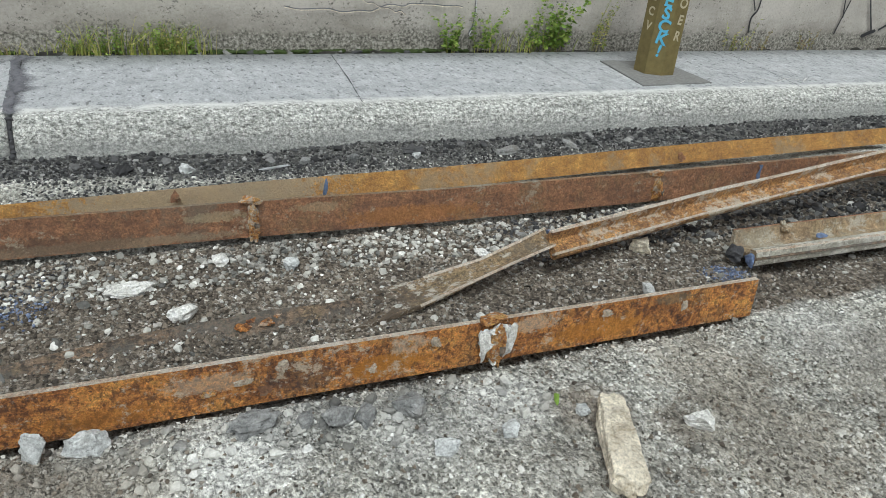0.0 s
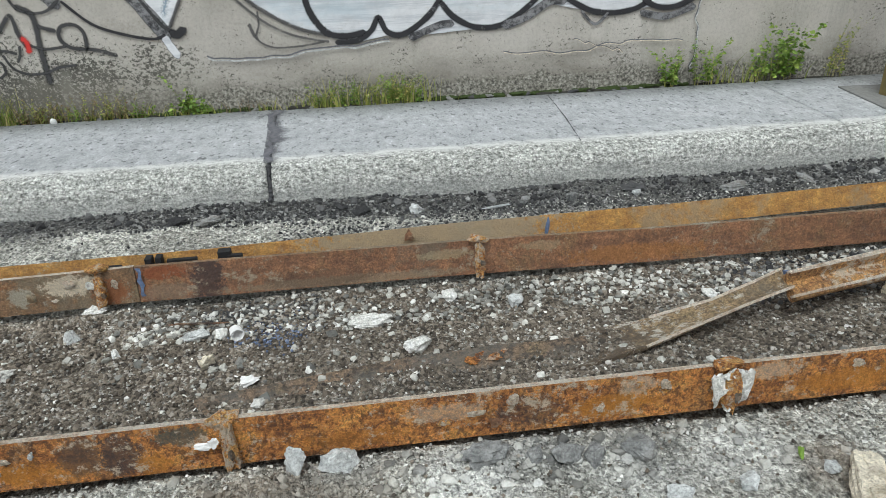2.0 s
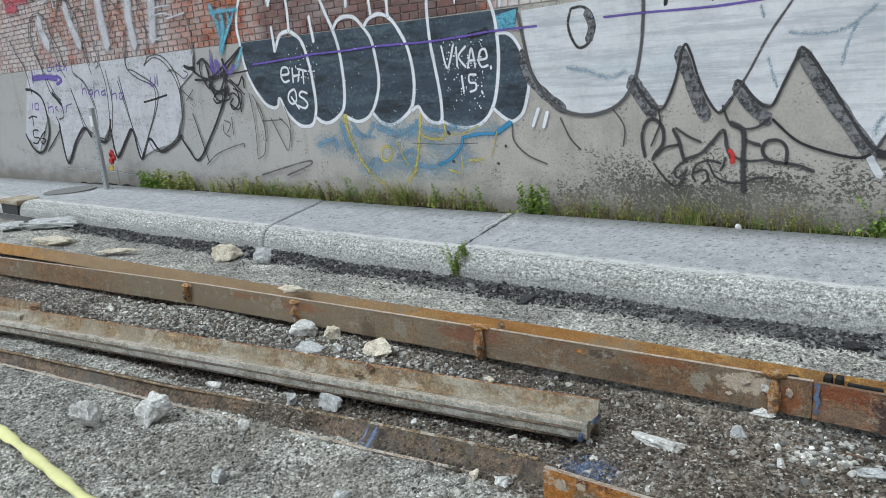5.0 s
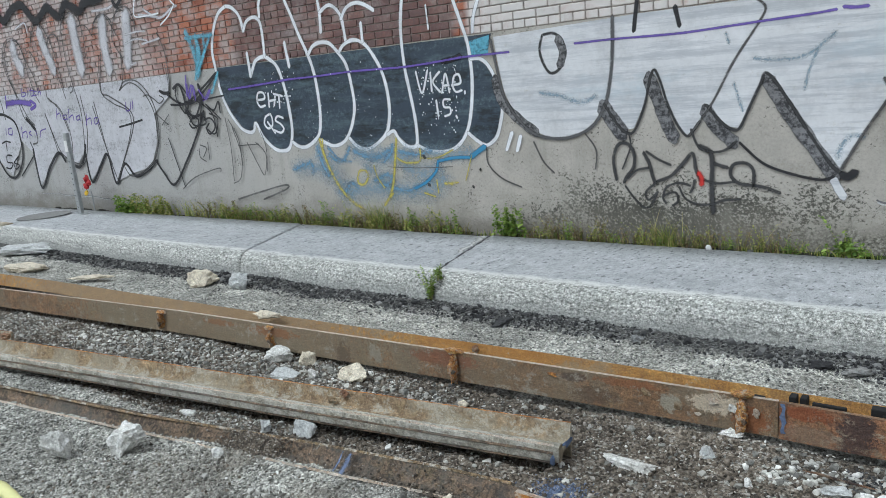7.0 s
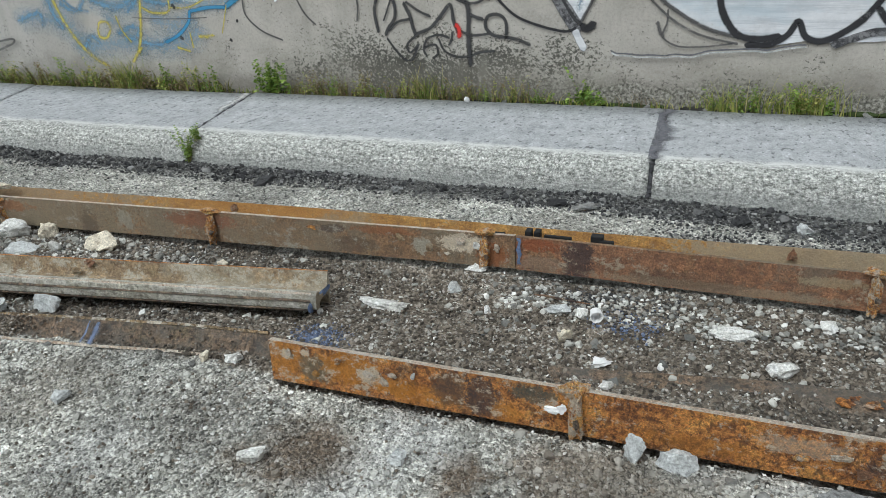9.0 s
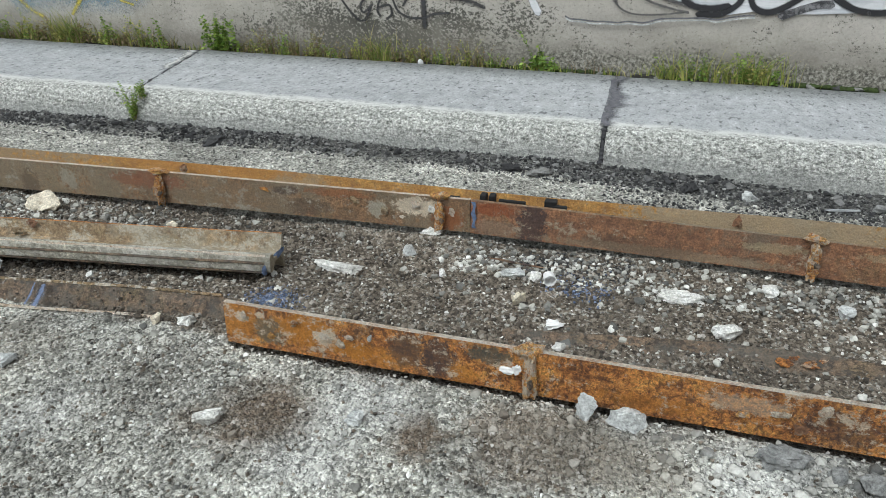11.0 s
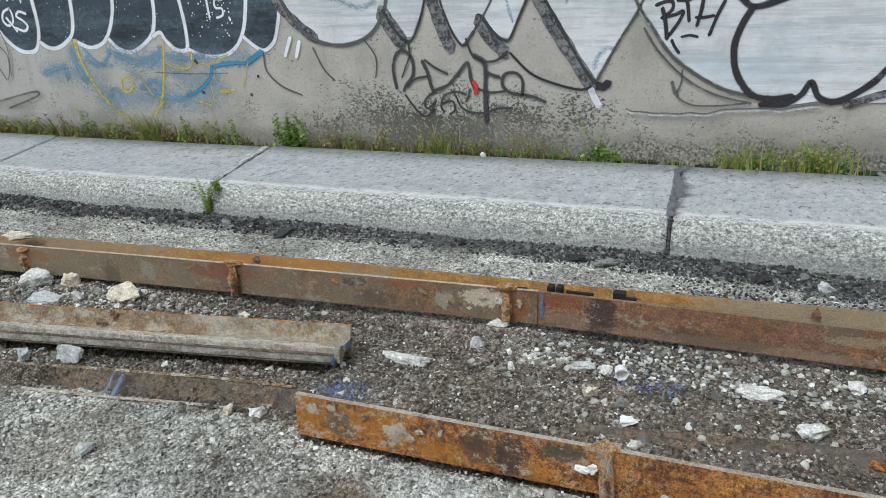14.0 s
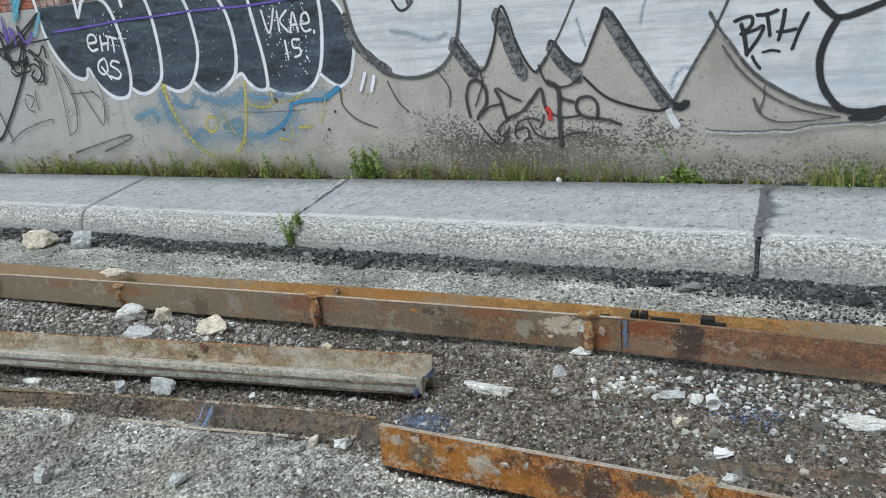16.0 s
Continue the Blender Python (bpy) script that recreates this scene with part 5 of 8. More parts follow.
stroke(dark_letters, G_WHITE, 0.022, [(-2.06, 1.36), (-2.06, 1.34)])
stroke(dark_letters, G_WHITE, 0.023, [(-2.37, 1.3), (-2.36, 1.16)])
stroke(dark_letters, G_WHITE, 0.022, [(-2.22, 1.3), (-2.29, 1.3), (-2.29, 1.24), (-2.23, 1.23), (-2.23, 1.18), (-2.29, 1.16)])
stroke(dark_letters, G_WHITE, 0.022, [(-2.17, 1.16), (-2.16, 1.14)])
stroke(dark_letters, G_BLACK, 0.053, [(-2.27, 1.62), (-2.17, 1.63), (-2.08, 1.65)])

pastel_spray = empty("graffiti", (0, 0, 0), "faded blue and yellow spray scribbles low on the wall", "graffiti")
stroke(pastel_spray, G_MIST, 0.243, [(-4.25, 0.71), (-4.01, 0.71), (-3.79, 0.65)])
stroke(pastel_spray, G_MIST, 0.268, [(-3.89, 0.87), (-3.78, 0.71), (-3.63, 0.55), (-3.51, 0.46)])
stroke(pastel_spray, G_MIST, 0.236, [(-3.41, 0.87), (-3.17, 0.83), (-2.93, 0.8), (-2.7, 0.83)])
stroke(pastel_spray, G_MIST, 0.269, [(-3.64, 0.46), (-3.3, 0.5), (-2.97, 0.5), (-2.59, 0.51), (-2.36, 0.6)])
stroke(pastel_spray, G_MIST, 0.167, [(-2.55, 0.86), (-2.27, 0.82), (-2.03, 0.85)])
stroke(pastel_spray, G_MIST, 0.202, [(-2.79, 0.71), (-2.61, 0.66), (-2.42, 0.71)])
stroke(pastel_spray, G_MIST, 0.181, [(-3.27, 0.71), (-3.08, 0.59), (-2.97, 0.47)])
stroke(pastel_spray, G_BLUE, 0.071, [(-4.3, 0.69), (-4.12, 0.75), (-4.03, 0.76), (-4.02, 0.66)])
stroke(pastel_spray, G_BLUE, 0.083, [(-3.91, 0.92), (-3.88, 0.78), (-3.8, 0.63)])
stroke(pastel_spray, G_BLUE, 0.044, [(-3.77, 0.92), (-3.63, 0.8), (-3.47, 0.77)])
stroke(pastel_spray, G_BLUE, 0.069, [(-3.76, 0.84), (-3.6, 0.77), (-3.47, 0.91)])
stroke(pastel_spray, G_BLUE, 0.078, [(-3.41, 0.87), (-3.17, 0.8), (-2.96, 0.88)])
stroke(pastel_spray, G_BLUE, 0.077, [(-3.04, 0.77), (-2.94, 0.86), (-2.92, 0.93)])
stroke(pastel_spray, G_BLUE, 0.077, [(-3.18, 0.59), (-3.03, 0.65), (-2.96, 0.62), (-3.0, 0.56), (-3.12, 0.55)])
stroke(pastel_spray, G_BLUE, 0.062, [(-3.6, 0.46), (-3.5, 0.56), (-3.42, 0.51)])
stroke(pastel_spray, G_BLUE, 0.069, [(-2.85, 0.86), (-2.63, 0.83), (-2.48, 0.87)])
stroke(pastel_spray, G_BLUE, 0.065, [(-2.97, 0.52), (-2.78, 0.5), (-2.58, 0.57)])
stroke(pastel_spray, G_BLUE, 0.034, [(-2.58, 0.57), (-2.44, 0.68), (-2.4, 0.78)])
stroke(pastel_spray, G_BLUELINE, 0.033, [(-2.4, 0.77), (-2.21, 0.8), (-2.04, 0.8)])
stroke(pastel_spray, G_BLUELINE, 0.054, [(-2.04, 0.81), (-1.97, 0.85), (-1.9, 0.89)])
stroke(pastel_spray, G_BLUELINE, 0.032, [(-2.41, 0.77), (-2.44, 0.68), (-2.56, 0.58), (-2.7, 0.52)])
stroke(pastel_spray, G_YELLOW, 0.047, [(-3.87, 1.0), (-3.83, 0.84), (-3.75, 0.65), (-3.64, 0.49), (-3.52, 0.38), (-3.4, 0.32)])
stroke(pastel_spray, G_YELLOW, 0.039, [(-2.87, 0.98), (-2.91, 0.77), (-2.95, 0.59), (-3.01, 0.43)])
stroke(pastel_spray, G_YELLOW, 0.034, [(-3.4, 0.63), (-3.37, 0.68), (-3.29, 0.68), (-3.27, 0.62), (-3.33, 0.55), (-3.4, 0.56), (-3.41, 0.62)])
stroke(pastel_spray, G_YELLOW, 0.029, [(-2.88, 0.8), (-2.78, 0.76), (-2.62, 0.77), (-2.6, 0.89)])
stroke(pastel_spray, G_YELLOW, 0.02, [(-2.6, 0.8), (-2.42, 0.8), (-2.23, 0.87)])
stroke(pastel_spray, G_YELLOW, 0.034, [(-2.35, 0.57), (-2.28, 0.57), (-2.21, 0.58)])
stroke(pastel_spray, G_YELLOW, 0.024, [(-3.18, 0.73), (-3.14, 0.61), (-3.07, 0.52)])
stroke(pastel_spray, G_YELLOW, 0.014, [(-2.04, 0.82), (-2.12, 0.6)])
stroke(pastel_spray, G_YELLOW, 0.029, [(-3.83, 1.0), (-3.84, 0.9)])
stroke(pastel_spray, G_YELLOW, 0.036, [(-3.09, 0.35), (-3.02, 0.43), (-2.97, 0.47)])
stroke(pastel_spray, G_YELLOW, 0.026, [(-2.59, 0.48), (-2.47, 0.45)])
stroke(pastel_spray, G_YELLOW, 0.02, [(-2.44, 0.6), (-2.43, 0.48)])
stroke(pastel_spray, G_GREY, 0.009, [(-3.0, 0.72), (-2.64, 0.71), (-2.25, 0.72)])
stroke(pastel_spray, G_BLACK, 0.026, [(-2.57, 0.82), (-2.55, 0.8)])
stroke(pastel_spray, G_BLACK, 0.026, [(-2.54, 0.56), (-2.52, 0.55)])
stroke(pastel_spray, G_BLACK, 0.024, [(-1.96, 0.7), (-1.96, 0.69)])
stroke(pastel_spray, G_BLACK, 0.025, [(-2.05, 0.55), (-2.04, 0.54)])

white_letters = empty("graffiti", (0, 0, 0), "large white block letters with grey shadows on the wall", "graffiti")
fill(white_letters, G_PALE, [(-1.74, 1.77), (-1.71, 1.55), (-1.67, 1.34), (-1.59, 1.16), (-1.44, 1.02), (-1.27, 0.95), (-1.09, 0.95), (-0.92, 1.02), (-0.82, 1.14), (-0.74, 1.06), (-0.65, 0.99), (-0.57, 1.0), (-0.49, 1.17), (-0.42, 1.4), (-0.38, 1.34), (-0.34, 1.2), (-0.28, 1.06), (-0.22, 0.96), (-0.17, 0.94), (-0.1, 1.01), (-0.04, 1.13), (0.02, 1.07), (0.11, 0.99), (0.17, 0.98), (0.24, 1.11), (0.31, 1.26), (0.35, 1.33), (0.43, 1.21), (0.57, 0.99), (0.67, 0.82), (0.76, 0.7), (0.81, 0.65), (0.8, 0.7), (0.93, 0.95), (1.05, 1.15), (1.14, 1.04), (1.28, 0.86), (1.45, 0.74), (1.62, 0.65), (1.78, 0.6), (1.96, 0.54), (2.19, 0.58), (2.36, 0.57), (2.58, 0.58), (2.96, 0.61), (3.26, 0.75), (3.49, 0.7), (3.77, 0.65), (4.04, 0.69), (4.27, 0.7), (4.52, 0.82), (4.72, 0.75), (4.7, 0.83), (4.75, 1.806), (2.0, 1.806), (-0.5, 1.806)])
stroke(white_letters, G_SHADOW, 0.107, [(-0.81, 1.17), (-0.74, 1.07), (-0.66, 0.96)])
stroke(white_letters, G_SHADOW, 0.089, [(-0.45, 1.36), (-0.38, 1.18), (-0.32, 1.02), (-0.27, 0.92)])
stroke(white_letters, G_SHADOW, 0.09, [(-0.05, 1.11), (0.03, 0.99), (0.14, 0.88)])
stroke(white_letters, G_SHADOW, 0.088, [(0.36, 1.28), (0.48, 1.08), (0.62, 0.87), (0.77, 0.65)])
stroke(white_letters, G_SHADOW, 0.078, [(-1.75, 1.44), (-1.69, 1.25), (-1.54, 1.1), (-1.39, 0.99)])
stroke(white_letters, G_MIST, 0.026, [(0.09, 1.61), (0.11, 1.54)])
stroke(white_letters, G_MIST, 0.034, [(0.27, 1.43), (0.4, 1.41), (0.58, 1.42), (0.72, 1.52), (0.75, 1.55)])
stroke(white_letters, G_MIST, 0.029, [(0.65, 1.45), (0.6, 1.32), (0.58, 1.21)])
stroke(white_letters, G_MIST, 0.044, [(0.78, 0.77), (0.8, 0.85), (0.86, 0.91), (0.92, 0.9)])
stroke(white_letters, G_MIST, 0.026, [(0.14, 1.28), (0.2, 1.09)])
stroke(white_letters, G_MIST, 0.048, [(-1.34, 1.3), (-1.17, 1.27), (-0.99, 1.21), (-0.86, 1.25)])
stroke(white_letters, G_OUTLINE, 0.034, [(-1.77, 1.75), (-1.73, 1.55), (-1.68, 1.32), (-1.58, 1.14), (-1.42, 0.99), (-1.22, 0.94), (-1.04, 0.96), (-0.9, 1.03), (-0.8, 1.16), (-0.75, 1.33), (-0.72, 1.55), (-0.71, 1.81)])
stroke(white_letters, G_TAG, 0.022, [(-0.8, 1.19), (-0.73, 1.08), (-0.65, 0.98), (-0.57, 0.98), (-0.49, 1.15), (-0.42, 1.4), (-0.37, 1.34), (-0.32, 1.18), (-0.26, 1.04), (-0.2, 0.95), (-0.16, 0.94), (-0.09, 1.03)])
stroke(white_letters, G_TAG, 0.024, [(-0.04, 1.14), (0.05, 1.03), (0.13, 0.97), (0.18, 0.98), (0.24, 1.11), (0.31, 1.26), (0.35, 1.33), (0.45, 1.2), (0.6, 0.95), (0.74, 0.73), (0.81, 0.67)])
stroke(white_letters, G_BLACK, 0.054, [(0.81, 0.66), (0.84, 0.65), (0.88, 0.68)])
stroke(white_letters, G_TAG, 0.026, [(-1.29, 1.74), (-1.32, 1.64), (-1.3, 1.54), (-1.24, 1.45), (-1.16, 1.47), (-1.11, 1.56), (-1.12, 1.68), (-1.19, 1.74), (-1.28, 1.74)])
stroke(white_letters, G_SHADOW, 0.06, [(-1.16, 1.7), (-1.12, 1.6), (-1.15, 1.5)])
stroke(white_letters, G_BLACK, 0.032, [(-0.52, 1.91), (-0.55, 1.69)])
stroke(white_letters, G_BLACK, 0.035, [(-0.25, 1.82), (-0.22, 1.69)])
stroke(white_letters, G_GREY, 0.022, [(-0.16, 0.94), (0.0, 1.16), (0.14, 1.42), (0.29, 1.64), (0.34, 1.74), (0.29, 1.8)])
stroke(white_letters, G_GREY, 0.025, [(0.8, 0.7), (0.93, 0.94), (1.05, 1.14), (1.14, 1.34)])
stroke(white_letters, G_GREY, 0.029, [(1.02, 1.25), (1.07, 1.16), (1.14, 1.06), (1.28, 0.87), (1.45, 0.74), (1.62, 0.65), (1.81, 0.6)])
stroke(white_letters, G_WHITE, 0.037, [(-1.68, 0.86), (-1.65, 0.93), (-1.62, 1.0)])
stroke(white_letters, G_WHITE, 0.037, [(-1.58, 0.85), (-1.56, 0.91), (-1.54, 0.97)])
stroke(white_letters, G_PALE, 0.051, [(0.76, 0.63), (0.79, 0.57), (0.82, 0.52)])
stroke(white_letters, G_GREY, 0.017, [(-1.88, 0.88), (-1.87, 0.74), (-1.74, 0.62), (-1.56, 0.55)])
stroke(white_letters, G_GREY, 0.018, [(-1.42, 0.92), (-1.34, 0.76), (-1.25, 0.67)])
stroke(white_letters, G_GREY, 0.015, [(-0.97, 0.98), (-0.88, 0.85), (-0.89, 0.7)])
stroke(white_letters, G_BLACK, 0.019, [(0.18, 0.88), (0.33, 0.74), (0.5, 0.67), (0.68, 0.63), (0.76, 0.65)])

purple_line = empty("graffiti", (0, 0, 0), "thin purple spray line across the wall", "graffiti")
stroke(purple_line, G_PURPLE, 0.026, [(-5.18, 1.57), (-4.83, 1.58), (-4.38, 1.6), (-4.18, 1.61)])
stroke(purple_line, G_PURPLE, 0.023, [(-4.2, 1.61), (-3.81, 1.61), (-3.3, 1.62), (-2.76, 1.61), (-2.4, 1.62), (-2.06, 1.64)])
stroke(purple_line, G_PURPLE, 0.021, [(-2.06, 1.64), (-1.87, 1.64), (-1.6, 1.64)])
stroke(purple_line, G_PURPLE, 0.019, [(-1.02, 1.65), (-0.9, 1.65), (-0.7, 1.65), (-0.24, 1.64), (0.09, 1.65), (0.32, 1.66), (0.61, 1.67), (0.75, 1.68)])
stroke(purple_line, G_PURPLE, 0.026, [(0.79, 1.69), (0.85, 1.68), (0.92, 1.68)])

black_tag = empty("graffiti", (0, 0, 0), "black scribbled tag with a red mark low on the wall", "graffiti")
stroke(black_tag, G_TAG, 0.030, [(-0.72, 0.62), (-0.74, 0.77), (-0.7, 0.88), (-0.63, 0.89), (-0.58, 0.83), (-0.58, 0.72), (-0.64, 0.64), (-0.66, 0.6)])
stroke(black_tag, G_TAG, 0.020, [(-0.63, 0.63), (-0.56, 0.69), (-0.46, 0.71)])
stroke(black_tag, G_TAG, 0.015, [(-0.61, 0.97), (-0.6, 0.87), (-0.63, 0.79), (-0.67, 0.7)])
stroke(black_tag, G_TAG, 0.034, [(-0.5, 0.82), (-0.46, 0.74), (-0.44, 0.66), (-0.42, 0.6)])
stroke(black_tag, G_TAG, 0.022, [(-0.48, 0.83), (-0.39, 0.77), (-0.3, 0.73)])
stroke(black_tag, G_TAG, 0.029, [(-0.4, 0.61), (-0.3, 0.65), (-0.22, 0.73), (-0.15, 0.81), (-0.13, 0.78), (-0.12, 0.7), (-0.09, 0.62)])
stroke(black_tag, G_TAG, 0.042, [(-0.09, 0.86), (-0.01, 0.8), (-0.01, 0.59), (-0.0, 0.39)])
stroke(black_tag, G_TAG, 0.029, [(0.01, 0.74), (0.06, 0.72), (0.1, 0.71)])
stroke(black_tag, G_TAG, 0.029, [(0.27, 0.59), (0.27, 0.69), (0.22, 0.74), (0.14, 0.73), (0.12, 0.66), (0.18, 0.6), (0.32, 0.58), (0.44, 0.54)])
stroke(black_tag, G_TAG, 0.020, [(-0.65, 0.57), (-0.59, 0.49), (-0.52, 0.42), (-0.46, 0.42), (-0.41, 0.51)])
stroke(black_tag, G_TAG, 0.020, [(-0.41, 0.6), (-0.49, 0.53), (-0.47, 0.47), (-0.4, 0.53)])
stroke(black_tag, G_TAG, 0.020, [(-0.36, 0.51), (-0.33, 0.57), (-0.24, 0.6), (-0.16, 0.58)])
stroke(black_tag, G_TAG, 0.020, [(-0.34, 0.45), (-0.36, 0.5), (-0.27, 0.53), (-0.25, 0.47), (-0.29, 0.43)])
stroke(black_tag, G_TAG, 0.020, [(-0.24, 0.57), (-0.2, 0.49), (-0.12, 0.45), (-0.01, 0.45), (0.07, 0.48), (0.18, 0.49)])
stroke(black_tag, G_TAG, 0.020, [(-0.13, 0.62), (-0.14, 0.57), (-0.16, 0.53)])
stroke(black_tag, G_TAG, 0.020, [(-0.09, 0.64), (0.01, 0.6), (0.14, 0.61)])
stroke(black_tag, G_TAG, 0.020, [(-0.15, 0.98), (-0.1, 0.86), (-0.01, 0.82), (0.08, 0.83), (0.16, 0.89)])
stroke(black_tag, G_RED, 0.044, [(-0.1, 0.67), (-0.08, 0.64), (-0.08, 0.59)])

letter_tag = empty("graffiti", (0, 0, 0), "black marker tag reading BTH on white paint", "graffiti")
stroke(letter_tag, G_BLACK, 0.025, [(1.17, 1.18), (1.22, 1.2), (1.27, 1.2), (1.27, 1.15), (1.21, 1.1)])
stroke(letter_tag, G_BLACK, 0.025, [(1.21, 1.1), (1.29, 1.12), (1.34, 1.14), (1.32, 1.08), (1.26, 0.99)])
stroke(letter_tag, G_BLACK, 0.029, [(1.21, 1.16), (1.23, 1.09), (1.25, 0.97)])
stroke(letter_tag, G_BLACK, 0.025, [(1.3, 1.21), (1.36, 1.21), (1.42, 1.23)])
stroke(letter_tag, G_BLACK, 0.025, [(1.36, 1.21), (1.37, 1.15), (1.38, 1.08)])
stroke(letter_tag, G_BLACK, 0.025, [(1.46, 1.23), (1.45, 1.14), (1.43, 1.05)])
stroke(letter_tag, G_BLACK, 0.021, [(1.42, 1.1), (1.47, 1.1), (1.53, 1.11)])
stroke(letter_tag, G_BLACK, 0.024, [(1.59, 1.2), (1.55, 1.11), (1.51, 0.99)])
stroke(letter_tag, G_BLACK, 0.018, [(1.34, 0.98), (1.39, 0.99), (1.44, 0.98)])
stroke(letter_tag, G_BLACK, 0.022, [(1.28, 0.96), (1.3, 0.92), (1.33, 0.88)])
stroke(letter_tag, G_GREY, 0.026, [(1.3, 0.69), (1.32, 0.63), (1.34, 0.6)])
stroke(letter_tag, G_GREY, 0.015, [(1.36, 0.77), (1.36, 0.69), (1.34, 0.6), (1.44, 0.54), (1.62, 0.54), (1.77, 0.56)])

bubble_outline = empty("graffiti", (0, 0, 0), "thick black bubble outlines on white paint", "graffiti")
stroke(bubble_outline, G_BLACK, 0.044, [(1.63, 1.28), (1.7, 1.2), (1.76, 1.16), (1.86, 1.18), (2.0, 1.23)])
stroke(bubble_outline, G_BLACK, 0.046, [(1.76, 1.16), (1.71, 1.07), (1.67, 0.94), (1.68, 0.8), (1.73, 0.69), (1.81, 0.61), (1.93, 0.59), (2.04, 0.61)])
stroke(bubble_outline, G_BLACK, 0.042, [(1.86, 0.55), (2.0, 0.56), (2.09, 0.62), (2.14, 0.7), (2.19, 0.61), (2.27, 0.58), (2.36, 0.61), (2.48, 0.7), (2.55, 0.79), (2.58, 0.84)])
stroke(bubble_outline, G_BLACK, 0.042, [(2.57, 0.77), (2.65, 0.68), (2.79, 0.61), (2.96, 0.61), (3.11, 0.69), (3.25, 0.81), (3.35, 0.94), (3.37, 1.03)])
stroke(bubble_outline, G_BLACK, 0.042, [(3.35, 0.83), (3.45, 0.76), (3.61, 0.68), (3.77, 0.66), (3.92, 0.68), (4.02, 0.73)])
stroke(bubble_outline, G_BLACK, 0.042, [(3.85, 1.02), (3.87, 0.95), (3.93, 0.82), (4.03, 0.71), (4.19, 0.68), (4.38, 0.75), (4.51, 0.86), (4.57, 0.96)])
stroke(bubble_outline, G_BLACK, 0.038, [(4.54, 0.84), (4.64, 0.76), (4.8, 0.74), (4.91, 0.75)])
stroke(bubble_outline, G_BLACK, 0.023, [(2.57, 0.82), (2.6, 0.91), (2.62, 1.0)])
stroke(bubble_outline, G_SHADOW, 0.046, [(2.36, 0.56), (2.54, 0.63), (2.63, 0.64)])
stroke(bubble_outline, G_SHADOW, 0.053, [(3.0, 0.61), (3.15, 0.66), (3.3, 0.75), (3.41, 0.76)])
stroke(bubble_outline, G_SHADOW, 0.046, [(3.98, 0.65), (4.16, 0.62), (4.35, 0.68)])
stroke(bubble_outline, G_SHADOW, 0.019, [(3.54, 0.68), (3.64, 0.59), (3.73, 0.66)])
stroke(bubble_outline, G_GREY, 0.019, [(1.1, 1.04), (1.21, 0.88), (1.39, 0.71), (1.58, 0.61), (1.8, 0.56)])

faded_letters = empty("graffiti", (0, 0, 0), "faded grey letters with black outlines on the wall", "graffiti")
fill(faded_letters, G_FADE, [(-10.62, 1.806), (-10.05, 1.806), (-8.57, 1.806), (-7.27, 1.806), (-6.22, 1.806), (-6.29, 1.56), (-6.64, 1.38), (-6.68, 1.04), (-6.9, 0.73), (-7.38, 0.64), (-7.78, 0.53), (-7.91, 0.88), (-8.39, 0.55), (-8.47, 0.93), (-8.69, 0.76), (-9.18, 0.92), (-9.88, 0.46), (-9.94, 0.95), (-10.22, 1.12), (-10.75, 0.59), (-11.12, 0.83)])
stroke(faded_letters, G_GREY, 0.024, [(-10.21, 2.4), (-10.04, 2.54), (-9.76, 2.52), (-9.64, 2.33), (-9.61, 2.07), (-9.53, 1.79), (-9.44, 1.65)])
stroke(faded_letters, G_GREY, 0.029, [(-10.21, 2.4), (-10.23, 2.12), (-10.12, 1.82), (-9.98, 1.45), (-9.74, 1.32), (-9.72, 1.11), (-9.88, 1.07)])
stroke(faded_letters, G_GREY, 0.02, [(-9.58, 2.31), (-9.45, 2.37), (-9.36, 2.27), (-9.29, 2.12)])
stroke(faded_letters, G_GREY, 0.023, [(-9.4, 2.4), (-9.24, 2.62), (-9.09, 2.7), (-8.98, 2.54), (-8.93, 2.27), (-8.79, 2.0), (-8.68, 1.66)])
stroke(faded_letters, G_GREY, 0.023, [(-8.47, 2.5), (-8.49, 2.21), (-8.43, 1.84), (-8.35, 1.46), (-8.44, 0.93)])
stroke(faded_letters, G_GREY, 0.018, [(-8.3, 2.62), (-8.15, 2.54), (-7.87, 2.54), (-7.72, 2.38)])
stroke(faded_letters, G_GREY, 0.021, [(-7.74, 2.42), (-7.58, 2.58), (-7.36, 2.58), (-7.25, 2.46), (-7.18, 2.35)])
stroke(faded_letters, G_GREY, 0.021, [(-7.66, 2.14), (-7.76, 1.72), (-7.54, 1.55), (-7.19, 1.41), (-7.26, 1.13), (-7.61, 0.7), (-7.78, 0.51)])
stroke(faded_letters, G_GREY, 0.017, [(-7.19, 2.55), (-6.98, 2.62), (-6.73, 2.43)])
stroke(faded_letters, G_GREY, 0.021, [(-7.15, 2.16), (-7.21, 1.82), (-7.33, 1.69)])
stroke(faded_letters, G_GREY, 0.021, [(-7.33, 1.69), (-7.07, 1.77), (-6.83, 1.66), (-6.66, 1.42), (-6.65, 1.11), (-6.76, 0.87), (-7.03, 0.7), (-7.38, 0.61), (-7.52, 0.73)])
stroke(faded_letters, G_GREY, 0.023, [(-9.16, 1.88), (-9.18, 1.69), (-8.92, 1.56), (-8.76, 1.28), (-8.75, 1.01), (-8.86, 0.81)])
stroke(faded_letters, G_GREY, 0.022, [(-8.03, 1.53), (-7.91, 1.07), (-7.8, 0.77)])
stroke(faded_letters, G_GREY, 0.024, [(-9.34, 1.46), (-9.24, 1.18), (-9.18, 0.94)])
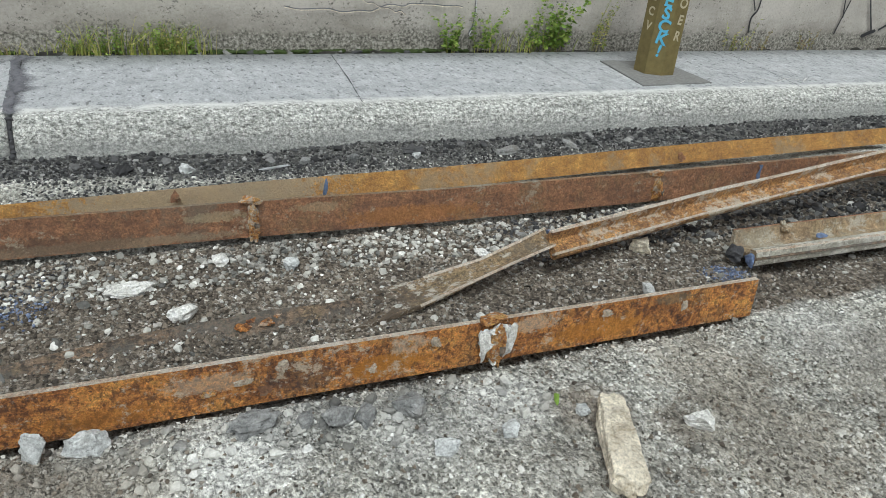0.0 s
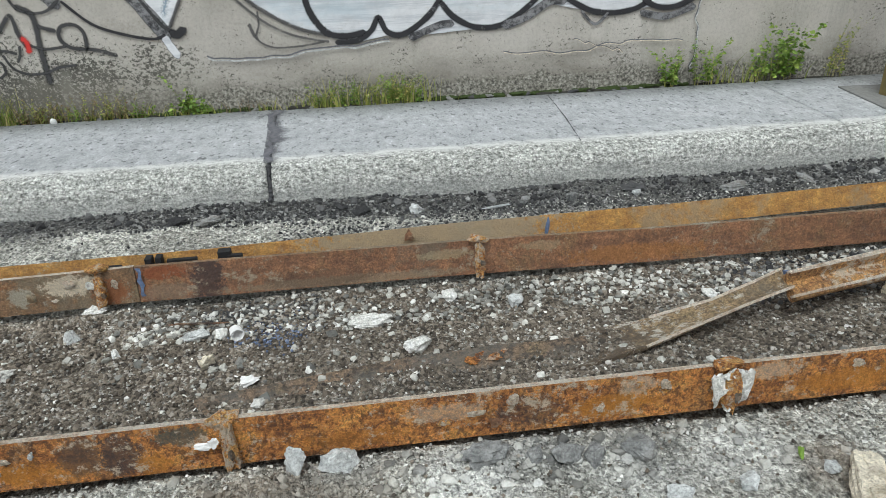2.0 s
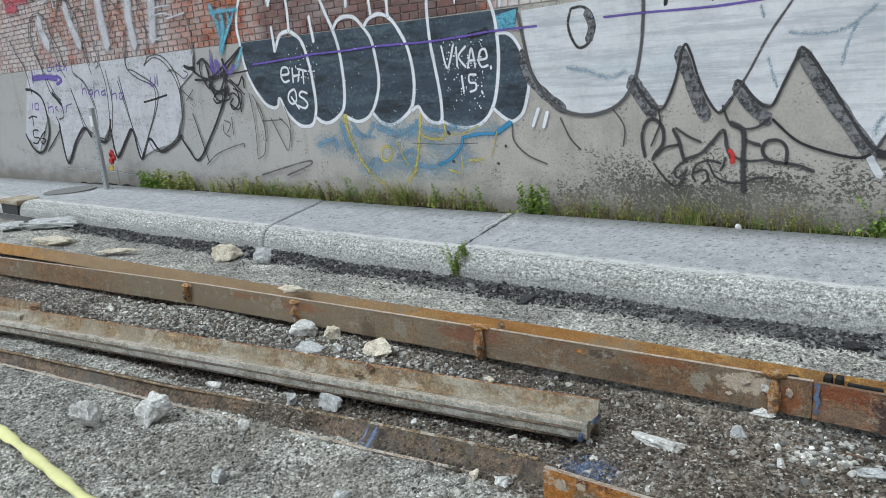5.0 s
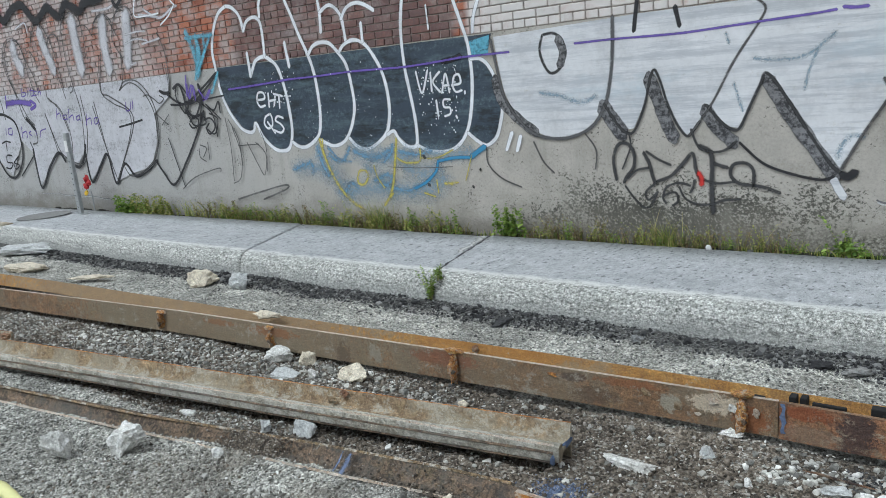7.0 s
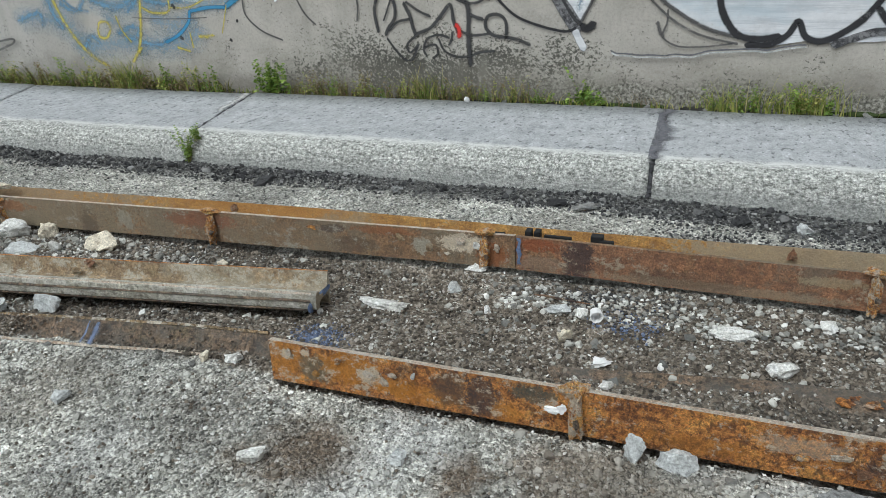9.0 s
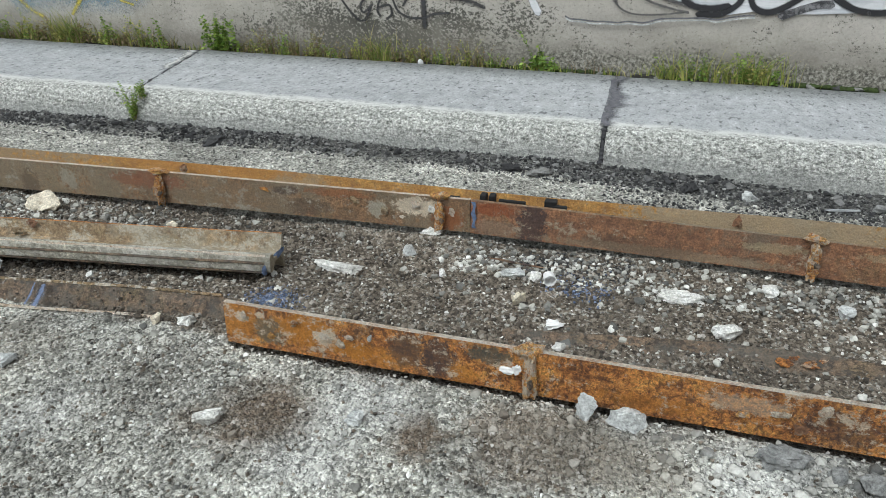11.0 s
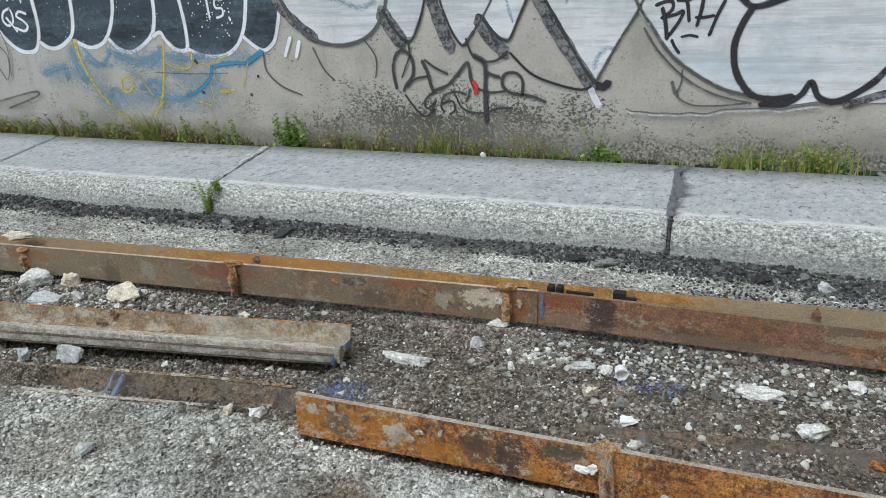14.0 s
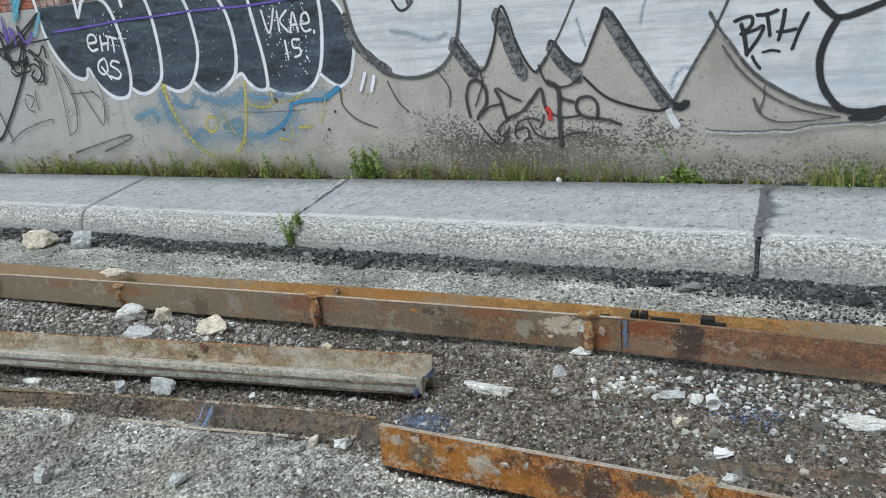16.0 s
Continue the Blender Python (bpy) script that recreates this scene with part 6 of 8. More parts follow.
stroke(faded_letters, G_GREY, 0.017, [(-6.28, 1.92), (-6.26, 1.76), (-6.28, 1.6)])
stroke(faded_letters, G_BLACK, 0.028, [(-7.47, 1.24), (-7.21, 1.27), (-6.93, 1.31)])
stroke(faded_letters, G_BLACK, 0.043, [(-11.12, 0.85), (-10.97, 0.65), (-10.76, 0.56), (-10.51, 0.65), (-10.27, 0.94), (-10.29, 1.36), (-10.56, 1.51), (-10.78, 1.54)])
stroke(faded_letters, G_BLACK, 0.025, [(-10.46, 0.59), (-10.02, 0.85), (-9.9, 0.95), (-9.96, 1.1)])
stroke(faded_letters, G_BLACK, 0.049, [(-9.92, 0.99), (-9.88, 0.42), (-9.51, 0.73), (-9.18, 0.93), (-9.02, 0.81)])
stroke(faded_letters, G_BLACK, 0.047, [(-8.84, 0.77), (-8.67, 0.73), (-8.5, 0.85), (-8.4, 1.03)])
stroke(faded_letters, G_BLACK, 0.041, [(-8.44, 0.93), (-8.4, 0.52), (-8.09, 0.76), (-7.88, 0.89), (-7.78, 0.51), (-7.5, 0.77), (-7.29, 0.61), (-7.01, 0.68), (-6.75, 0.81)])
stroke(faded_letters, G_BLACK, 0.034, [(-6.78, 0.8), (-6.65, 0.65), (-6.47, 0.51), (-6.14, 0.8), (-5.85, 1.12), (-5.67, 1.36)])
stroke(faded_letters, G_BLACK, 0.058, [(-9.93, 1.45), (-9.8, 1.34), (-9.72, 1.27)])
stroke(faded_letters, G_BLACK, 0.026, [(-10.89, 1.1), (-10.74, 1.13), (-10.6, 1.11)])
stroke(faded_letters, G_BLACK, 0.026, [(-10.75, 1.12), (-10.77, 0.99)])
stroke(faded_letters, G_BLACK, 0.026, [(-10.65, 0.91), (-10.81, 0.91), (-10.84, 0.81), (-10.67, 0.79), (-10.77, 0.71), (-10.92, 0.72)])
stroke(faded_letters, G_BLACK, 0.026, [(-10.44, 0.89), (-10.63, 0.79), (-10.6, 0.7), (-10.46, 0.76), (-10.6, 0.79)])
stroke(faded_letters, G_GREY, 0.027, [(-10.32, 2.28), (-10.15, 2.53), (-9.89, 2.58), (-9.71, 2.49), (-9.62, 2.28), (-9.46, 2.02), (-9.42, 1.82)])
stroke(faded_letters, G_GREY, 0.028, [(-10.32, 2.28), (-10.24, 2.04), (-10.1, 1.82), (-9.88, 1.47), (-9.71, 1.34)])
stroke(faded_letters, G_GREY, 0.026, [(-9.35, 2.49), (-9.24, 2.66), (-9.09, 2.7), (-8.92, 2.6), (-8.76, 2.28), (-8.68, 1.78)])
stroke(faded_letters, G_GREY, 0.03, [(-8.93, 2.38), (-8.8, 2.5), (-8.67, 2.51), (-8.59, 2.42), (-8.59, 2.29)])
stroke(faded_letters, G_GREY, 0.024, [(-8.54, 2.41), (-8.43, 2.62), (-8.2, 2.73), (-8.0, 2.65), (-7.94, 2.43), (-7.93, 2.13)])
stroke(faded_letters, G_GREY, 0.023, [(-7.73, 2.4), (-7.59, 2.58), (-7.41, 2.62), (-7.24, 2.51), (-7.28, 2.29), (-7.12, 2.07)])
stroke(faded_letters, G_GREY, 0.022, [(-7.23, 2.46), (-7.07, 2.63), (-6.84, 2.63), (-6.76, 2.5), (-6.76, 2.31)])
stroke(faded_letters, G_GREY, 0.024, [(-7.6, 2.18), (-7.75, 1.72), (-7.57, 1.63), (-7.16, 1.43), (-7.16, 1.22), (-7.49, 0.82), (-7.72, 0.57)])
stroke(faded_letters, G_GREY, 0.022, [(-6.33, 2.29), (-6.23, 2.02), (-6.26, 1.63), (-6.43, 1.63)])
stroke(faded_letters, G_GREY, 0.023, [(-7.31, 1.69), (-7.18, 1.79), (-6.92, 1.78), (-6.71, 1.62), (-6.6, 1.37), (-6.64, 1.06), (-6.83, 0.78), (-7.1, 0.65)])
stroke(faded_letters, G_GREY, 0.026, [(-9.34, 1.49), (-9.21, 1.16), (-9.06, 0.91), (-8.7, 0.78), (-8.46, 0.82), (-8.27, 1.25), (-8.29, 1.68)])
stroke(faded_letters, G_GREY, 0.025, [(-7.98, 1.58), (-7.92, 1.24), (-7.85, 0.89), (-7.74, 0.57)])
stroke(faded_letters, G_GREY, 0.021, [(-9.16, 1.7), (-8.9, 1.51), (-8.77, 1.23)])
stroke(faded_letters, G_GREY, 0.029, [(-10.97, 2.28), (-10.86, 2.08), (-10.67, 1.85), (-10.6, 1.46)])
stroke(faded_letters, G_FADE, 0.231, [(-9.9, 2.47), (-9.88, 2.3), (-9.77, 2.13)])
stroke(faded_letters, G_FADE, 0.2, [(-9.06, 2.58), (-8.99, 2.34), (-8.85, 2.06)])
stroke(faded_letters, G_FADE, 0.228, [(-8.16, 2.63), (-8.16, 2.34), (-8.13, 2.0)])
stroke(faded_letters, G_FADE, 0.2, [(-7.43, 2.55), (-7.49, 2.28), (-7.46, 1.95)])
stroke(faded_letters, G_FADE, 0.194, [(-6.9, 2.56), (-6.96, 2.26), (-7.02, 1.99)])
stroke(faded_letters, G_FADE, 0.026, [(-7.0, 2.33), (-6.75, 2.34), (-6.56, 2.33)])
stroke(faded_letters, G_FADE, 0.026, [(-7.0, 2.23), (-6.77, 2.26), (-6.54, 2.22)])
stroke(faded_letters, G_FADE, 0.027, [(-7.01, 2.09), (-6.98, 1.98), (-6.85, 1.99)])
stroke(faded_letters, G_FADE, 0.034, [(-6.52, 2.57), (-6.23, 2.44), (-5.98, 2.51), (-5.87, 2.53)])
stroke(faded_letters, G_FADE, 0.037, [(-7.63, 2.68), (-7.29, 2.67), (-7.15, 2.69)])
stroke(faded_letters, G_FADE, 0.037, [(-9.71, 2.69), (-9.42, 2.74), (-9.38, 2.61)])
stroke(faded_letters, G_FADE, 0.03, [(-6.66, 2.19), (-6.29, 2.22)])
stroke(faded_letters, G_FADE, 0.04, [(-6.63, 2.52), (-6.28, 2.46)])
stroke(faded_letters, G_PURPLE, 0.04, [(-10.44, 1.8), (-10.46, 1.71), (-10.48, 1.62)])
stroke(faded_letters, G_PURPLE, 0.095, [(-10.45, 1.69), (-10.06, 1.69), (-9.71, 1.65)])
stroke(faded_letters, G_PURPLE, 0.05, [(-9.69, 1.69), (-9.56, 1.62), (-9.73, 1.57)])
stroke(faded_letters, G_PURPLE, 0.019, [(-9.89, 1.87), (-9.93, 1.77), (-9.82, 1.77), (-9.8, 1.81), (-9.89, 1.82)])
stroke(faded_letters, G_PURPLE, 0.019, [(-9.7, 1.84), (-9.74, 1.76)])
stroke(faded_letters, G_PURPLE, 0.019, [(-9.69, 1.87), (-9.68, 1.86)])
stroke(faded_letters, G_PURPLE, 0.019, [(-9.6, 1.86), (-9.64, 1.76), (-9.57, 1.76)])
stroke(faded_letters, G_PURPLE, 0.019, [(-9.67, 1.84), (-9.54, 1.83)])
stroke(faded_letters, G_PURPLE, 0.019, [(-9.46, 1.81), (-9.54, 1.81), (-9.56, 1.76), (-9.48, 1.76)])
stroke(faded_letters, G_PURPLE, 0.019, [(-9.39, 1.85), (-9.43, 1.75)])
stroke(faded_letters, G_PURPLE, 0.019, [(-9.41, 1.79), (-9.35, 1.8), (-9.35, 1.74)])
stroke(faded_letters, G_PURPLE, 0.018, [(-8.99, 1.55), (-9.03, 1.4)])
stroke(faded_letters, G_PURPLE, 0.018, [(-9.01, 1.46), (-8.92, 1.48), (-8.91, 1.4)])
stroke(faded_letters, G_PURPLE, 0.018, [(-8.75, 1.45), (-8.84, 1.44), (-8.84, 1.39), (-8.75, 1.4), (-8.75, 1.46), (-8.74, 1.38)])
stroke(faded_letters, G_PURPLE, 0.018, [(-8.66, 1.52), (-8.71, 1.34)])
stroke(faded_letters, G_PURPLE, 0.018, [(-8.68, 1.41), (-8.58, 1.44), (-8.57, 1.36)])
stroke(faded_letters, G_PURPLE, 0.018, [(-8.4, 1.43), (-8.49, 1.41), (-8.49, 1.37), (-8.41, 1.38), (-8.4, 1.44), (-8.4, 1.36)])
stroke(faded_letters, G_PURPLE, 0.018, [(-8.22, 1.44), (-8.26, 1.29)])
stroke(faded_letters, G_PURPLE, 0.017, [(-8.23, 1.36), (-8.13, 1.38), (-8.13, 1.3)])
stroke(faded_letters, G_PURPLE, 0.017, [(-7.95, 1.38), (-8.04, 1.37), (-8.04, 1.3), (-7.96, 1.32), (-7.95, 1.39), (-7.94, 1.29)])
stroke(faded_letters, G_PURPLE, 0.016, [(-7.22, 1.54), (-7.24, 1.44), (-7.15, 1.45), (-7.12, 1.54)])
stroke(faded_letters, G_PURPLE, 0.016, [(-7.07, 1.55), (-7.09, 1.44)])
stroke(faded_letters, G_PURPLE, 0.02, [(-10.65, 1.32), (-10.68, 1.23)])
stroke(faded_letters, G_PURPLE, 0.02, [(-10.58, 1.31), (-10.46, 1.32), (-10.48, 1.23), (-10.59, 1.24), (-10.58, 1.3)])
stroke(faded_letters, G_PURPLE, 0.02, [(-10.13, 1.33), (-10.16, 1.18)])
stroke(faded_letters, G_PURPLE, 0.019, [(-10.13, 1.24), (-10.01, 1.26), (-10.01, 1.17)])
stroke(faded_letters, G_PURPLE, 0.019, [(-9.86, 1.26), (-9.93, 1.23), (-9.85, 1.19)])
stroke(faded_letters, G_PURPLE, 0.019, [(-9.71, 1.27), (-9.71, 1.19)])
stroke(faded_letters, G_PURPLE, 0.019, [(-9.6, 1.16), (-9.57, 1.25), (-9.4, 1.28)])
stroke(faded_letters, G_GREY, 0.02, [(-8.55, 1.8), (-8.47, 1.82), (-8.45, 1.76), (-8.53, 1.73)])
stroke(faded_letters, G_GREY, 0.017, [(-6.82, 1.59), (-6.72, 1.6), (-6.61, 1.55), (-6.5, 1.49), (-6.4, 1.54), (-6.48, 1.58)])
stroke(faded_letters, G_GREY, 0.017, [(-6.6, 1.37), (-6.5, 1.3), (-6.38, 1.23)])
stroke(faded_letters, G_GREY, 0.017, [(-6.52, 1.23), (-6.35, 1.35)])
stroke(faded_letters, G_GREY, 0.017, [(-5.86, 0.94), (-5.86, 0.84), (-5.76, 0.79)])
stroke(faded_letters, G_GREY, 0.017, [(-5.83, 0.98), (-5.72, 0.94), (-5.8, 0.84)])
stroke(faded_letters, G_GREY, 0.017, [(-5.68, 1.01), (-5.69, 0.81)])
stroke(faded_letters, G_GREY, 0.017, [(-6.3, 0.46), (-6.03, 0.6), (-5.56, 0.71), (-5.52, 0.67)])

dark_scribbles = empty("graffiti", (0, 0, 0), "dense black, purple and blue scribbled tags on the wall", "graffiti")
stroke(dark_scribbles, G_BLACK, 0.04, [(-6.45, 1.63), (-6.38, 1.6), (-6.27, 1.6)])
stroke(dark_scribbles, G_BLACK, 0.029, [(-6.31, 1.58), (-6.09, 1.47), (-5.82, 1.47), (-5.52, 1.63), (-5.37, 1.73)])
stroke(dark_scribbles, G_BLACK, 0.033, [(-6.18, 1.64), (-6.06, 1.68), (-6.0, 1.55), (-5.98, 1.39), (-5.86, 1.31), (-5.67, 1.34)])
stroke(dark_scribbles, G_BLACK, 0.023, [(-5.95, 1.25), (-5.87, 1.3), (-5.79, 1.27), (-5.82, 1.2), (-5.92, 1.18), (-5.97, 1.23)])
stroke(dark_scribbles, G_BLACK, 0.022, [(-5.68, 1.26), (-5.58, 1.28), (-5.51, 1.23), (-5.51, 1.16), (-5.61, 1.1), (-5.66, 1.16), (-5.6, 1.22)])
stroke(dark_scribbles, G_BLACK, 0.032, [(-5.7, 1.66), (-5.7, 1.47), (-5.81, 1.31)])
stroke(dark_scribbles, G_BLACK, 0.025, [(-5.61, 1.43), (-5.48, 1.36), (-5.38, 1.45), (-5.37, 1.33)])
stroke(dark_scribbles, G_BLACK, 0.033, [(-6.01, 1.39), (-5.94, 1.29)])
stroke(dark_scribbles, G_BLACK, 0.017, [(-6.43, 1.07), (-6.25, 0.49)])
stroke(dark_scribbles, G_PURPLE, 0.026, [(-5.92, 1.68), (-5.92, 1.53), (-5.82, 1.66), (-5.8, 1.5)])
stroke(dark_scribbles, G_PURPLE, 0.025, [(-5.67, 1.59), (-5.64, 1.48), (-5.5, 1.59)])
stroke(dark_scribbles, G_SKY, 0.084, [(-5.78, 2.24), (-5.69, 2.04), (-5.64, 1.81)])
stroke(dark_scribbles, G_SKY, 0.097, [(-5.61, 2.17), (-5.6, 2.0), (-5.68, 1.75)])
stroke(dark_scribbles, G_SKY, 0.064, [(-5.47, 2.17), (-5.48, 2.02)])
stroke(dark_scribbles, G_SKY, 0.058, [(-5.34, 2.17), (-5.57, 1.9), (-5.72, 1.72)])
stroke(dark_scribbles, G_SKY, 0.051, [(-5.31, 1.76), (-5.4, 1.64), (-5.47, 1.55)])
stroke(dark_scribbles, G_SKY, 0.057, [(-5.8, 2.17), (-5.32, 2.16)])
stroke(dark_scribbles, G_BLACK, 0.029, [(-6.27, 1.46), (-5.98, 1.46), (-5.67, 1.59), (-5.34, 1.76)])
stroke(dark_scribbles, G_BLACK, 0.024, [(-6.13, 1.65), (-6.04, 1.68), (-5.91, 1.51), (-6.01, 1.35), (-6.14, 1.52), (-6.13, 1.65)])
stroke(dark_scribbles, G_BLACK, 0.02, [(-5.96, 1.33), (-5.88, 1.21), (-5.66, 1.22), (-5.71, 1.32), (-5.89, 1.28)])
stroke(dark_scribbles, G_BLACK, 0.02, [(-5.57, 1.33), (-5.43, 1.26), (-5.52, 1.1), (-5.67, 1.17)])
stroke(dark_scribbles, G_BLACK, 0.023, [(-5.68, 1.66), (-5.67, 1.5), (-5.75, 1.27)])
stroke(dark_scribbles, G_BLACK, 0.02, [(-5.8, 1.5), (-5.52, 1.33), (-5.48, 1.07)])
stroke(dark_scribbles, G_BLACK, 0.016, [(-5.6, 1.43), (-5.38, 1.26)])
stroke(dark_scribbles, G_BLACK, 0.02, [(-5.98, 1.48), (-5.59, 1.49), (-5.27, 1.51)])
stroke(dark_scribbles, G_PURPLE, 0.026, [(-5.9, 1.67), (-5.89, 1.51), (-5.79, 1.65), (-5.78, 1.49)])
stroke(dark_scribbles, G_PURPLE, 0.026, [(-5.7, 1.6), (-5.59, 1.49), (-5.49, 1.58)])
stroke(dark_scribbles, G_PURPLE, 0.027, [(-5.9, 1.77), (-5.93, 1.54)])
stroke(dark_scribbles, G_GREY, 0.016, [(-5.3, 1.27), (-5.27, 0.93), (-5.3, 0.57)])
stroke(dark_scribbles, G_GREY, 0.016, [(-5.2, 1.16), (-5.11, 0.87), (-5.17, 0.61), (-5.31, 0.54)])
stroke(dark_scribbles, G_GREY, 0.016, [(-5.25, 1.25), (-5.12, 1.03), (-5.11, 0.74)])
stroke(dark_scribbles, G_GREY, 0.016, [(-4.98, 0.99), (-4.84, 0.74), (-4.76, 0.64), (-4.7, 0.86), (-4.84, 0.99)])
stroke(dark_scribbles, G_GREY, 0.016, [(-5.14, 0.96), (-4.79, 0.97)])
stroke(dark_scribbles, G_GREY, 0.015, [(-4.74, 1.11), (-4.68, 0.93), (-4.71, 0.68)])
stroke(dark_scribbles, G_GREY, 0.024, [(-5.27, 0.36), (-4.96, 0.43), (-4.47, 0.53), (-4.44, 0.49), (-4.83, 0.37)])

pink_spray = empty("graffiti", (0, 0, 0), "faded pink spray patch on red bricks", "graffiti")
stroke(pink_spray, G_PINK, 0.257, [(-10.76, 3.09), (-10.5, 3.02), (-10.11, 3.01)])
stroke(pink_spray, G_PINK, 0.258, [(-10.87, 2.9), (-10.48, 2.85), (-10.14, 2.86)])
stroke(pink_spray, G_PINK, 0.173, [(-10.85, 2.72), (-10.55, 2.72)])

black_drips = empty("graffiti", (0, 0, 0), "black dripping paint across red bricks", "graffiti")
stroke(black_drips, G_BLACK, 0.128, [(-10.31, 2.88), (-10.12, 2.89), (-9.97, 2.83), (-9.7, 2.95), (-9.41, 2.98), (-9.26, 2.87), (-9.12, 2.74), (-8.95, 2.76), (-8.72, 2.86), (-8.54, 2.75), (-8.41, 2.72), (-8.24, 2.84), (-8.06, 2.78), (-7.91, 2.72), (-7.77, 2.8), (-7.52, 2.8), (-7.36, 2.82)])
stroke(black_drips, G_BLACK, 0.055, [(-7.12, 2.75), (-7.06, 2.67), (-6.92, 2.75)])
stroke(black_drips, G_WHITE, 0.023, [(-6.65, 2.7), (-6.71, 2.52), (-6.46, 2.49), (-6.23, 2.49)])
stroke(black_drips, G_WHITE, 0.022, [(-5.9, 2.55), (-6.04, 2.44), (-6.22, 2.36)])
stroke(black_drips, G_WHITE, 0.022, [(-5.97, 2.6), (-5.9, 2.54)])

thin_tags = empty("graffiti", (0, 0, 0), "thin black tags and pale spray near the pole", "graffiti")
stroke(thin_tags, G_BLACK, 0.02, [(7.13, 0.57), (7.12, 0.47), (7.07, 0.4), (7.08, 0.28)])
stroke(thin_tags, G_BLACK, 0.015, [(7.04, 0.57), (7.09, 0.47)])
stroke(thin_tags, G_BLACK, 0.016, [(8.22, 0.6), (8.16, 0.38), (8.13, 0.27)])
stroke(thin_tags, G_BLACK, 0.016, [(8.14, 0.59), (8.18, 0.42)])
stroke(thin_tags, G_BLACK, 0.021, [(8.46, 0.6), (8.53, 0.46), (8.61, 0.31)])
stroke(thin_tags, G_BLACK, 0.038, [(8.51, 0.25), (8.59, 0.28), (8.66, 0.3)])
stroke(thin_tags, G_BLACK, 0.022, [(8.71, 0.31), (8.81, 0.36)])
dots(dark_letters, G_WHITE, -2.55, 1.0, -2.12, 1.6, 110, 5)
dots(dark_letters, G_WHITE, -4.6, 1.35, -4.1, 1.7, 45, 6)
dots(dark_letters, G_WHITE, -4.1, 0.98, -2.7, 1.7, 40, 7, (0.003, 0.006))

# ---------- rough bits of the wall ----------
for i, (pts, w) in enumerate((([(1.0, 0.5), (1.35, 0.48), (1.8, 0.52), (2.2, 0.55)], 0.02), ([(3.0, 0.43), (3.5, 0.42), (3.9, 0.47), (4.3, 0.46)], 0.012), ([(4.37, 0.25), (4.4, 0.45), (4.38, 0.62), (4.42, 0.8)], 0.018), ([(3.5, 0.5), (3.7, 0.44), (3.85, 0.4)], 0.01), ([(-9.9, 0.35), (-9.0, 0.33), (-8.0, 0.3)], 0.012))):
    crack = empty("wall_crack", (0, 0, 0), "dark crack and broken edge in the wall render", "crack", "wall cracks")
    rs = random.Random(i)
    fine = [(a + rs.uniform(-0.012, 0.012), b + rs.uniform(-0.012, 0.012)) for a, b in spline(pts, 5)]
    stroke(crack, M_FILLER, w * 0.45, fine)
    stroke(crack, M_ROCK_TAN if i % 2 else M_ROCK_GREY, w * 0.4, [(a + 0.005, b - w * 0.7) for a, b in fine])

# ---------- pole, sign post and small fixtures ----------


def prism(bm, cx, cy, z0, z1, r0, r1, n=8, turn=0.0):
    rings = []
    for k in range(9):
        f = k / 8
        z, r = z0 + (z1 - z0) * f, r0 + (r1 - r0) * f
        rings.append([bm.verts.new((cx + r * math.cos(turn + 2 * math.pi * i / n), cy + r * math.sin(turn + 2 * math.pi * i / n), z)) for i in range(n)])
    for a, b in zip(rings, rings[1:]):
        for i in range(n):
            bm.faces.new((a[i], a[(i + 1) % n], b[(i + 1) % n], b[i]))
    bm.faces.new(rings[0][::-1])
    bm.faces.new(rings[-1])


FACE = math.atan2(2.1 - 6.5, 1.9 - 5.52)
pole = empty("utility_pole", (5.52, 6.5, 0.165), "olive-brown painted octagonal pole covered in tags", "pole")
bm = bmesh.new()
prism(bm, 0, 0, -0.02, 5.5, 0.152, 0.12, 8, FACE + math.pi / 8)
part("shaft", bm, M_WOODPOLE, pole)


def pole_word(word, mat, size, side, z, step, lean=0.0):
    """Hand lettering down one face of the pole."""
    a = FACE + side * math.pi / 4
    n = Vector((math.cos(a), math.sin(a), 0))
    across = Vector((-n.y, n.x, 0))
    for i, ch in enumerate(word):
        cu = bpy.data.curves.new("letter", 'FONT')
        cu.body, cu.size, cu.align_x, cu.offset = ch, size, 'CENTER', size * 0.03
        tmp = bpy.data.objects.new("letter", cu)
        me = bpy.data.meshes.new_from_object(tmp)
        bpy.data.objects.remove(tmp)
        me.materials.append(mat)
        ob = new("letter", me)
        ob.parent = pole
        p = n * (0.1445 - 0.0055 * (z - i * step) / 1.0 + 0.001) + Vector((0, 0, z - i * step)) + across * lean * i
        m = Matrix((across, Vector((0, 0, 1)), n)).transposed().to_4x4()
        ob.matrix_local = Matrix.Translation(p) @ m @ Matrix.Rotation(radians(-10), 4, 'Z')


G_POLEBLUE = plain("bright_blue_spray", (0.1, 0.42, 0.62), 0.7, 0.15, 30)
G_POLEPALE = plain("pale_marker", (0.5, 0.45, 0.3), 0.8, 0.2, 30)
pole_word("RESCK!", G_POLEBLUE, 0.115, 0, 0.56, 0.085)
pole_word("UCCV", G_POLEPALE, 0.08, -1, 0.6, 0.1)
pole_word("HOER", G_POLEPALE, 0.09, 1, 0.58, 0.11)

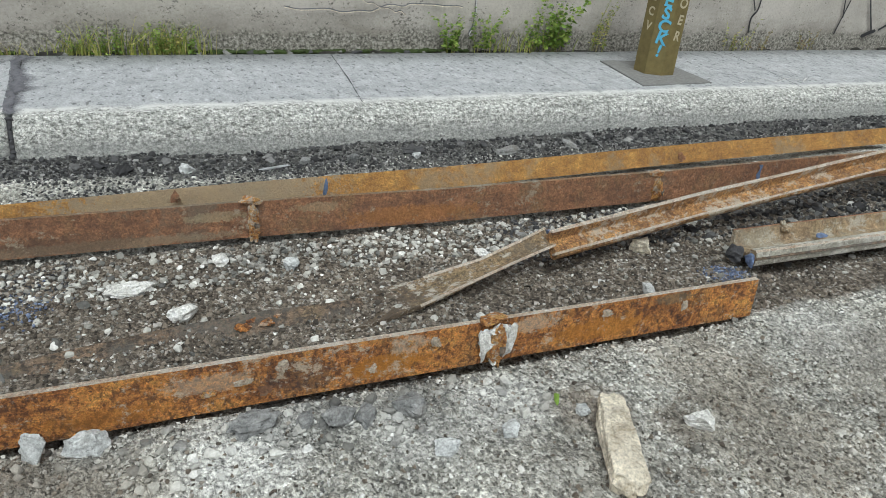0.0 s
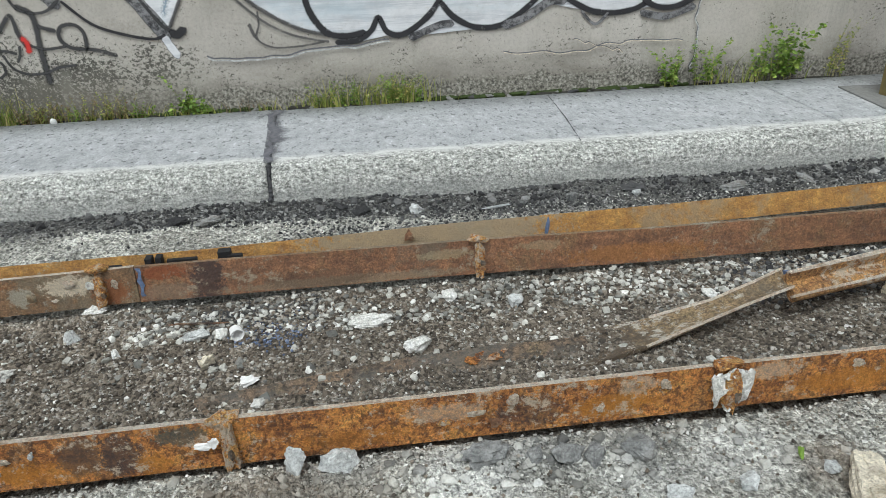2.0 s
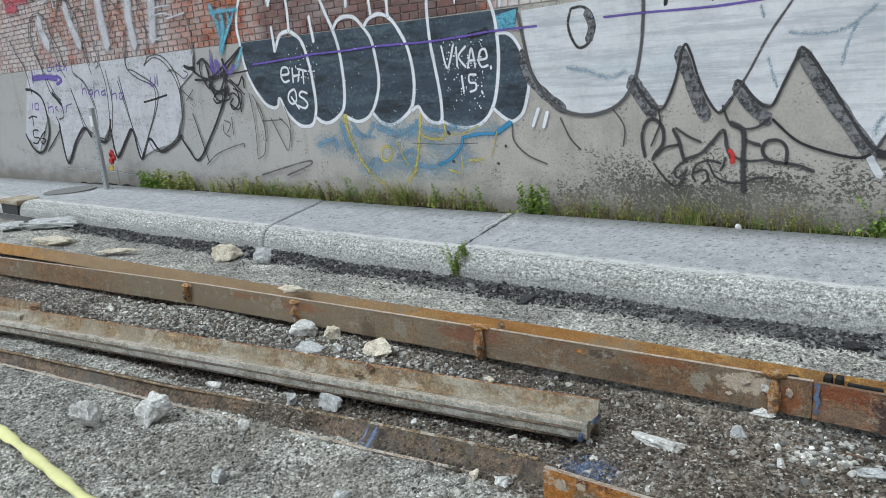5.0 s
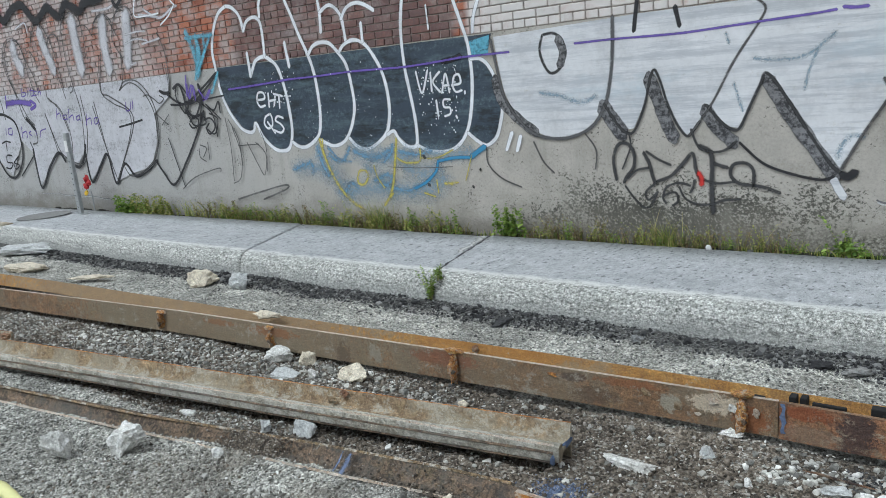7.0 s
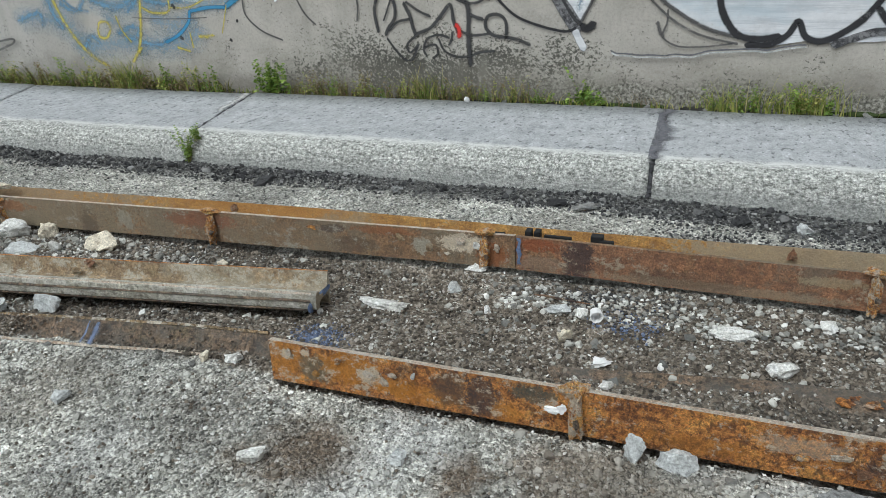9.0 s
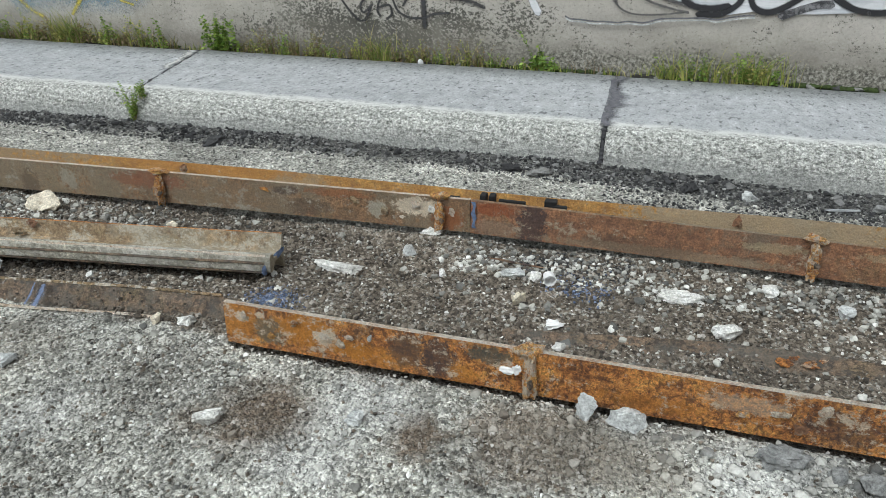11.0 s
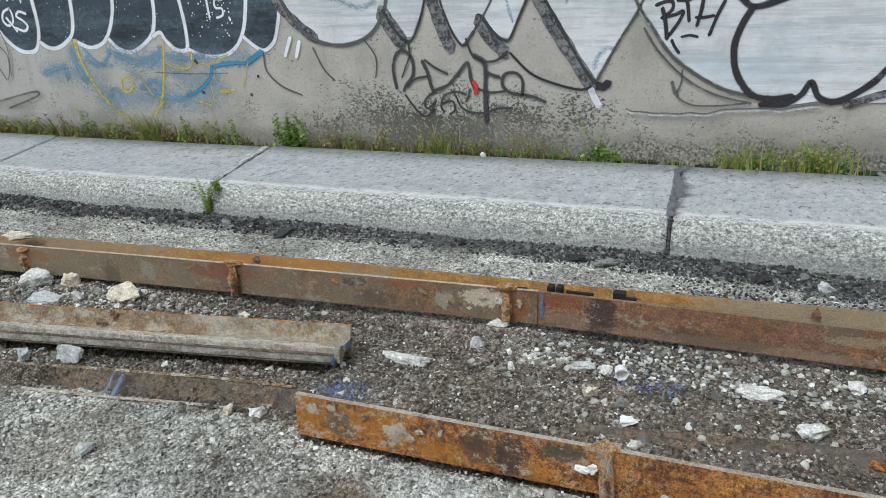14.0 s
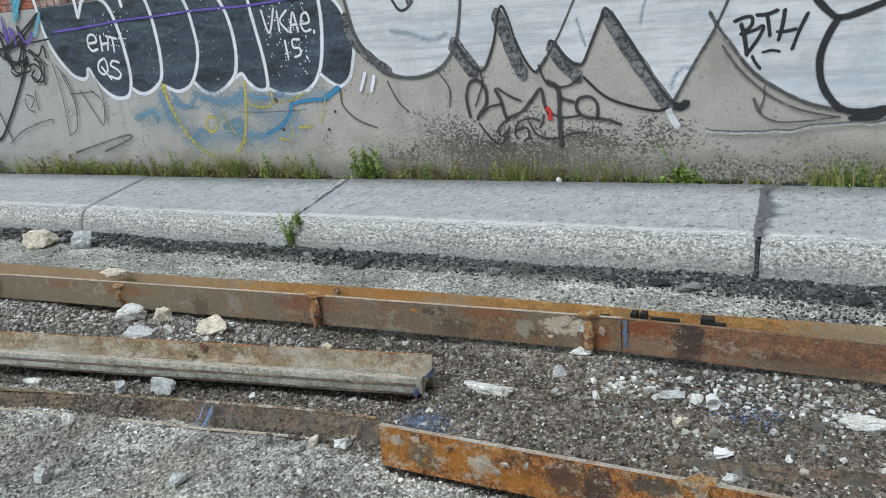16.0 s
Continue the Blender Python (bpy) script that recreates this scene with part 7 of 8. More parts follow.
post = empty("sign_post", (-8.13, 6.885, 0.145), "galvanised steel sign post stub with a white sticker", "post")
bm = bmesh.new()
box(bm, -0.04, -0.026, 0, 0.04, 0.026, 1.08, 0.008)
part("post_tube", bm, M_STEEL, post)
bm = bmesh.new()
box(bm, -0.09, -0.07, 0, 0.09, 0.07, 0.018, 0.004)
part("base_plate", bm, M_STEEL, post)
bm = bmesh.new()
box(bm, -0.034, -0.0315, 0.84, 0.034, -0.0265, 0.98)
part("sticker", bm, M_WHITEBIT, post, "white sticker")
# Thin dark plates on the tube, coloured like the shade in punched holes.
for k in range(9):
    bm = bmesh.new()
    box(bm, -0.009, -0.0285, 0.1 + k * 0.075, 0.009, -0.0265, 0.114 + k * 0.075)
    part("punched_hole", bm, M_TAR_AND_HOLE, post)

M_REDTOY = plain("red_plastic", (0.45, 0.02, 0.025), 0.5, 0.1)
M_YELLOWTOY = plain("yellow_plastic", (0.7, 0.45, 0.03), 0.5, 0.1)
flower = empty("plastic_flower", (-8.20, 7.1, 0.12), "red and yellow plastic flower on a stake", "ornament")
bm = bmesh.new()
prism(bm, 0.02, 0, 0, 0.3, 0.008, 0.006, 6)
part("stake", bm, M_STEEL, flower)
bm = bmesh.new()
for k in range(6):
    rough_lump(bm, (-0.03 + 0.045 * math.cos(k), -0.01, 0.42 + 0.07 * math.sin(k * 1.3)), (0.05, 0.03, 0.05), 0.4, 2, k)
part("petals", bm, M_REDTOY, flower, "red petals")
bm = bmesh.new()
rough_lump(bm, (-0.09, -0.01, 0.28), (0.05, 0.025, 0.045), 0.4, 2, 9)
part("leaf", bm, M_YELLOWTOY, flower, "yellow leaf")

basin = empty("catch_basin", (-8.6, 5.86, 0.0), "iron catch basin inlet in the kerb", "drain")
bm = bmesh.new()
box(bm, -0.34, -0.02, 0.12, 0.2, 0.28, 0.18, 0.01)
part("cover", bm, M_RUST_DUSTY, basin)
# A solid dark plate stands for the shade inside the inlet.
bm = bmesh.new()
box(bm, -0.3, -0.012, 0.0, 0.16, 0.0, 0.12)
part("mouth", bm, M_TAR_AND_HOLE, basin, "dark inlet mouth")
bm = bmesh.new()
g = bmesh.ops.create_circle(bm, cap_ends=True, segments=28, radius=0.33)
bmesh.ops.translate(bm, verts=g["verts"], vec=(-8.6, 6.62, 0.166))
ext = bmesh.ops.extrude_face_region(bm, geom=list(bm.faces))
bmesh.ops.translate(bm, verts=[v for v in ext["geom"] if isinstance(v, bmesh.types.BMVert)], vec=(0, 0, 0.006))
bmesh.ops.recalc_face_normals(bm, faces=bm.faces)
tagged(part("manhole_cover", bm, M_PATCH), "round iron cover set in the sidewalk", "cover")

M_TAPE = plain("yellow_barrier_tape", (0.78, 0.76, 0.36), 0.4, 0.12, 12)
bm = bmesh.new()
tape = lerp_path([(-3.0, 3.13, 0.034), (-1.94, 3.057, 0.034), (-1.6, 3.034, 0.034), (-1.17, 3.0, 0.034), (-0.85, 2.972, 0.034), (-0.2, 2.92, 0.03)], 0.04)
rings = []
for i, p in enumerate(tape):
    w, h = 0.024 * (1 + 0.18 * math.sin(i * 0.9) + 0.1 * math.sin(i * 2.3)), 0.016 * (1 + 0.25 * math.sin(i * 0.7 + 1))
    rings.append([bm.verts.new(p + Vector((0, w * math.cos(q), h * math.sin(q) + 0.004 * math.sin(i * 0.5 + q)))) for q in [2 * math.pi * k / 10 for k in range(10)]])
for a, b in zip(rings, rings[1:]):
    for i in range(10):
        bm.faces.new((a[i], a[(i + 1) % 10], b[(i + 1) % 10], b[i]))
bm.faces.new(rings[0][::-1])
bm.faces.new(rings[-1])
bmesh.ops.recalc_face_normals(bm, faces=bm.faces)
tagged(part("barrier_tape", bm, M_TAPE, smooth=True), "rolled pale yellow plastic barrier tape on gravel", "tape")

# ---------- single stones and debris ----------


def stone(x, y, size, mat, label, turn=0.0, sink=0.25, name="rock", jag=0.3, boxy=0.3, lift=0.0, group="loose rubble", lean=0.0):
    bm = bmesh.new()
    size = tuple(1.15 * v for v in size)
    if jag > 0.1:
        hull_stone(bm, (0, 0, 0), size, x * 7.3 + y * 3.1, 15 + int(boxy * 10), 4 if max(size) > 0.08 else 3 if max(size) > 0.04 else 2, 0.05 + jag * 0.2)
    else:
        rough_lump(bm, (0, 0, 0), size, jag, 3, 1.0)
    ob = part(name, bm, mat)
    ob.matrix_world = Matrix.Translation((x, y, ground_z(x, y) + size[2] * (1 - sink) * 0.8 + lift)) @ Matrix.Rotation(turn, 4, 'Z') @ Matrix.Rotation(lean, 4, 'Y')
    return tagged(ob, label, "rock", group)


PALE, GREY, TAN = M_ROCK_PALE, M_ROCK_GREY, M_ROCK_TAN
bm = bmesh.new()
bmesh.ops.create_cube(bm, size=2)
bmesh.ops.subdivide_edges(bm, edges=list(bm.edges), cuts=14, use_grid_fill=True)
for v in bm.verts:
    p = v.co.lerp(v.co.normalized() * 1.25, 0.42)
    f = 1.0 - 0.12 * p.x + 0.22 * noise.noise(p * 1.1) + 0.16 * noise.noise(p * 2.6 + Vector((4, 0, 0))) + 0.09 * noise.noise(p * 6)
    v.co = Vector((p.x * 0.178 + 0.02 * noise.noise(p * 2.2 + Vector((0, 7, 0))), p.y * 0.042 * f, p.z * 0.034 * f))
block = part("stone_block", bm, M_ROCK_TAN)
block.matrix_world = Matrix.Translation((3.06, 3.335, 0.04)) @ Matrix.Rotation(math.atan2(0.307, 0.146), 4, 'Z')
tagged(block, "long tan block of broken stone on gravel", "rock", "loose rubble")
stone(1.86, 4.53, (0.1, 0.036, 0.025), PALE, "flat pale concrete shard in dirt", 0.12)
stone(2.03, 4.31, (0.05, 0.03, 0.03), PALE, "pale loose rubble stone on dirt", 0.3)
stone(-1.61, 4.57, (0.085, 0.055, 0.05), PALE, "large pale rubble stone beside a rail", 0.3, boxy=0.6)
stone(-1.4, 4.6, (0.05, 0.04, 0.042), TAN, "tan angular stone beside a rail", 0.5, boxy=0.7)
stone(-1.39, 4.42, (0.085, 0.05, 0.03), GREY, "flat grey stone by a rail", 0.35, boxy=0.6)
stone(-1.0, 4.54, (0.09, 0.06, 0.045), TAN, "pinkish tan stone beside a rail", 0.1)
stone(-1.22, 4.47, (0.03, 0.03, 0.03), PALE, "small pale stone on gravel")
stone(-1.6, 3.3, (0.062, 0.055, 0.082), PALE, "pale rubble stone on gravel", 1.0, 0.12)
stone(-1.36, 3.5, (0.075, 0.065, 0.068), PALE, "rounded pale stone on gravel", 0.2, 0.15)
stone(-0.985, 3.93, (0.045, 0.035, 0.035), GREY, "small grey stone on dirt", 0.2)
stone(-0.79, 3.99, (0.06, 0.045, 0.045), GREY, "grey stone by the sunken rail", 0.2)
stone(-0.82, 2.9, (0.05, 0.04, 0.03), PALE, "pale flat stone beside the yellow tape", 0.3)
stone(-0.96, 3.66, (0.028, 0.024, 0.026), PALE, "small pale stone under the sunken rail edge", 0.5)
stone(-1.48, 3.88, (0.045, 0.03, 0.02), PALE, "small flat pale stone")
stone(-3.6, 5.5, (0.13, 0.08, 0.075), TAN, "large broken tan kerb stone", 0.7, boxy=0.7)
stone(-3.2, 5.55, (0.1, 0.08, 0.07), GREY, "large grey-tan stone at the kerb", 0.2, boxy=0.5)
stone(0.57, 4.4, (0.11, 0.032, 0.02), PALE, "flat pale shard in dirt", -0.15)
stone(1.24, 4.535, (0.06, 0.025, 0.02), GREY, "flat grey stone in dirt", 0.1)
stone(1.63, 3.745, (0.03, 0.026, 0.05), GREY, "upright grey stone against a rail", 0.2)
stone(1.745, 3.755, (0.055, 0.03, 0.036), GREY, "blue-grey stone against a rail", 0.1)
stone(2.15, 3.715, (0.068, 0.042, 0.026), M_ROCK_DARK, "dark flat grey stone by a rail", 0.2, jag=0.7)
for i, (x, y, s) in enumerate(((2.61, 3.475, 0.032), (2.815, 3.494, 0.03), (3.362, 3.353, 0.042), (2.38, 3.67, 0.04), (2.45, 3.66, 0.036), (2.58, 3.67, 0.045), (2.29, 3.685, 0.03), (3.865, 4.34, 0.05), (2.195, 4.66, 0.035), (2.437, 4.58, 0.032), (0.237, 3.86, 0.034), (0.13, 3.83, 0.024), (3.335, 5.58, 0.035), (2.99, 5.6, 0.05), (2.18, 5.6, 0.05), (2.75, 5.62, 0.045), (0.98, 4.47, 0.02), (0.79, 4.62, 0.03), (1.5, 4.1, 0.024), (3.05, 3.5, 0.022), (3.55, 3.95, 0.022), (3.7, 4.05, 0.03), (3.2, 4.5, 0.028), (-0.3, 4.55, 0.028), (-0.2, 3.5, 0.03), (-0.7, 3.35, 0.034), (0.6, 3.42, 0.035), (1.0, 3.55, 0.03))):
    s *= 0.7 if y > 5.5 else 1.0
    stone(x, y, (s * 1.15, s * 0.85, s * 0.75), (GREY, M_ROCK_DARK)[i % 2] if y > 5.5 else (PALE, GREY, PALE, TAN)[i % 4] if y > 3.75 else M_ROCK_DARK if 3.6 < y < 3.72 else (GREY, GREY, PALE)[i % 3], "grey broken stone at the kerb" if y > 5.5 else ("pale loose rubble stone", "grey loose rubble stone", "pale loose rubble stone", "tan loose rubble stone")[i % 4] if y > 3.75 else "dark grey loose stone beside a rail" if 3.6 < y < 3.72 else ("grey loose stone on gravel", "grey loose stone on gravel", "pale loose stone on gravel")[i % 3], i * 1.1)
stone(0.83, 4.785, (0.05, 0.025, 0.016), PALE, "pale broken chunk under a rail", 0.1)
stone(4.95, 4.87, (0.07, 0.04, 0.03), PALE, "white stone lying on a rail", 0.1, lift=0.12)
stone(0.01, 7.125, (0.02, 0.02, 0.02), M_WHITEBIT, "small white ball by the wall", 0, 0, "ball", 0.05, 0.0, lift=0.15)
stone(1.466, 4.21, (0.035, 0.025, 0.016), M_WHITEBIT, "crumpled white paper scrap", 0.4, name="paper_scrap", jag=0.9)
bm = bmesh.new()
rings = []
for r, u in ((0.02, 0.0), (0.022, 0.02), (0.024, 0.045), (0.021, 0.045), (0.019, 0.02), (0.017, 0.003)):
    rings.append([bm.verts.new((r * math.cos(a) * (1 + 0.12 * math.sin(3 * a)), -u, r * math.sin(a))) for a in [2 * math.pi * i / 18 for i in range(18)]])
for a, b in zip(rings, rings[1:]):
    for i in range(18):
        bm.faces.new((a[i], a[(i + 1) % 18], b[(i + 1) % 18], b[i]))
bm.faces.new(rings[0][::-1])
bm.faces.new(rings[-1])
bmesh.ops.recalc_face_normals(bm, faces=bm.faces)
cup = part("cup", bm, M_WHITEBIT)
cup.matrix_world = Matrix.Translation((1.39, 4.52, 0.018)) @ Matrix.Rotation(0.3, 4, 'Z')
tagged(cup, "crushed white paper cup lying in dirt", "cup")
stone(1.34, 4.525, (0.026, 0.022, 0.024), PALE, "pale stone beside the paper cup", 0.4)
stone(1.315, 4.335, (0.028, 0.016, 0.028), TAN, "crumpled tan paper scrap in dirt", 0.7, name="paper_scrap", jag=0.9)
stone(-6.94, 5.6, (0.3, 0.16, 0.07), GREY, "broken concrete slab leaning at the kerb", 0.5, boxy=0.9)
stone(-7.4, 5.35, (0.2, 0.14, 0.06), GREY, "broken grey concrete slab piece", 0.2, boxy=0.8)
stone(-6.0, 5.15, (0.22, 0.09, 0.045), TAN, "tan broken slab beside a rail", 0.4, boxy=0.9)
stone(-4.74, 5.2, (0.26, 0.06, 0.014), TAN, "pale splintered wooden board at the kerb", 0.55, name="board", boxy=0.9, lift=0.03)
stone(-1.95, 4.8, (0.1, 0.035, 0.02), TAN, "splintered wood on a rail", 0.2, name="wood_splinter", boxy=0.8, lift=0.14)
stone(3.0, 3.555, (0.03, 0.011, 0.004), M_LEAF, "small green leaf on gravel", 1.2, name="fallen_leaf", lift=0.012)
stone(1.23, 4.63, (0.12, 0.005, 0.005), M_RUST_BROWN, "thin rusty rod in gravel", -0.1, name="rusty_rod", lift=0.01, boxy=0.2)
stone(2.55, 5.56, (0.12, 0.006, 0.006), M_STEEL, "thin metal rod at the kerb", 0.25, name="metal_rod", lift=0.01, boxy=0.2)
for i, (x, y) in enumerate(((1.0, 5.62), (1.15, 5.6), (-0.75, 5.6), (0.1, 5.62), (3.35, 5.66), (3.9, 5.6), (1.9, 5.62), (4.3, 5.62))):
    stone(x, y, (0.05 + 0.02 * (i % 3), 0.034, 0.02), M_ROCK_DARK if i % 2 else M_ASPHALT, "black broken asphalt lump at the kerb", i * 0.7, name="asphalt_lump", jag=0.8, boxy=0.6, group="asphalt lumps")

# ---------- loose gravel, crumbs and asphalt rubble ----------


def base_stones(sub, count, seed, flat=0.75):
    out = []
    for k in range(count):
        bm = bmesh.new()
        hull_stone(bm, (0, 0, 0), (1, 0.7 + 0.3 * ((k * 0.37) % 1), flat * (0.7 + 0.4 * ((k * 0.61) % 1))), seed + k * 3.7, 11 if sub == 1 else 20)
        bmesh.ops.triangulate(bm, faces=list(bm.faces))
        bm.verts.index_update()
        bm.verts.ensure_lookup_table()
        out.append((np.array([v.co for v in bm.verts]), np.array([[v.index for v in f.verts] for f in bm.faces])))
        bm.free()
    return out


def scatter(name, mat, shapes, spots, label, category, seed):
    """Many loose pieces in one mesh; spots are rows of x, y, size and how far it is lifted."""
    rs = np.random.RandomState(seed)
    vs, fs, base = [], [], 0
    for x, y, s, up in spots:
        v, f = shapes[rs.randint(len(shapes))]
        a, b = rs.uniform(0, 6.28), rs.uniform(-0.5, 0.5)
        ca, sa, cb, sb = math.cos(a), math.sin(a), math.cos(b), math.sin(b)
        m = np.array([[ca, -sa, 0], [sa, ca, 0], [0, 0, 1]]) @ np.array([[1, 0, 0], [0, cb, -sb], [0, sb, cb]])
        vs.append((v * s) @ m.T + (x, y, ground_z(x, y) + s * up))
        fs.append(f + base)
        base += len(v)
    vs, fs = np.concatenate(vs), np.concatenate(fs)
    me = bpy.data.meshes.new(name)
    me.vertices.add(len(vs))
    me.vertices.foreach_set("co", vs.astype(np.float32).ravel())
    me.loops.add(len(fs) * 3)
    me.loops.foreach_set("vertex_index", fs.astype(np.int32).ravel())
    me.polygons.add(len(fs))
    me.polygons.foreach_set("loop_start", np.arange(0, len(fs) * 3, 3, dtype=np.int32))
    me.update(calc_edges=True)
    me.shade_flat()
    me.materials.append(mat)
    tagged(new(name, me), label, category, kind="stuff")


rg = np.random.RandomState(11)
TINY, SMALL = base_stones(1, 16, 1.0, 0.9), base_stones(2, 16, 50.0, 0.75)


def clumped(x, y, scale, seed):
    return 0.5 + 0.5 * noise.noise(Vector((x * scale, y * scale, seed)))


def spots(n, x0, x1, y0, y1, lo, hi, power, patch=0.0, seed=1.0, lift=0.35):
    out = []
    while len(out) < n:
        x, y = rg.uniform(x0, x1), rg.uniform(y0, y1)
        if trench(x, y) > 0.9:
            continue
        if patch and clumped(x, y, 2.2, seed) < rg.uniform(0, patch) + (1 - patch) * 0.25:
            continue
        out.append((x, y, lo + (hi - lo) * rg.uniform(0, 1) ** power, lift))
    return out


scatter("gravel", M_GRAVEL, TINY, spots(52000, -3.2, 4.9, 2.75, 3.82, 0.0025, 0.0095, 2.0, 0.5, 1, 0.2) + spots(9000, -4.5, 5.5, 4.0, 4.8, 0.0025, 0.009, 1.8, 1.0, 3, 0.25)
        + spots(18000, -6, 6, 4.95, 5.6, 0.0025, 0.008, 1.6, 0.3, 4, 0.2) + spots(4000, -8, -3, 3.0, 5.2, 0.004, 0.012, 1.6) + spots(6500, -4.5, -0.4, 4.12, 4.72, 0.003, 0.011, 1.6, 0.7, 21, 0.3) + spots(5000, -3.2, -0.75, 3.6, 4.02, 0.003, 0.011, 1.6, 0.6, 22, 0.3), "fine grey gravel and stone dust", "gravel", 1)
scatter("gravel", M_GRAVEL, SMALL, spots(1500, -3.2, 5.5, 2.75, 3.8, 0.007, 0.019, 2.6, 0.9, 5, 0.2) + spots(170, 1.3, 3.0, 3.55, 3.76, 0.008, 0.024, 1.9, 0.0, 1.0, 0.25) + spots(1200, -4.5, 5.5, 3.95, 4.8, 0.006, 0.024, 2.8, 1.0, 6, 0.2)
        + spots(1800, 1.0, 4.4, 4.5, 4.76, 0.005, 0.018, 1.7, 0.8, 8) + spots(1100, -3.5, -0.3, 4.2, 4.66, 0.006, 0.022, 1.8) + spots(500, -6, 6, 4.95, 5.6, 0.006, 0.015, 2.2), "loose angular grey and white gravel", "gravel", 2)
scatter("soil_crumbs", M_SOILBITS, TINY, spots(30000, -4.0, 4.6, 3.84, 4.75, 0.0025, 0.014, 2.4, 0.5, 9, 0.25) + spots(3500, -1.5, 4, 3.0, 3.75, 0.003, 0.01, 2.0, 0.95, 12, 0.2), "dark crumbs of damp soil", "soil", 3)
scatter("soil_crumbs", M_SOILBITS, TINY, [(x, 3.815 + 0.158 * (x + 0.56) + d, r, (0.03 + 0.85 * d) / r) for x, d, r in zip(np.concatenate([rg.uniform(-1.4, 0.3, 200), rg.normal(-0.86, 0.08, 1200)]), rg.uniform(-0.035, 0.035, 1400), rg.uniform(0.003, 0.008, 1400))], "brown dirt lying on the sunken rail", "soil", 6)
scatter("slag_crumbs", M_SLAG, TINY, [(0.42 + rg.normal(0, 0.05), 4.1 + rg.normal(0, 0.045), rg.uniform(0.002, 0.006), 0.5) for _ in range(1100)] + [(4.13 + rg.normal(0, 0.05), 4.1 + rg.normal(0, 0.03), rg.uniform(0.002, 0.007), 0.5) for _ in range(500)] + [(1.52 + rg.normal(0, 0.07), 4.5 + rg.normal(0, 0.05), rg.uniform(0.002, 0.008), 0.4) for _ in range(300)], "blue burnt crumbs by a cut rail end", "slag", 8)
scatter("asphalt_rubble", M_ASPHALT, TINY, spots(16000, -7.5, 7.5, 5.56, 5.87, 0.003, 0.014, 1.9, 0.7, 15, 0.4) + spots(5000, 1.5, 6.5, 5.28, 5.6, 0.003, 0.012, 1.8, 0.8, 18, 0.4) + spots(1500, -7.5, 7.5, 5.3, 5.6, 0.003, 0.01, 2.0, 0.9, 16)
        + spots(2800, 3.3, 6.5, 4.38, 4.75, 0.004, 0.016, 1.8) + spots(900, 1.25, 1.7, 4.58, 4.76, 0.003, 0.01, 2.0), "black crumbled asphalt along the kerb", "rubble", 4)
scatter("asphalt_rubble", M_ASPHALT, SMALL, spots(700, -7.5, 7.5, 5.62, 5.85, 0.01, 0.034, 2.4, 0.95, 17, 0.25) + spots(160, 3.4, 6.5, 4.38, 4.75, 0.012, 0.034, 1.8), "black broken asphalt lumps along the kerb", "rubble", 5)

# ---------- weeds ----------


def blade(bm, p, h, lean, w, bend):
    a = random.uniform(0, 6.28)
    side = Vector((math.cos(a), math.sin(a), 0)) * w
    rows = []
    for k in range(4):
        f = k / 3
        c = p + Vector((lean[0] * f * f, lean[1] * f * f, h * f * (1 - bend * f)))
        s = side * (1 - f * 0.9)
        rows.append((bm.verts.new(c - s), bm.verts.new(c + s)))
    for (a0, b0), (a1, b1) in zip(rows, rows[1:]):
        bm.faces.new((a0, b0, b1, a1))


def leaf(bm, p, d, size):
    n = d.cross(Vector((random.uniform(-1, 1), random.uniform(-1, 1), random.uniform(0.2, 1)))).normalized() * size * 0.34
    q = Vector((0, 0, -size * 0.25))
    bm.faces.new([bm.verts.new(v) for v in (p, p + d * size * 0.45 + n, p + d * size + q, p + d * size * 0.45 - n)])


def grass_tuft(x, y, z, h, n, spread_x, label, mat=None):
    th = empty("grass_tuft", (x, y, z), label, "weed", "weeds along the wall")
    bm = bmesh.new()
    for _ in range(n):
        b = Vector((random.gauss(0, spread_x), random.uniform(-0.025, 0.02), 0))
        hh = 1.65 * h * random.uniform(0.4, 1.1)
        blade(bm, b, hh, (random.gauss(0, hh * 0.35), random.uniform(-0.5, 0.1) * hh), random.uniform(0.0025, 0.0055), random.uniform(0.05, 0.4))
    tagged(part("foliage", bm, mat or M_GRASS, th), kind="stuff")
    return th


def leafy_weed(x, y, z, h, n, spread_x, label, mat=None, size=0.03):
    th = empty("leafy_weed", (x, y, z), label, "weed", "weeds along the wall")
    stems, leaves = bmesh.new(), bmesh.new()
    for _ in range(n):
        b = Vector((random.gauss(0, spread_x), random.uniform(-0.03, 0.02), 0))
        hh = 1.35 * h * random.uniform(0.45, 1.05)
        ln = (random.gauss(0, hh * 0.25), random.uniform(-0.35, 0.05) * hh)
        blade(stems, b, hh, ln, 0.0026, 0.05)
        for k in range(int(8 + hh * 110)):
            f = random.uniform(0.12, 1.0)
            c = b + Vector((ln[0] * f * f, ln[1] * f * f, hh * f))
            a = random.uniform(0, 6.28)
            leaf(leaves, c, Vector((math.cos(a), math.sin(a), random.uniform(-0.1, 0.7))).normalized(), 1.35 * size * random.uniform(0.5, 1.15) * (1.15 - 0.5 * f))
    tagged(part("stalk", stems, M_GRASS, th), kind="stuff")
    tagged(part("foliage", leaves, mat or M_LEAF, th), kind="stuff")
    return th


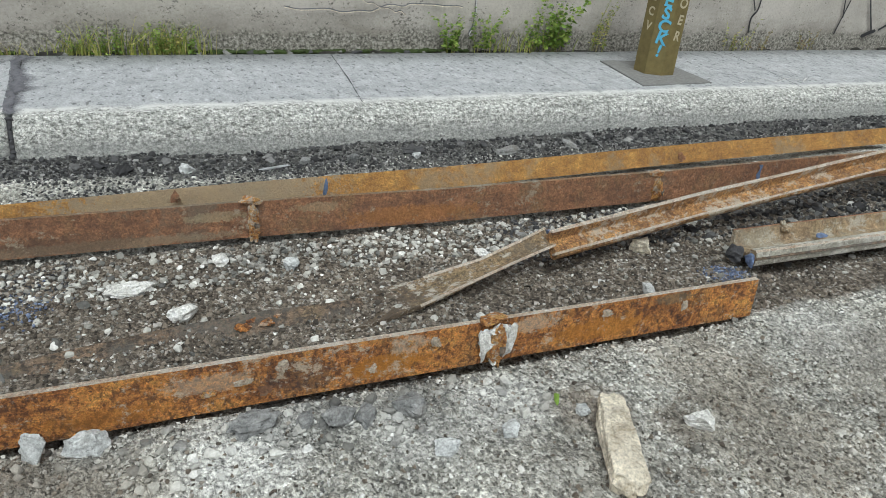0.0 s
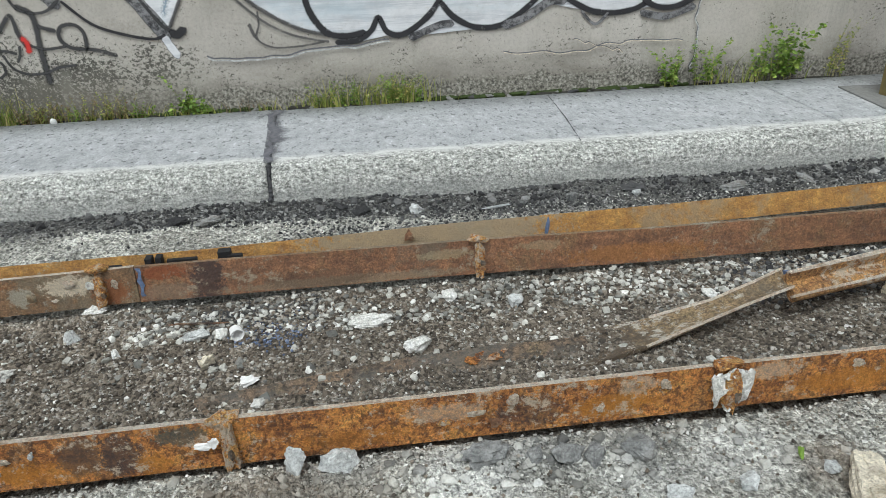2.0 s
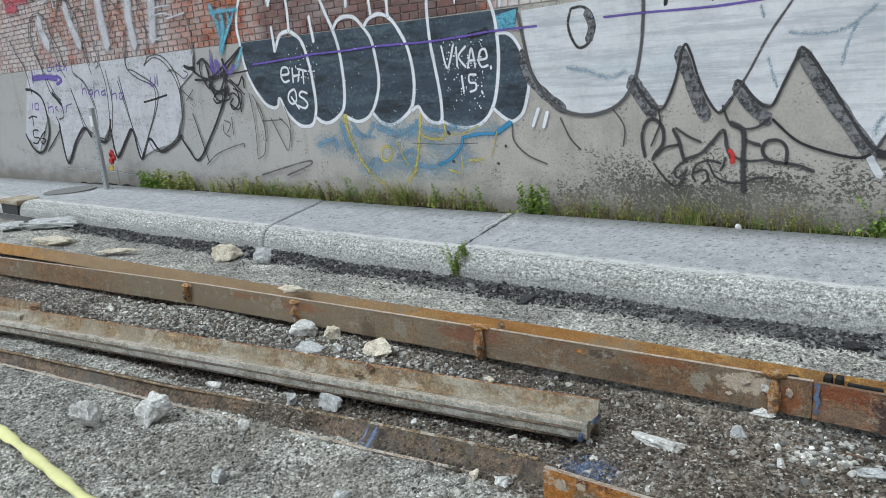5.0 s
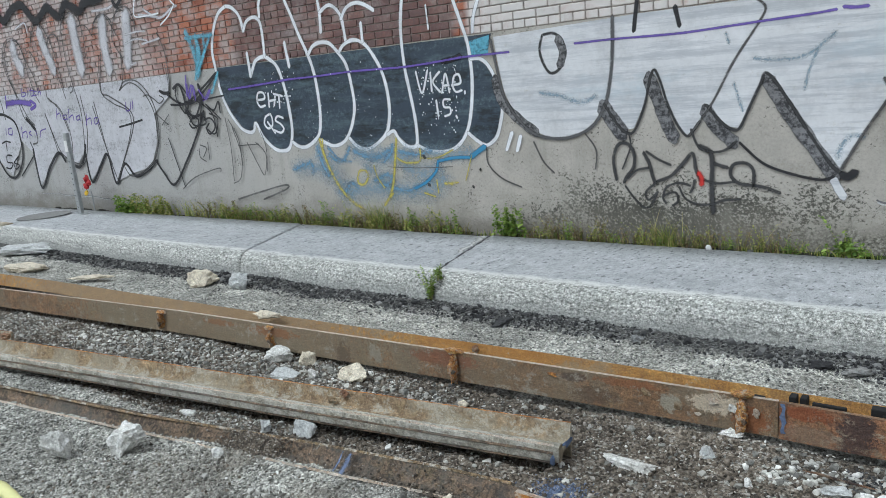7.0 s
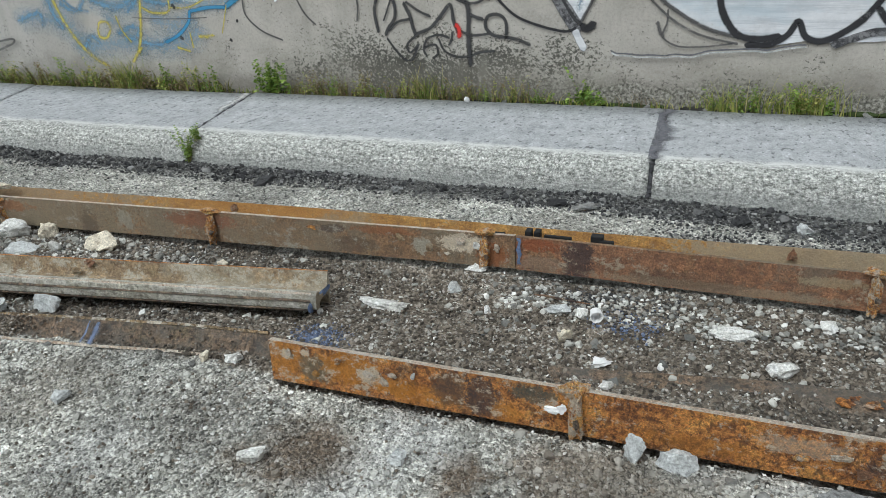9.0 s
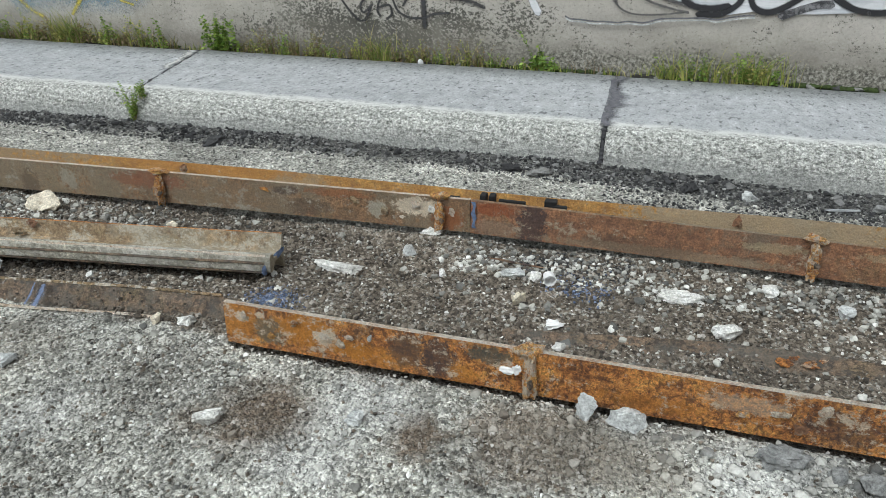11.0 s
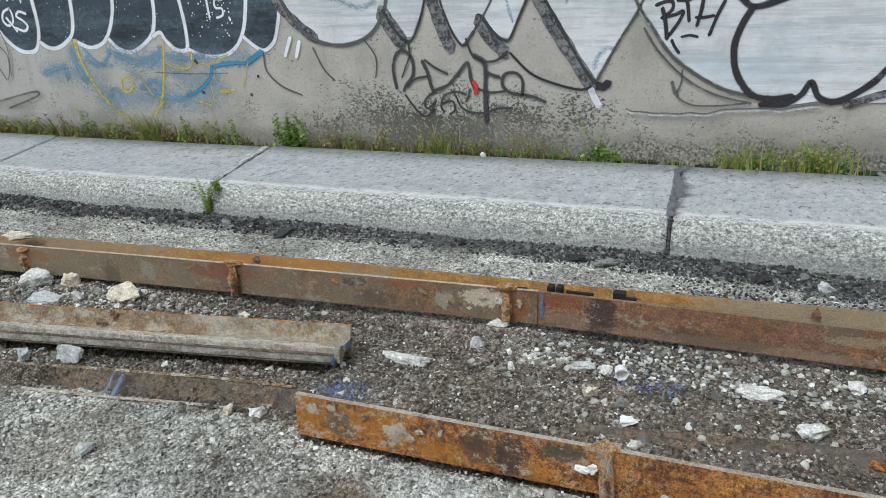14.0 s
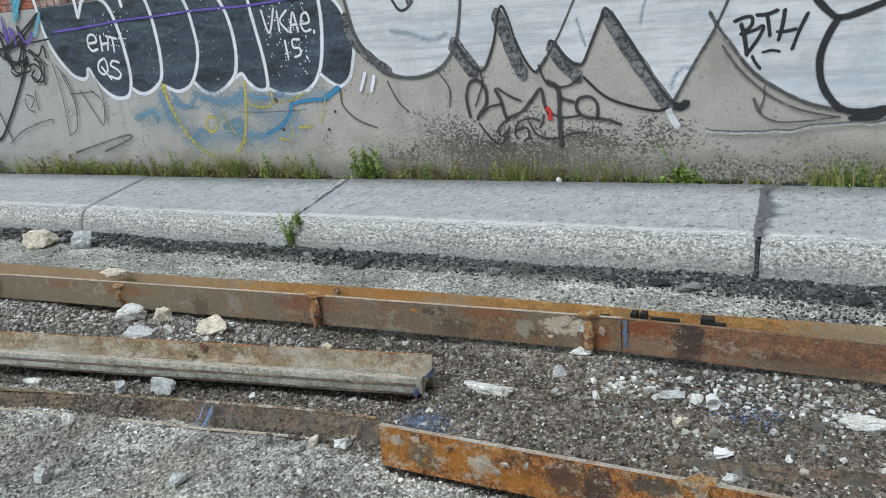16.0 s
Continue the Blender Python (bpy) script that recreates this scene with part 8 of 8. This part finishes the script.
B = 0.13
for i in range(16):
    grass_tuft(-1.9 + i * 0.24, 7.2, B, 0.05 + 0.05 * ((i * 0.37) % 1), 26, 0.09, "short ragged grass at the wall foot", M_DRYWEED if i % 3 == 1 else M_GRASS)
grass_tuft(2.0, 7.2, B, 0.17, 110, 0.15, "dense yellow-green grass tuft at the wall foot")
grass_tuft(2.3, 7.2, B, 0.17, 90, 0.1, "yellow-green grass tuft at the wall foot")
leafy_weed(2.2, 7.2, B, 0.17, 12, 0.08, "flowering yellow-green weed at the wall foot", M_GRASS, 0.022)
grass_tuft(1.75, 7.2, B, 0.13, 50, 0.1, "thin green grass tuft at the wall foot")
leafy_weed(1.85, 7.2, B, 0.14, 14, 0.1, "low green weed among grass at the wall foot", M_LEAF, 0.02)
leafy_weed(2.28, 7.2, B, 0.16, 16, 0.09, "bushy green weed among grass at the wall foot", M_LEAF, 0.022)
leafy_weed(0.86, 7.2, B, 0.1, 16, 0.09, "bright green leafy weed at the wall foot")
leafy_weed(0.85, 7.21, B, 0.26, 2, 0.01, "tall green weed stem against the wall")
grass_tuft(0.45, 7.2, B, 0.08, 50, 0.16, "short green grass at the wall foot")
grass_tuft(-0.33, 7.2, B, 0.19, 90, 0.08, "green grass tuft at the wall foot")
leafy_weed(-0.1, 7.21, B, 0.12, 8, 0.1, "reddish dry weed at the wall foot", M_DRYWEED, 0.02)
leafy_weed(-1.66, 7.19, B, 0.22, 26, 0.07, "bushy green weed at the slab joint")
leafy_weed(-1.3, 7.21, B, 0.14, 12, 0.1, "reddish dry weed at the wall foot", M_DRYWEED, 0.02)
grass_tuft(-0.9, 7.21, B, 0.12, 50, 0.18, "thin dry grass at the wall foot", M_DRYWEED)
leafy_weed(-2.25, 7.21, B, 0.2, 3, 0.04, "small dark green weed against the wall")
for i in range(26):
    x = -2.3 - i * 0.13
    leafy_weed(x, 7.2, B, 0.07 + 0.13 * abs(math.sin(i * 1.7)) ** 2, 9, 0.06, "mixed green weed at the wall foot", M_LEAF if i % 3 == 0 else M_GRASS if i % 3 == 1 else M_DRYWEED, 0.022)
    grass_tuft(x + 0.1, 7.2, B, 0.13, 32, 0.1, "green and dry grass at the wall foot", M_GRASS if i % 2 else M_DRYWEED)
for x in (-3.1, -3.2, -3.05):
    grass_tuft(x, 7.2, B, 0.22, 50, 0.07, "tall yellow grass at the wall foot")
for i, x in enumerate((-5.35, -5.7, -6.0)):
    grass_tuft(x - 0.2, 7.2, B - 0.01, 0.2, 40, 0.1, "tall yellowing grass at the wall foot")
for x in (-7.2, -7.0, -6.75):
    leafy_weed(x, 7.18, B - 0.01, 0.2, 16, 0.1, "bushy green weed at the wall foot", M_GRASS, 0.03)
for i, x in enumerate((-5.3, -5.8, -6.5)):
    leafy_weed(x, 7.2, B - 0.01, 0.16, 10, 0.1, "mixed dry weed at the wall foot", (M_GRASS, M_DRYWEED, M_GRASS)[i], 0.025)
leafy_weed(-7.45, 7.17, B - 0.01, 0.2, 26, 0.12, "broad green leafy weed at the wall foot", None, 0.04)
leafy_weed(4.2, 7.2, B, 0.22, 9, 0.05, "green leafy weed at the wall foot")
leafy_weed(4.47, 7.2, B, 0.26, 6, 0.06, "green leafy weed at the wall crack")
leafy_weed(4.98, 7.2, B, 0.3, 16, 0.09, "tall bushy green weed at the wall foot")
leafy_weed(5.12, 7.2, B, 0.4, 3, 0.03, "tall green weed stem against the wall", None, 0.045)
leafy_weed(5.5, 7.2, B, 0.36, 7, 0.06, "tall wispy dry weed beside the pole", M_GRASS, 0.02)
grass_tuft(4.75, 7.2, B, 0.16, 60, 0.2, "green grass at the wall foot")
leafy_weed(6.87, 7.2, B, 0.22, 6, 0.06, "thin yellowing weed at the wall foot", M_GRASS, 0.02)
leafy_weed(7.05, 7.2, B, 0.14, 6, 0.1, "thin dry weed at the wall foot", M_DRYWEED, 0.02)
leafy_weed(7.75, 7.2, B, 0.2, 5, 0.1, "thin dry weed at the wall foot", M_DRYWEED, 0.02)
leafy_weed(-1.485, 5.85, 0.0, 0.19, 16, 0.012, "green weed growing in the kerb joint", None, 0.016)
leafy_weed(-1.44, 5.9, 0.13, 0.09, 10, 0.02, "green weed tips over the kerb joint", None, 0.016)
for i in range(20):
    leafy_weed(-1.45 + i * 0.105, 7.2, B, 0.07 + 0.1 * abs(math.sin(i * 2.3)), 9, 0.045, "low olive and reddish weed at the wall foot", (M_DRYWEED, M_GRASS, M_DRYWEED, M_LEAF)[i % 4], 0.016)

bm = bmesh.new()
for i in range(34):
    x = 0.0 + i * 0.13 + random.uniform(-0.05, 0.05)
    if abs(x - 1.45) > 0.05:
        stone(x, 7.205 + random.uniform(-0.015, 0.02), (random.uniform(0.02, 0.06), 0.02, random.uniform(0.008, 0.016)), M_TAR_AND_HOLE if i % 3 == 0 else M_PATCH, "broken slab crumb at the wall foot", random.uniform(0, 3), name="slab_crumb", lift=0.13, group="slab crumbs")
for i in range(230):
    x = random.choice((random.uniform(2.3, 4.2), random.uniform(0.2, 1.3), random.uniform(-5.2, 4.5)))
    rough_lump(bm, (x, 7.235 + random.uniform(-0.015, 0.02), 0.135), (random.uniform(0.02, 0.07), 0.022, 0.02), 0.5, 2, i * 1.9)
tagged(part("moss", bm, M_MOSS), "dark green moss along the sidewalk edge", "moss", kind="stuff")

# ---------- brick courses above the render ----------
COURSE, LONG = 0.0668, 0.208
PIECES, REST = [], []
for row in range(38):
    header = row % 6 == 0
    step = LONG / 2 if header else LONG
    x = -15.9 + (0.0 if row % 2 else 0.104)
    z = 1.812 + row * COURSE
    while x < 13.8:
        seen = z < 2.0 - 0.125 * x and -6.1 < x < 0.0
        (PIECES if seen and len(PIECES) < 300 else REST).append((x, z, step))
        x += step


def brick_mesh(length):
    bm = bmesh.new()
    box(bm, 0.004, 0, 0.004, length - 0.006, 0.02, COURSE - 0.005, 0.004)
    return finish("brick", bm, M_BRICK)


BRICK = {LONG: brick_mesh(LONG), LONG / 2: brick_mesh(LONG / 2)}
for x, z, step in PIECES:
    ob = new("brick", BRICK[step])
    ob.parent = wall
    ob.location = (x, 7.2695 + random.uniform(0, 0.003), z + random.uniform(-0.001, 0.001))
vs, fs = [], []
for x, z, step in REST:
    k = len(vs)
    y = 7.2695 + random.uniform(0, 0.003)
    a, b, c, d = x + 0.004, x + step - 0.006, z + 0.004, z + COURSE - 0.005
    vs += [(a + 0.004, y, c + 0.004), (b - 0.004, y, c + 0.004), (b - 0.004, y, d - 0.004), (a + 0.004, y, d - 0.004), (a, y + 0.018, c), (b, y + 0.018, c), (b, y + 0.018, d), (a, y + 0.018, d)]
    fs += [tuple(k + i for i in f) for f in ((0, 1, 2, 3), (0, 4, 5, 1), (1, 5, 6, 2), (2, 6, 7, 3), (3, 7, 4, 0))]
me = bpy.data.meshes.new("brickwork")
me.from_pydata(vs, [], fs)
me.materials.append(M_BRICK_FAR)
rest = new("brickwork", me)
rest.parent = wall
tagged(rest, kind="stuff")
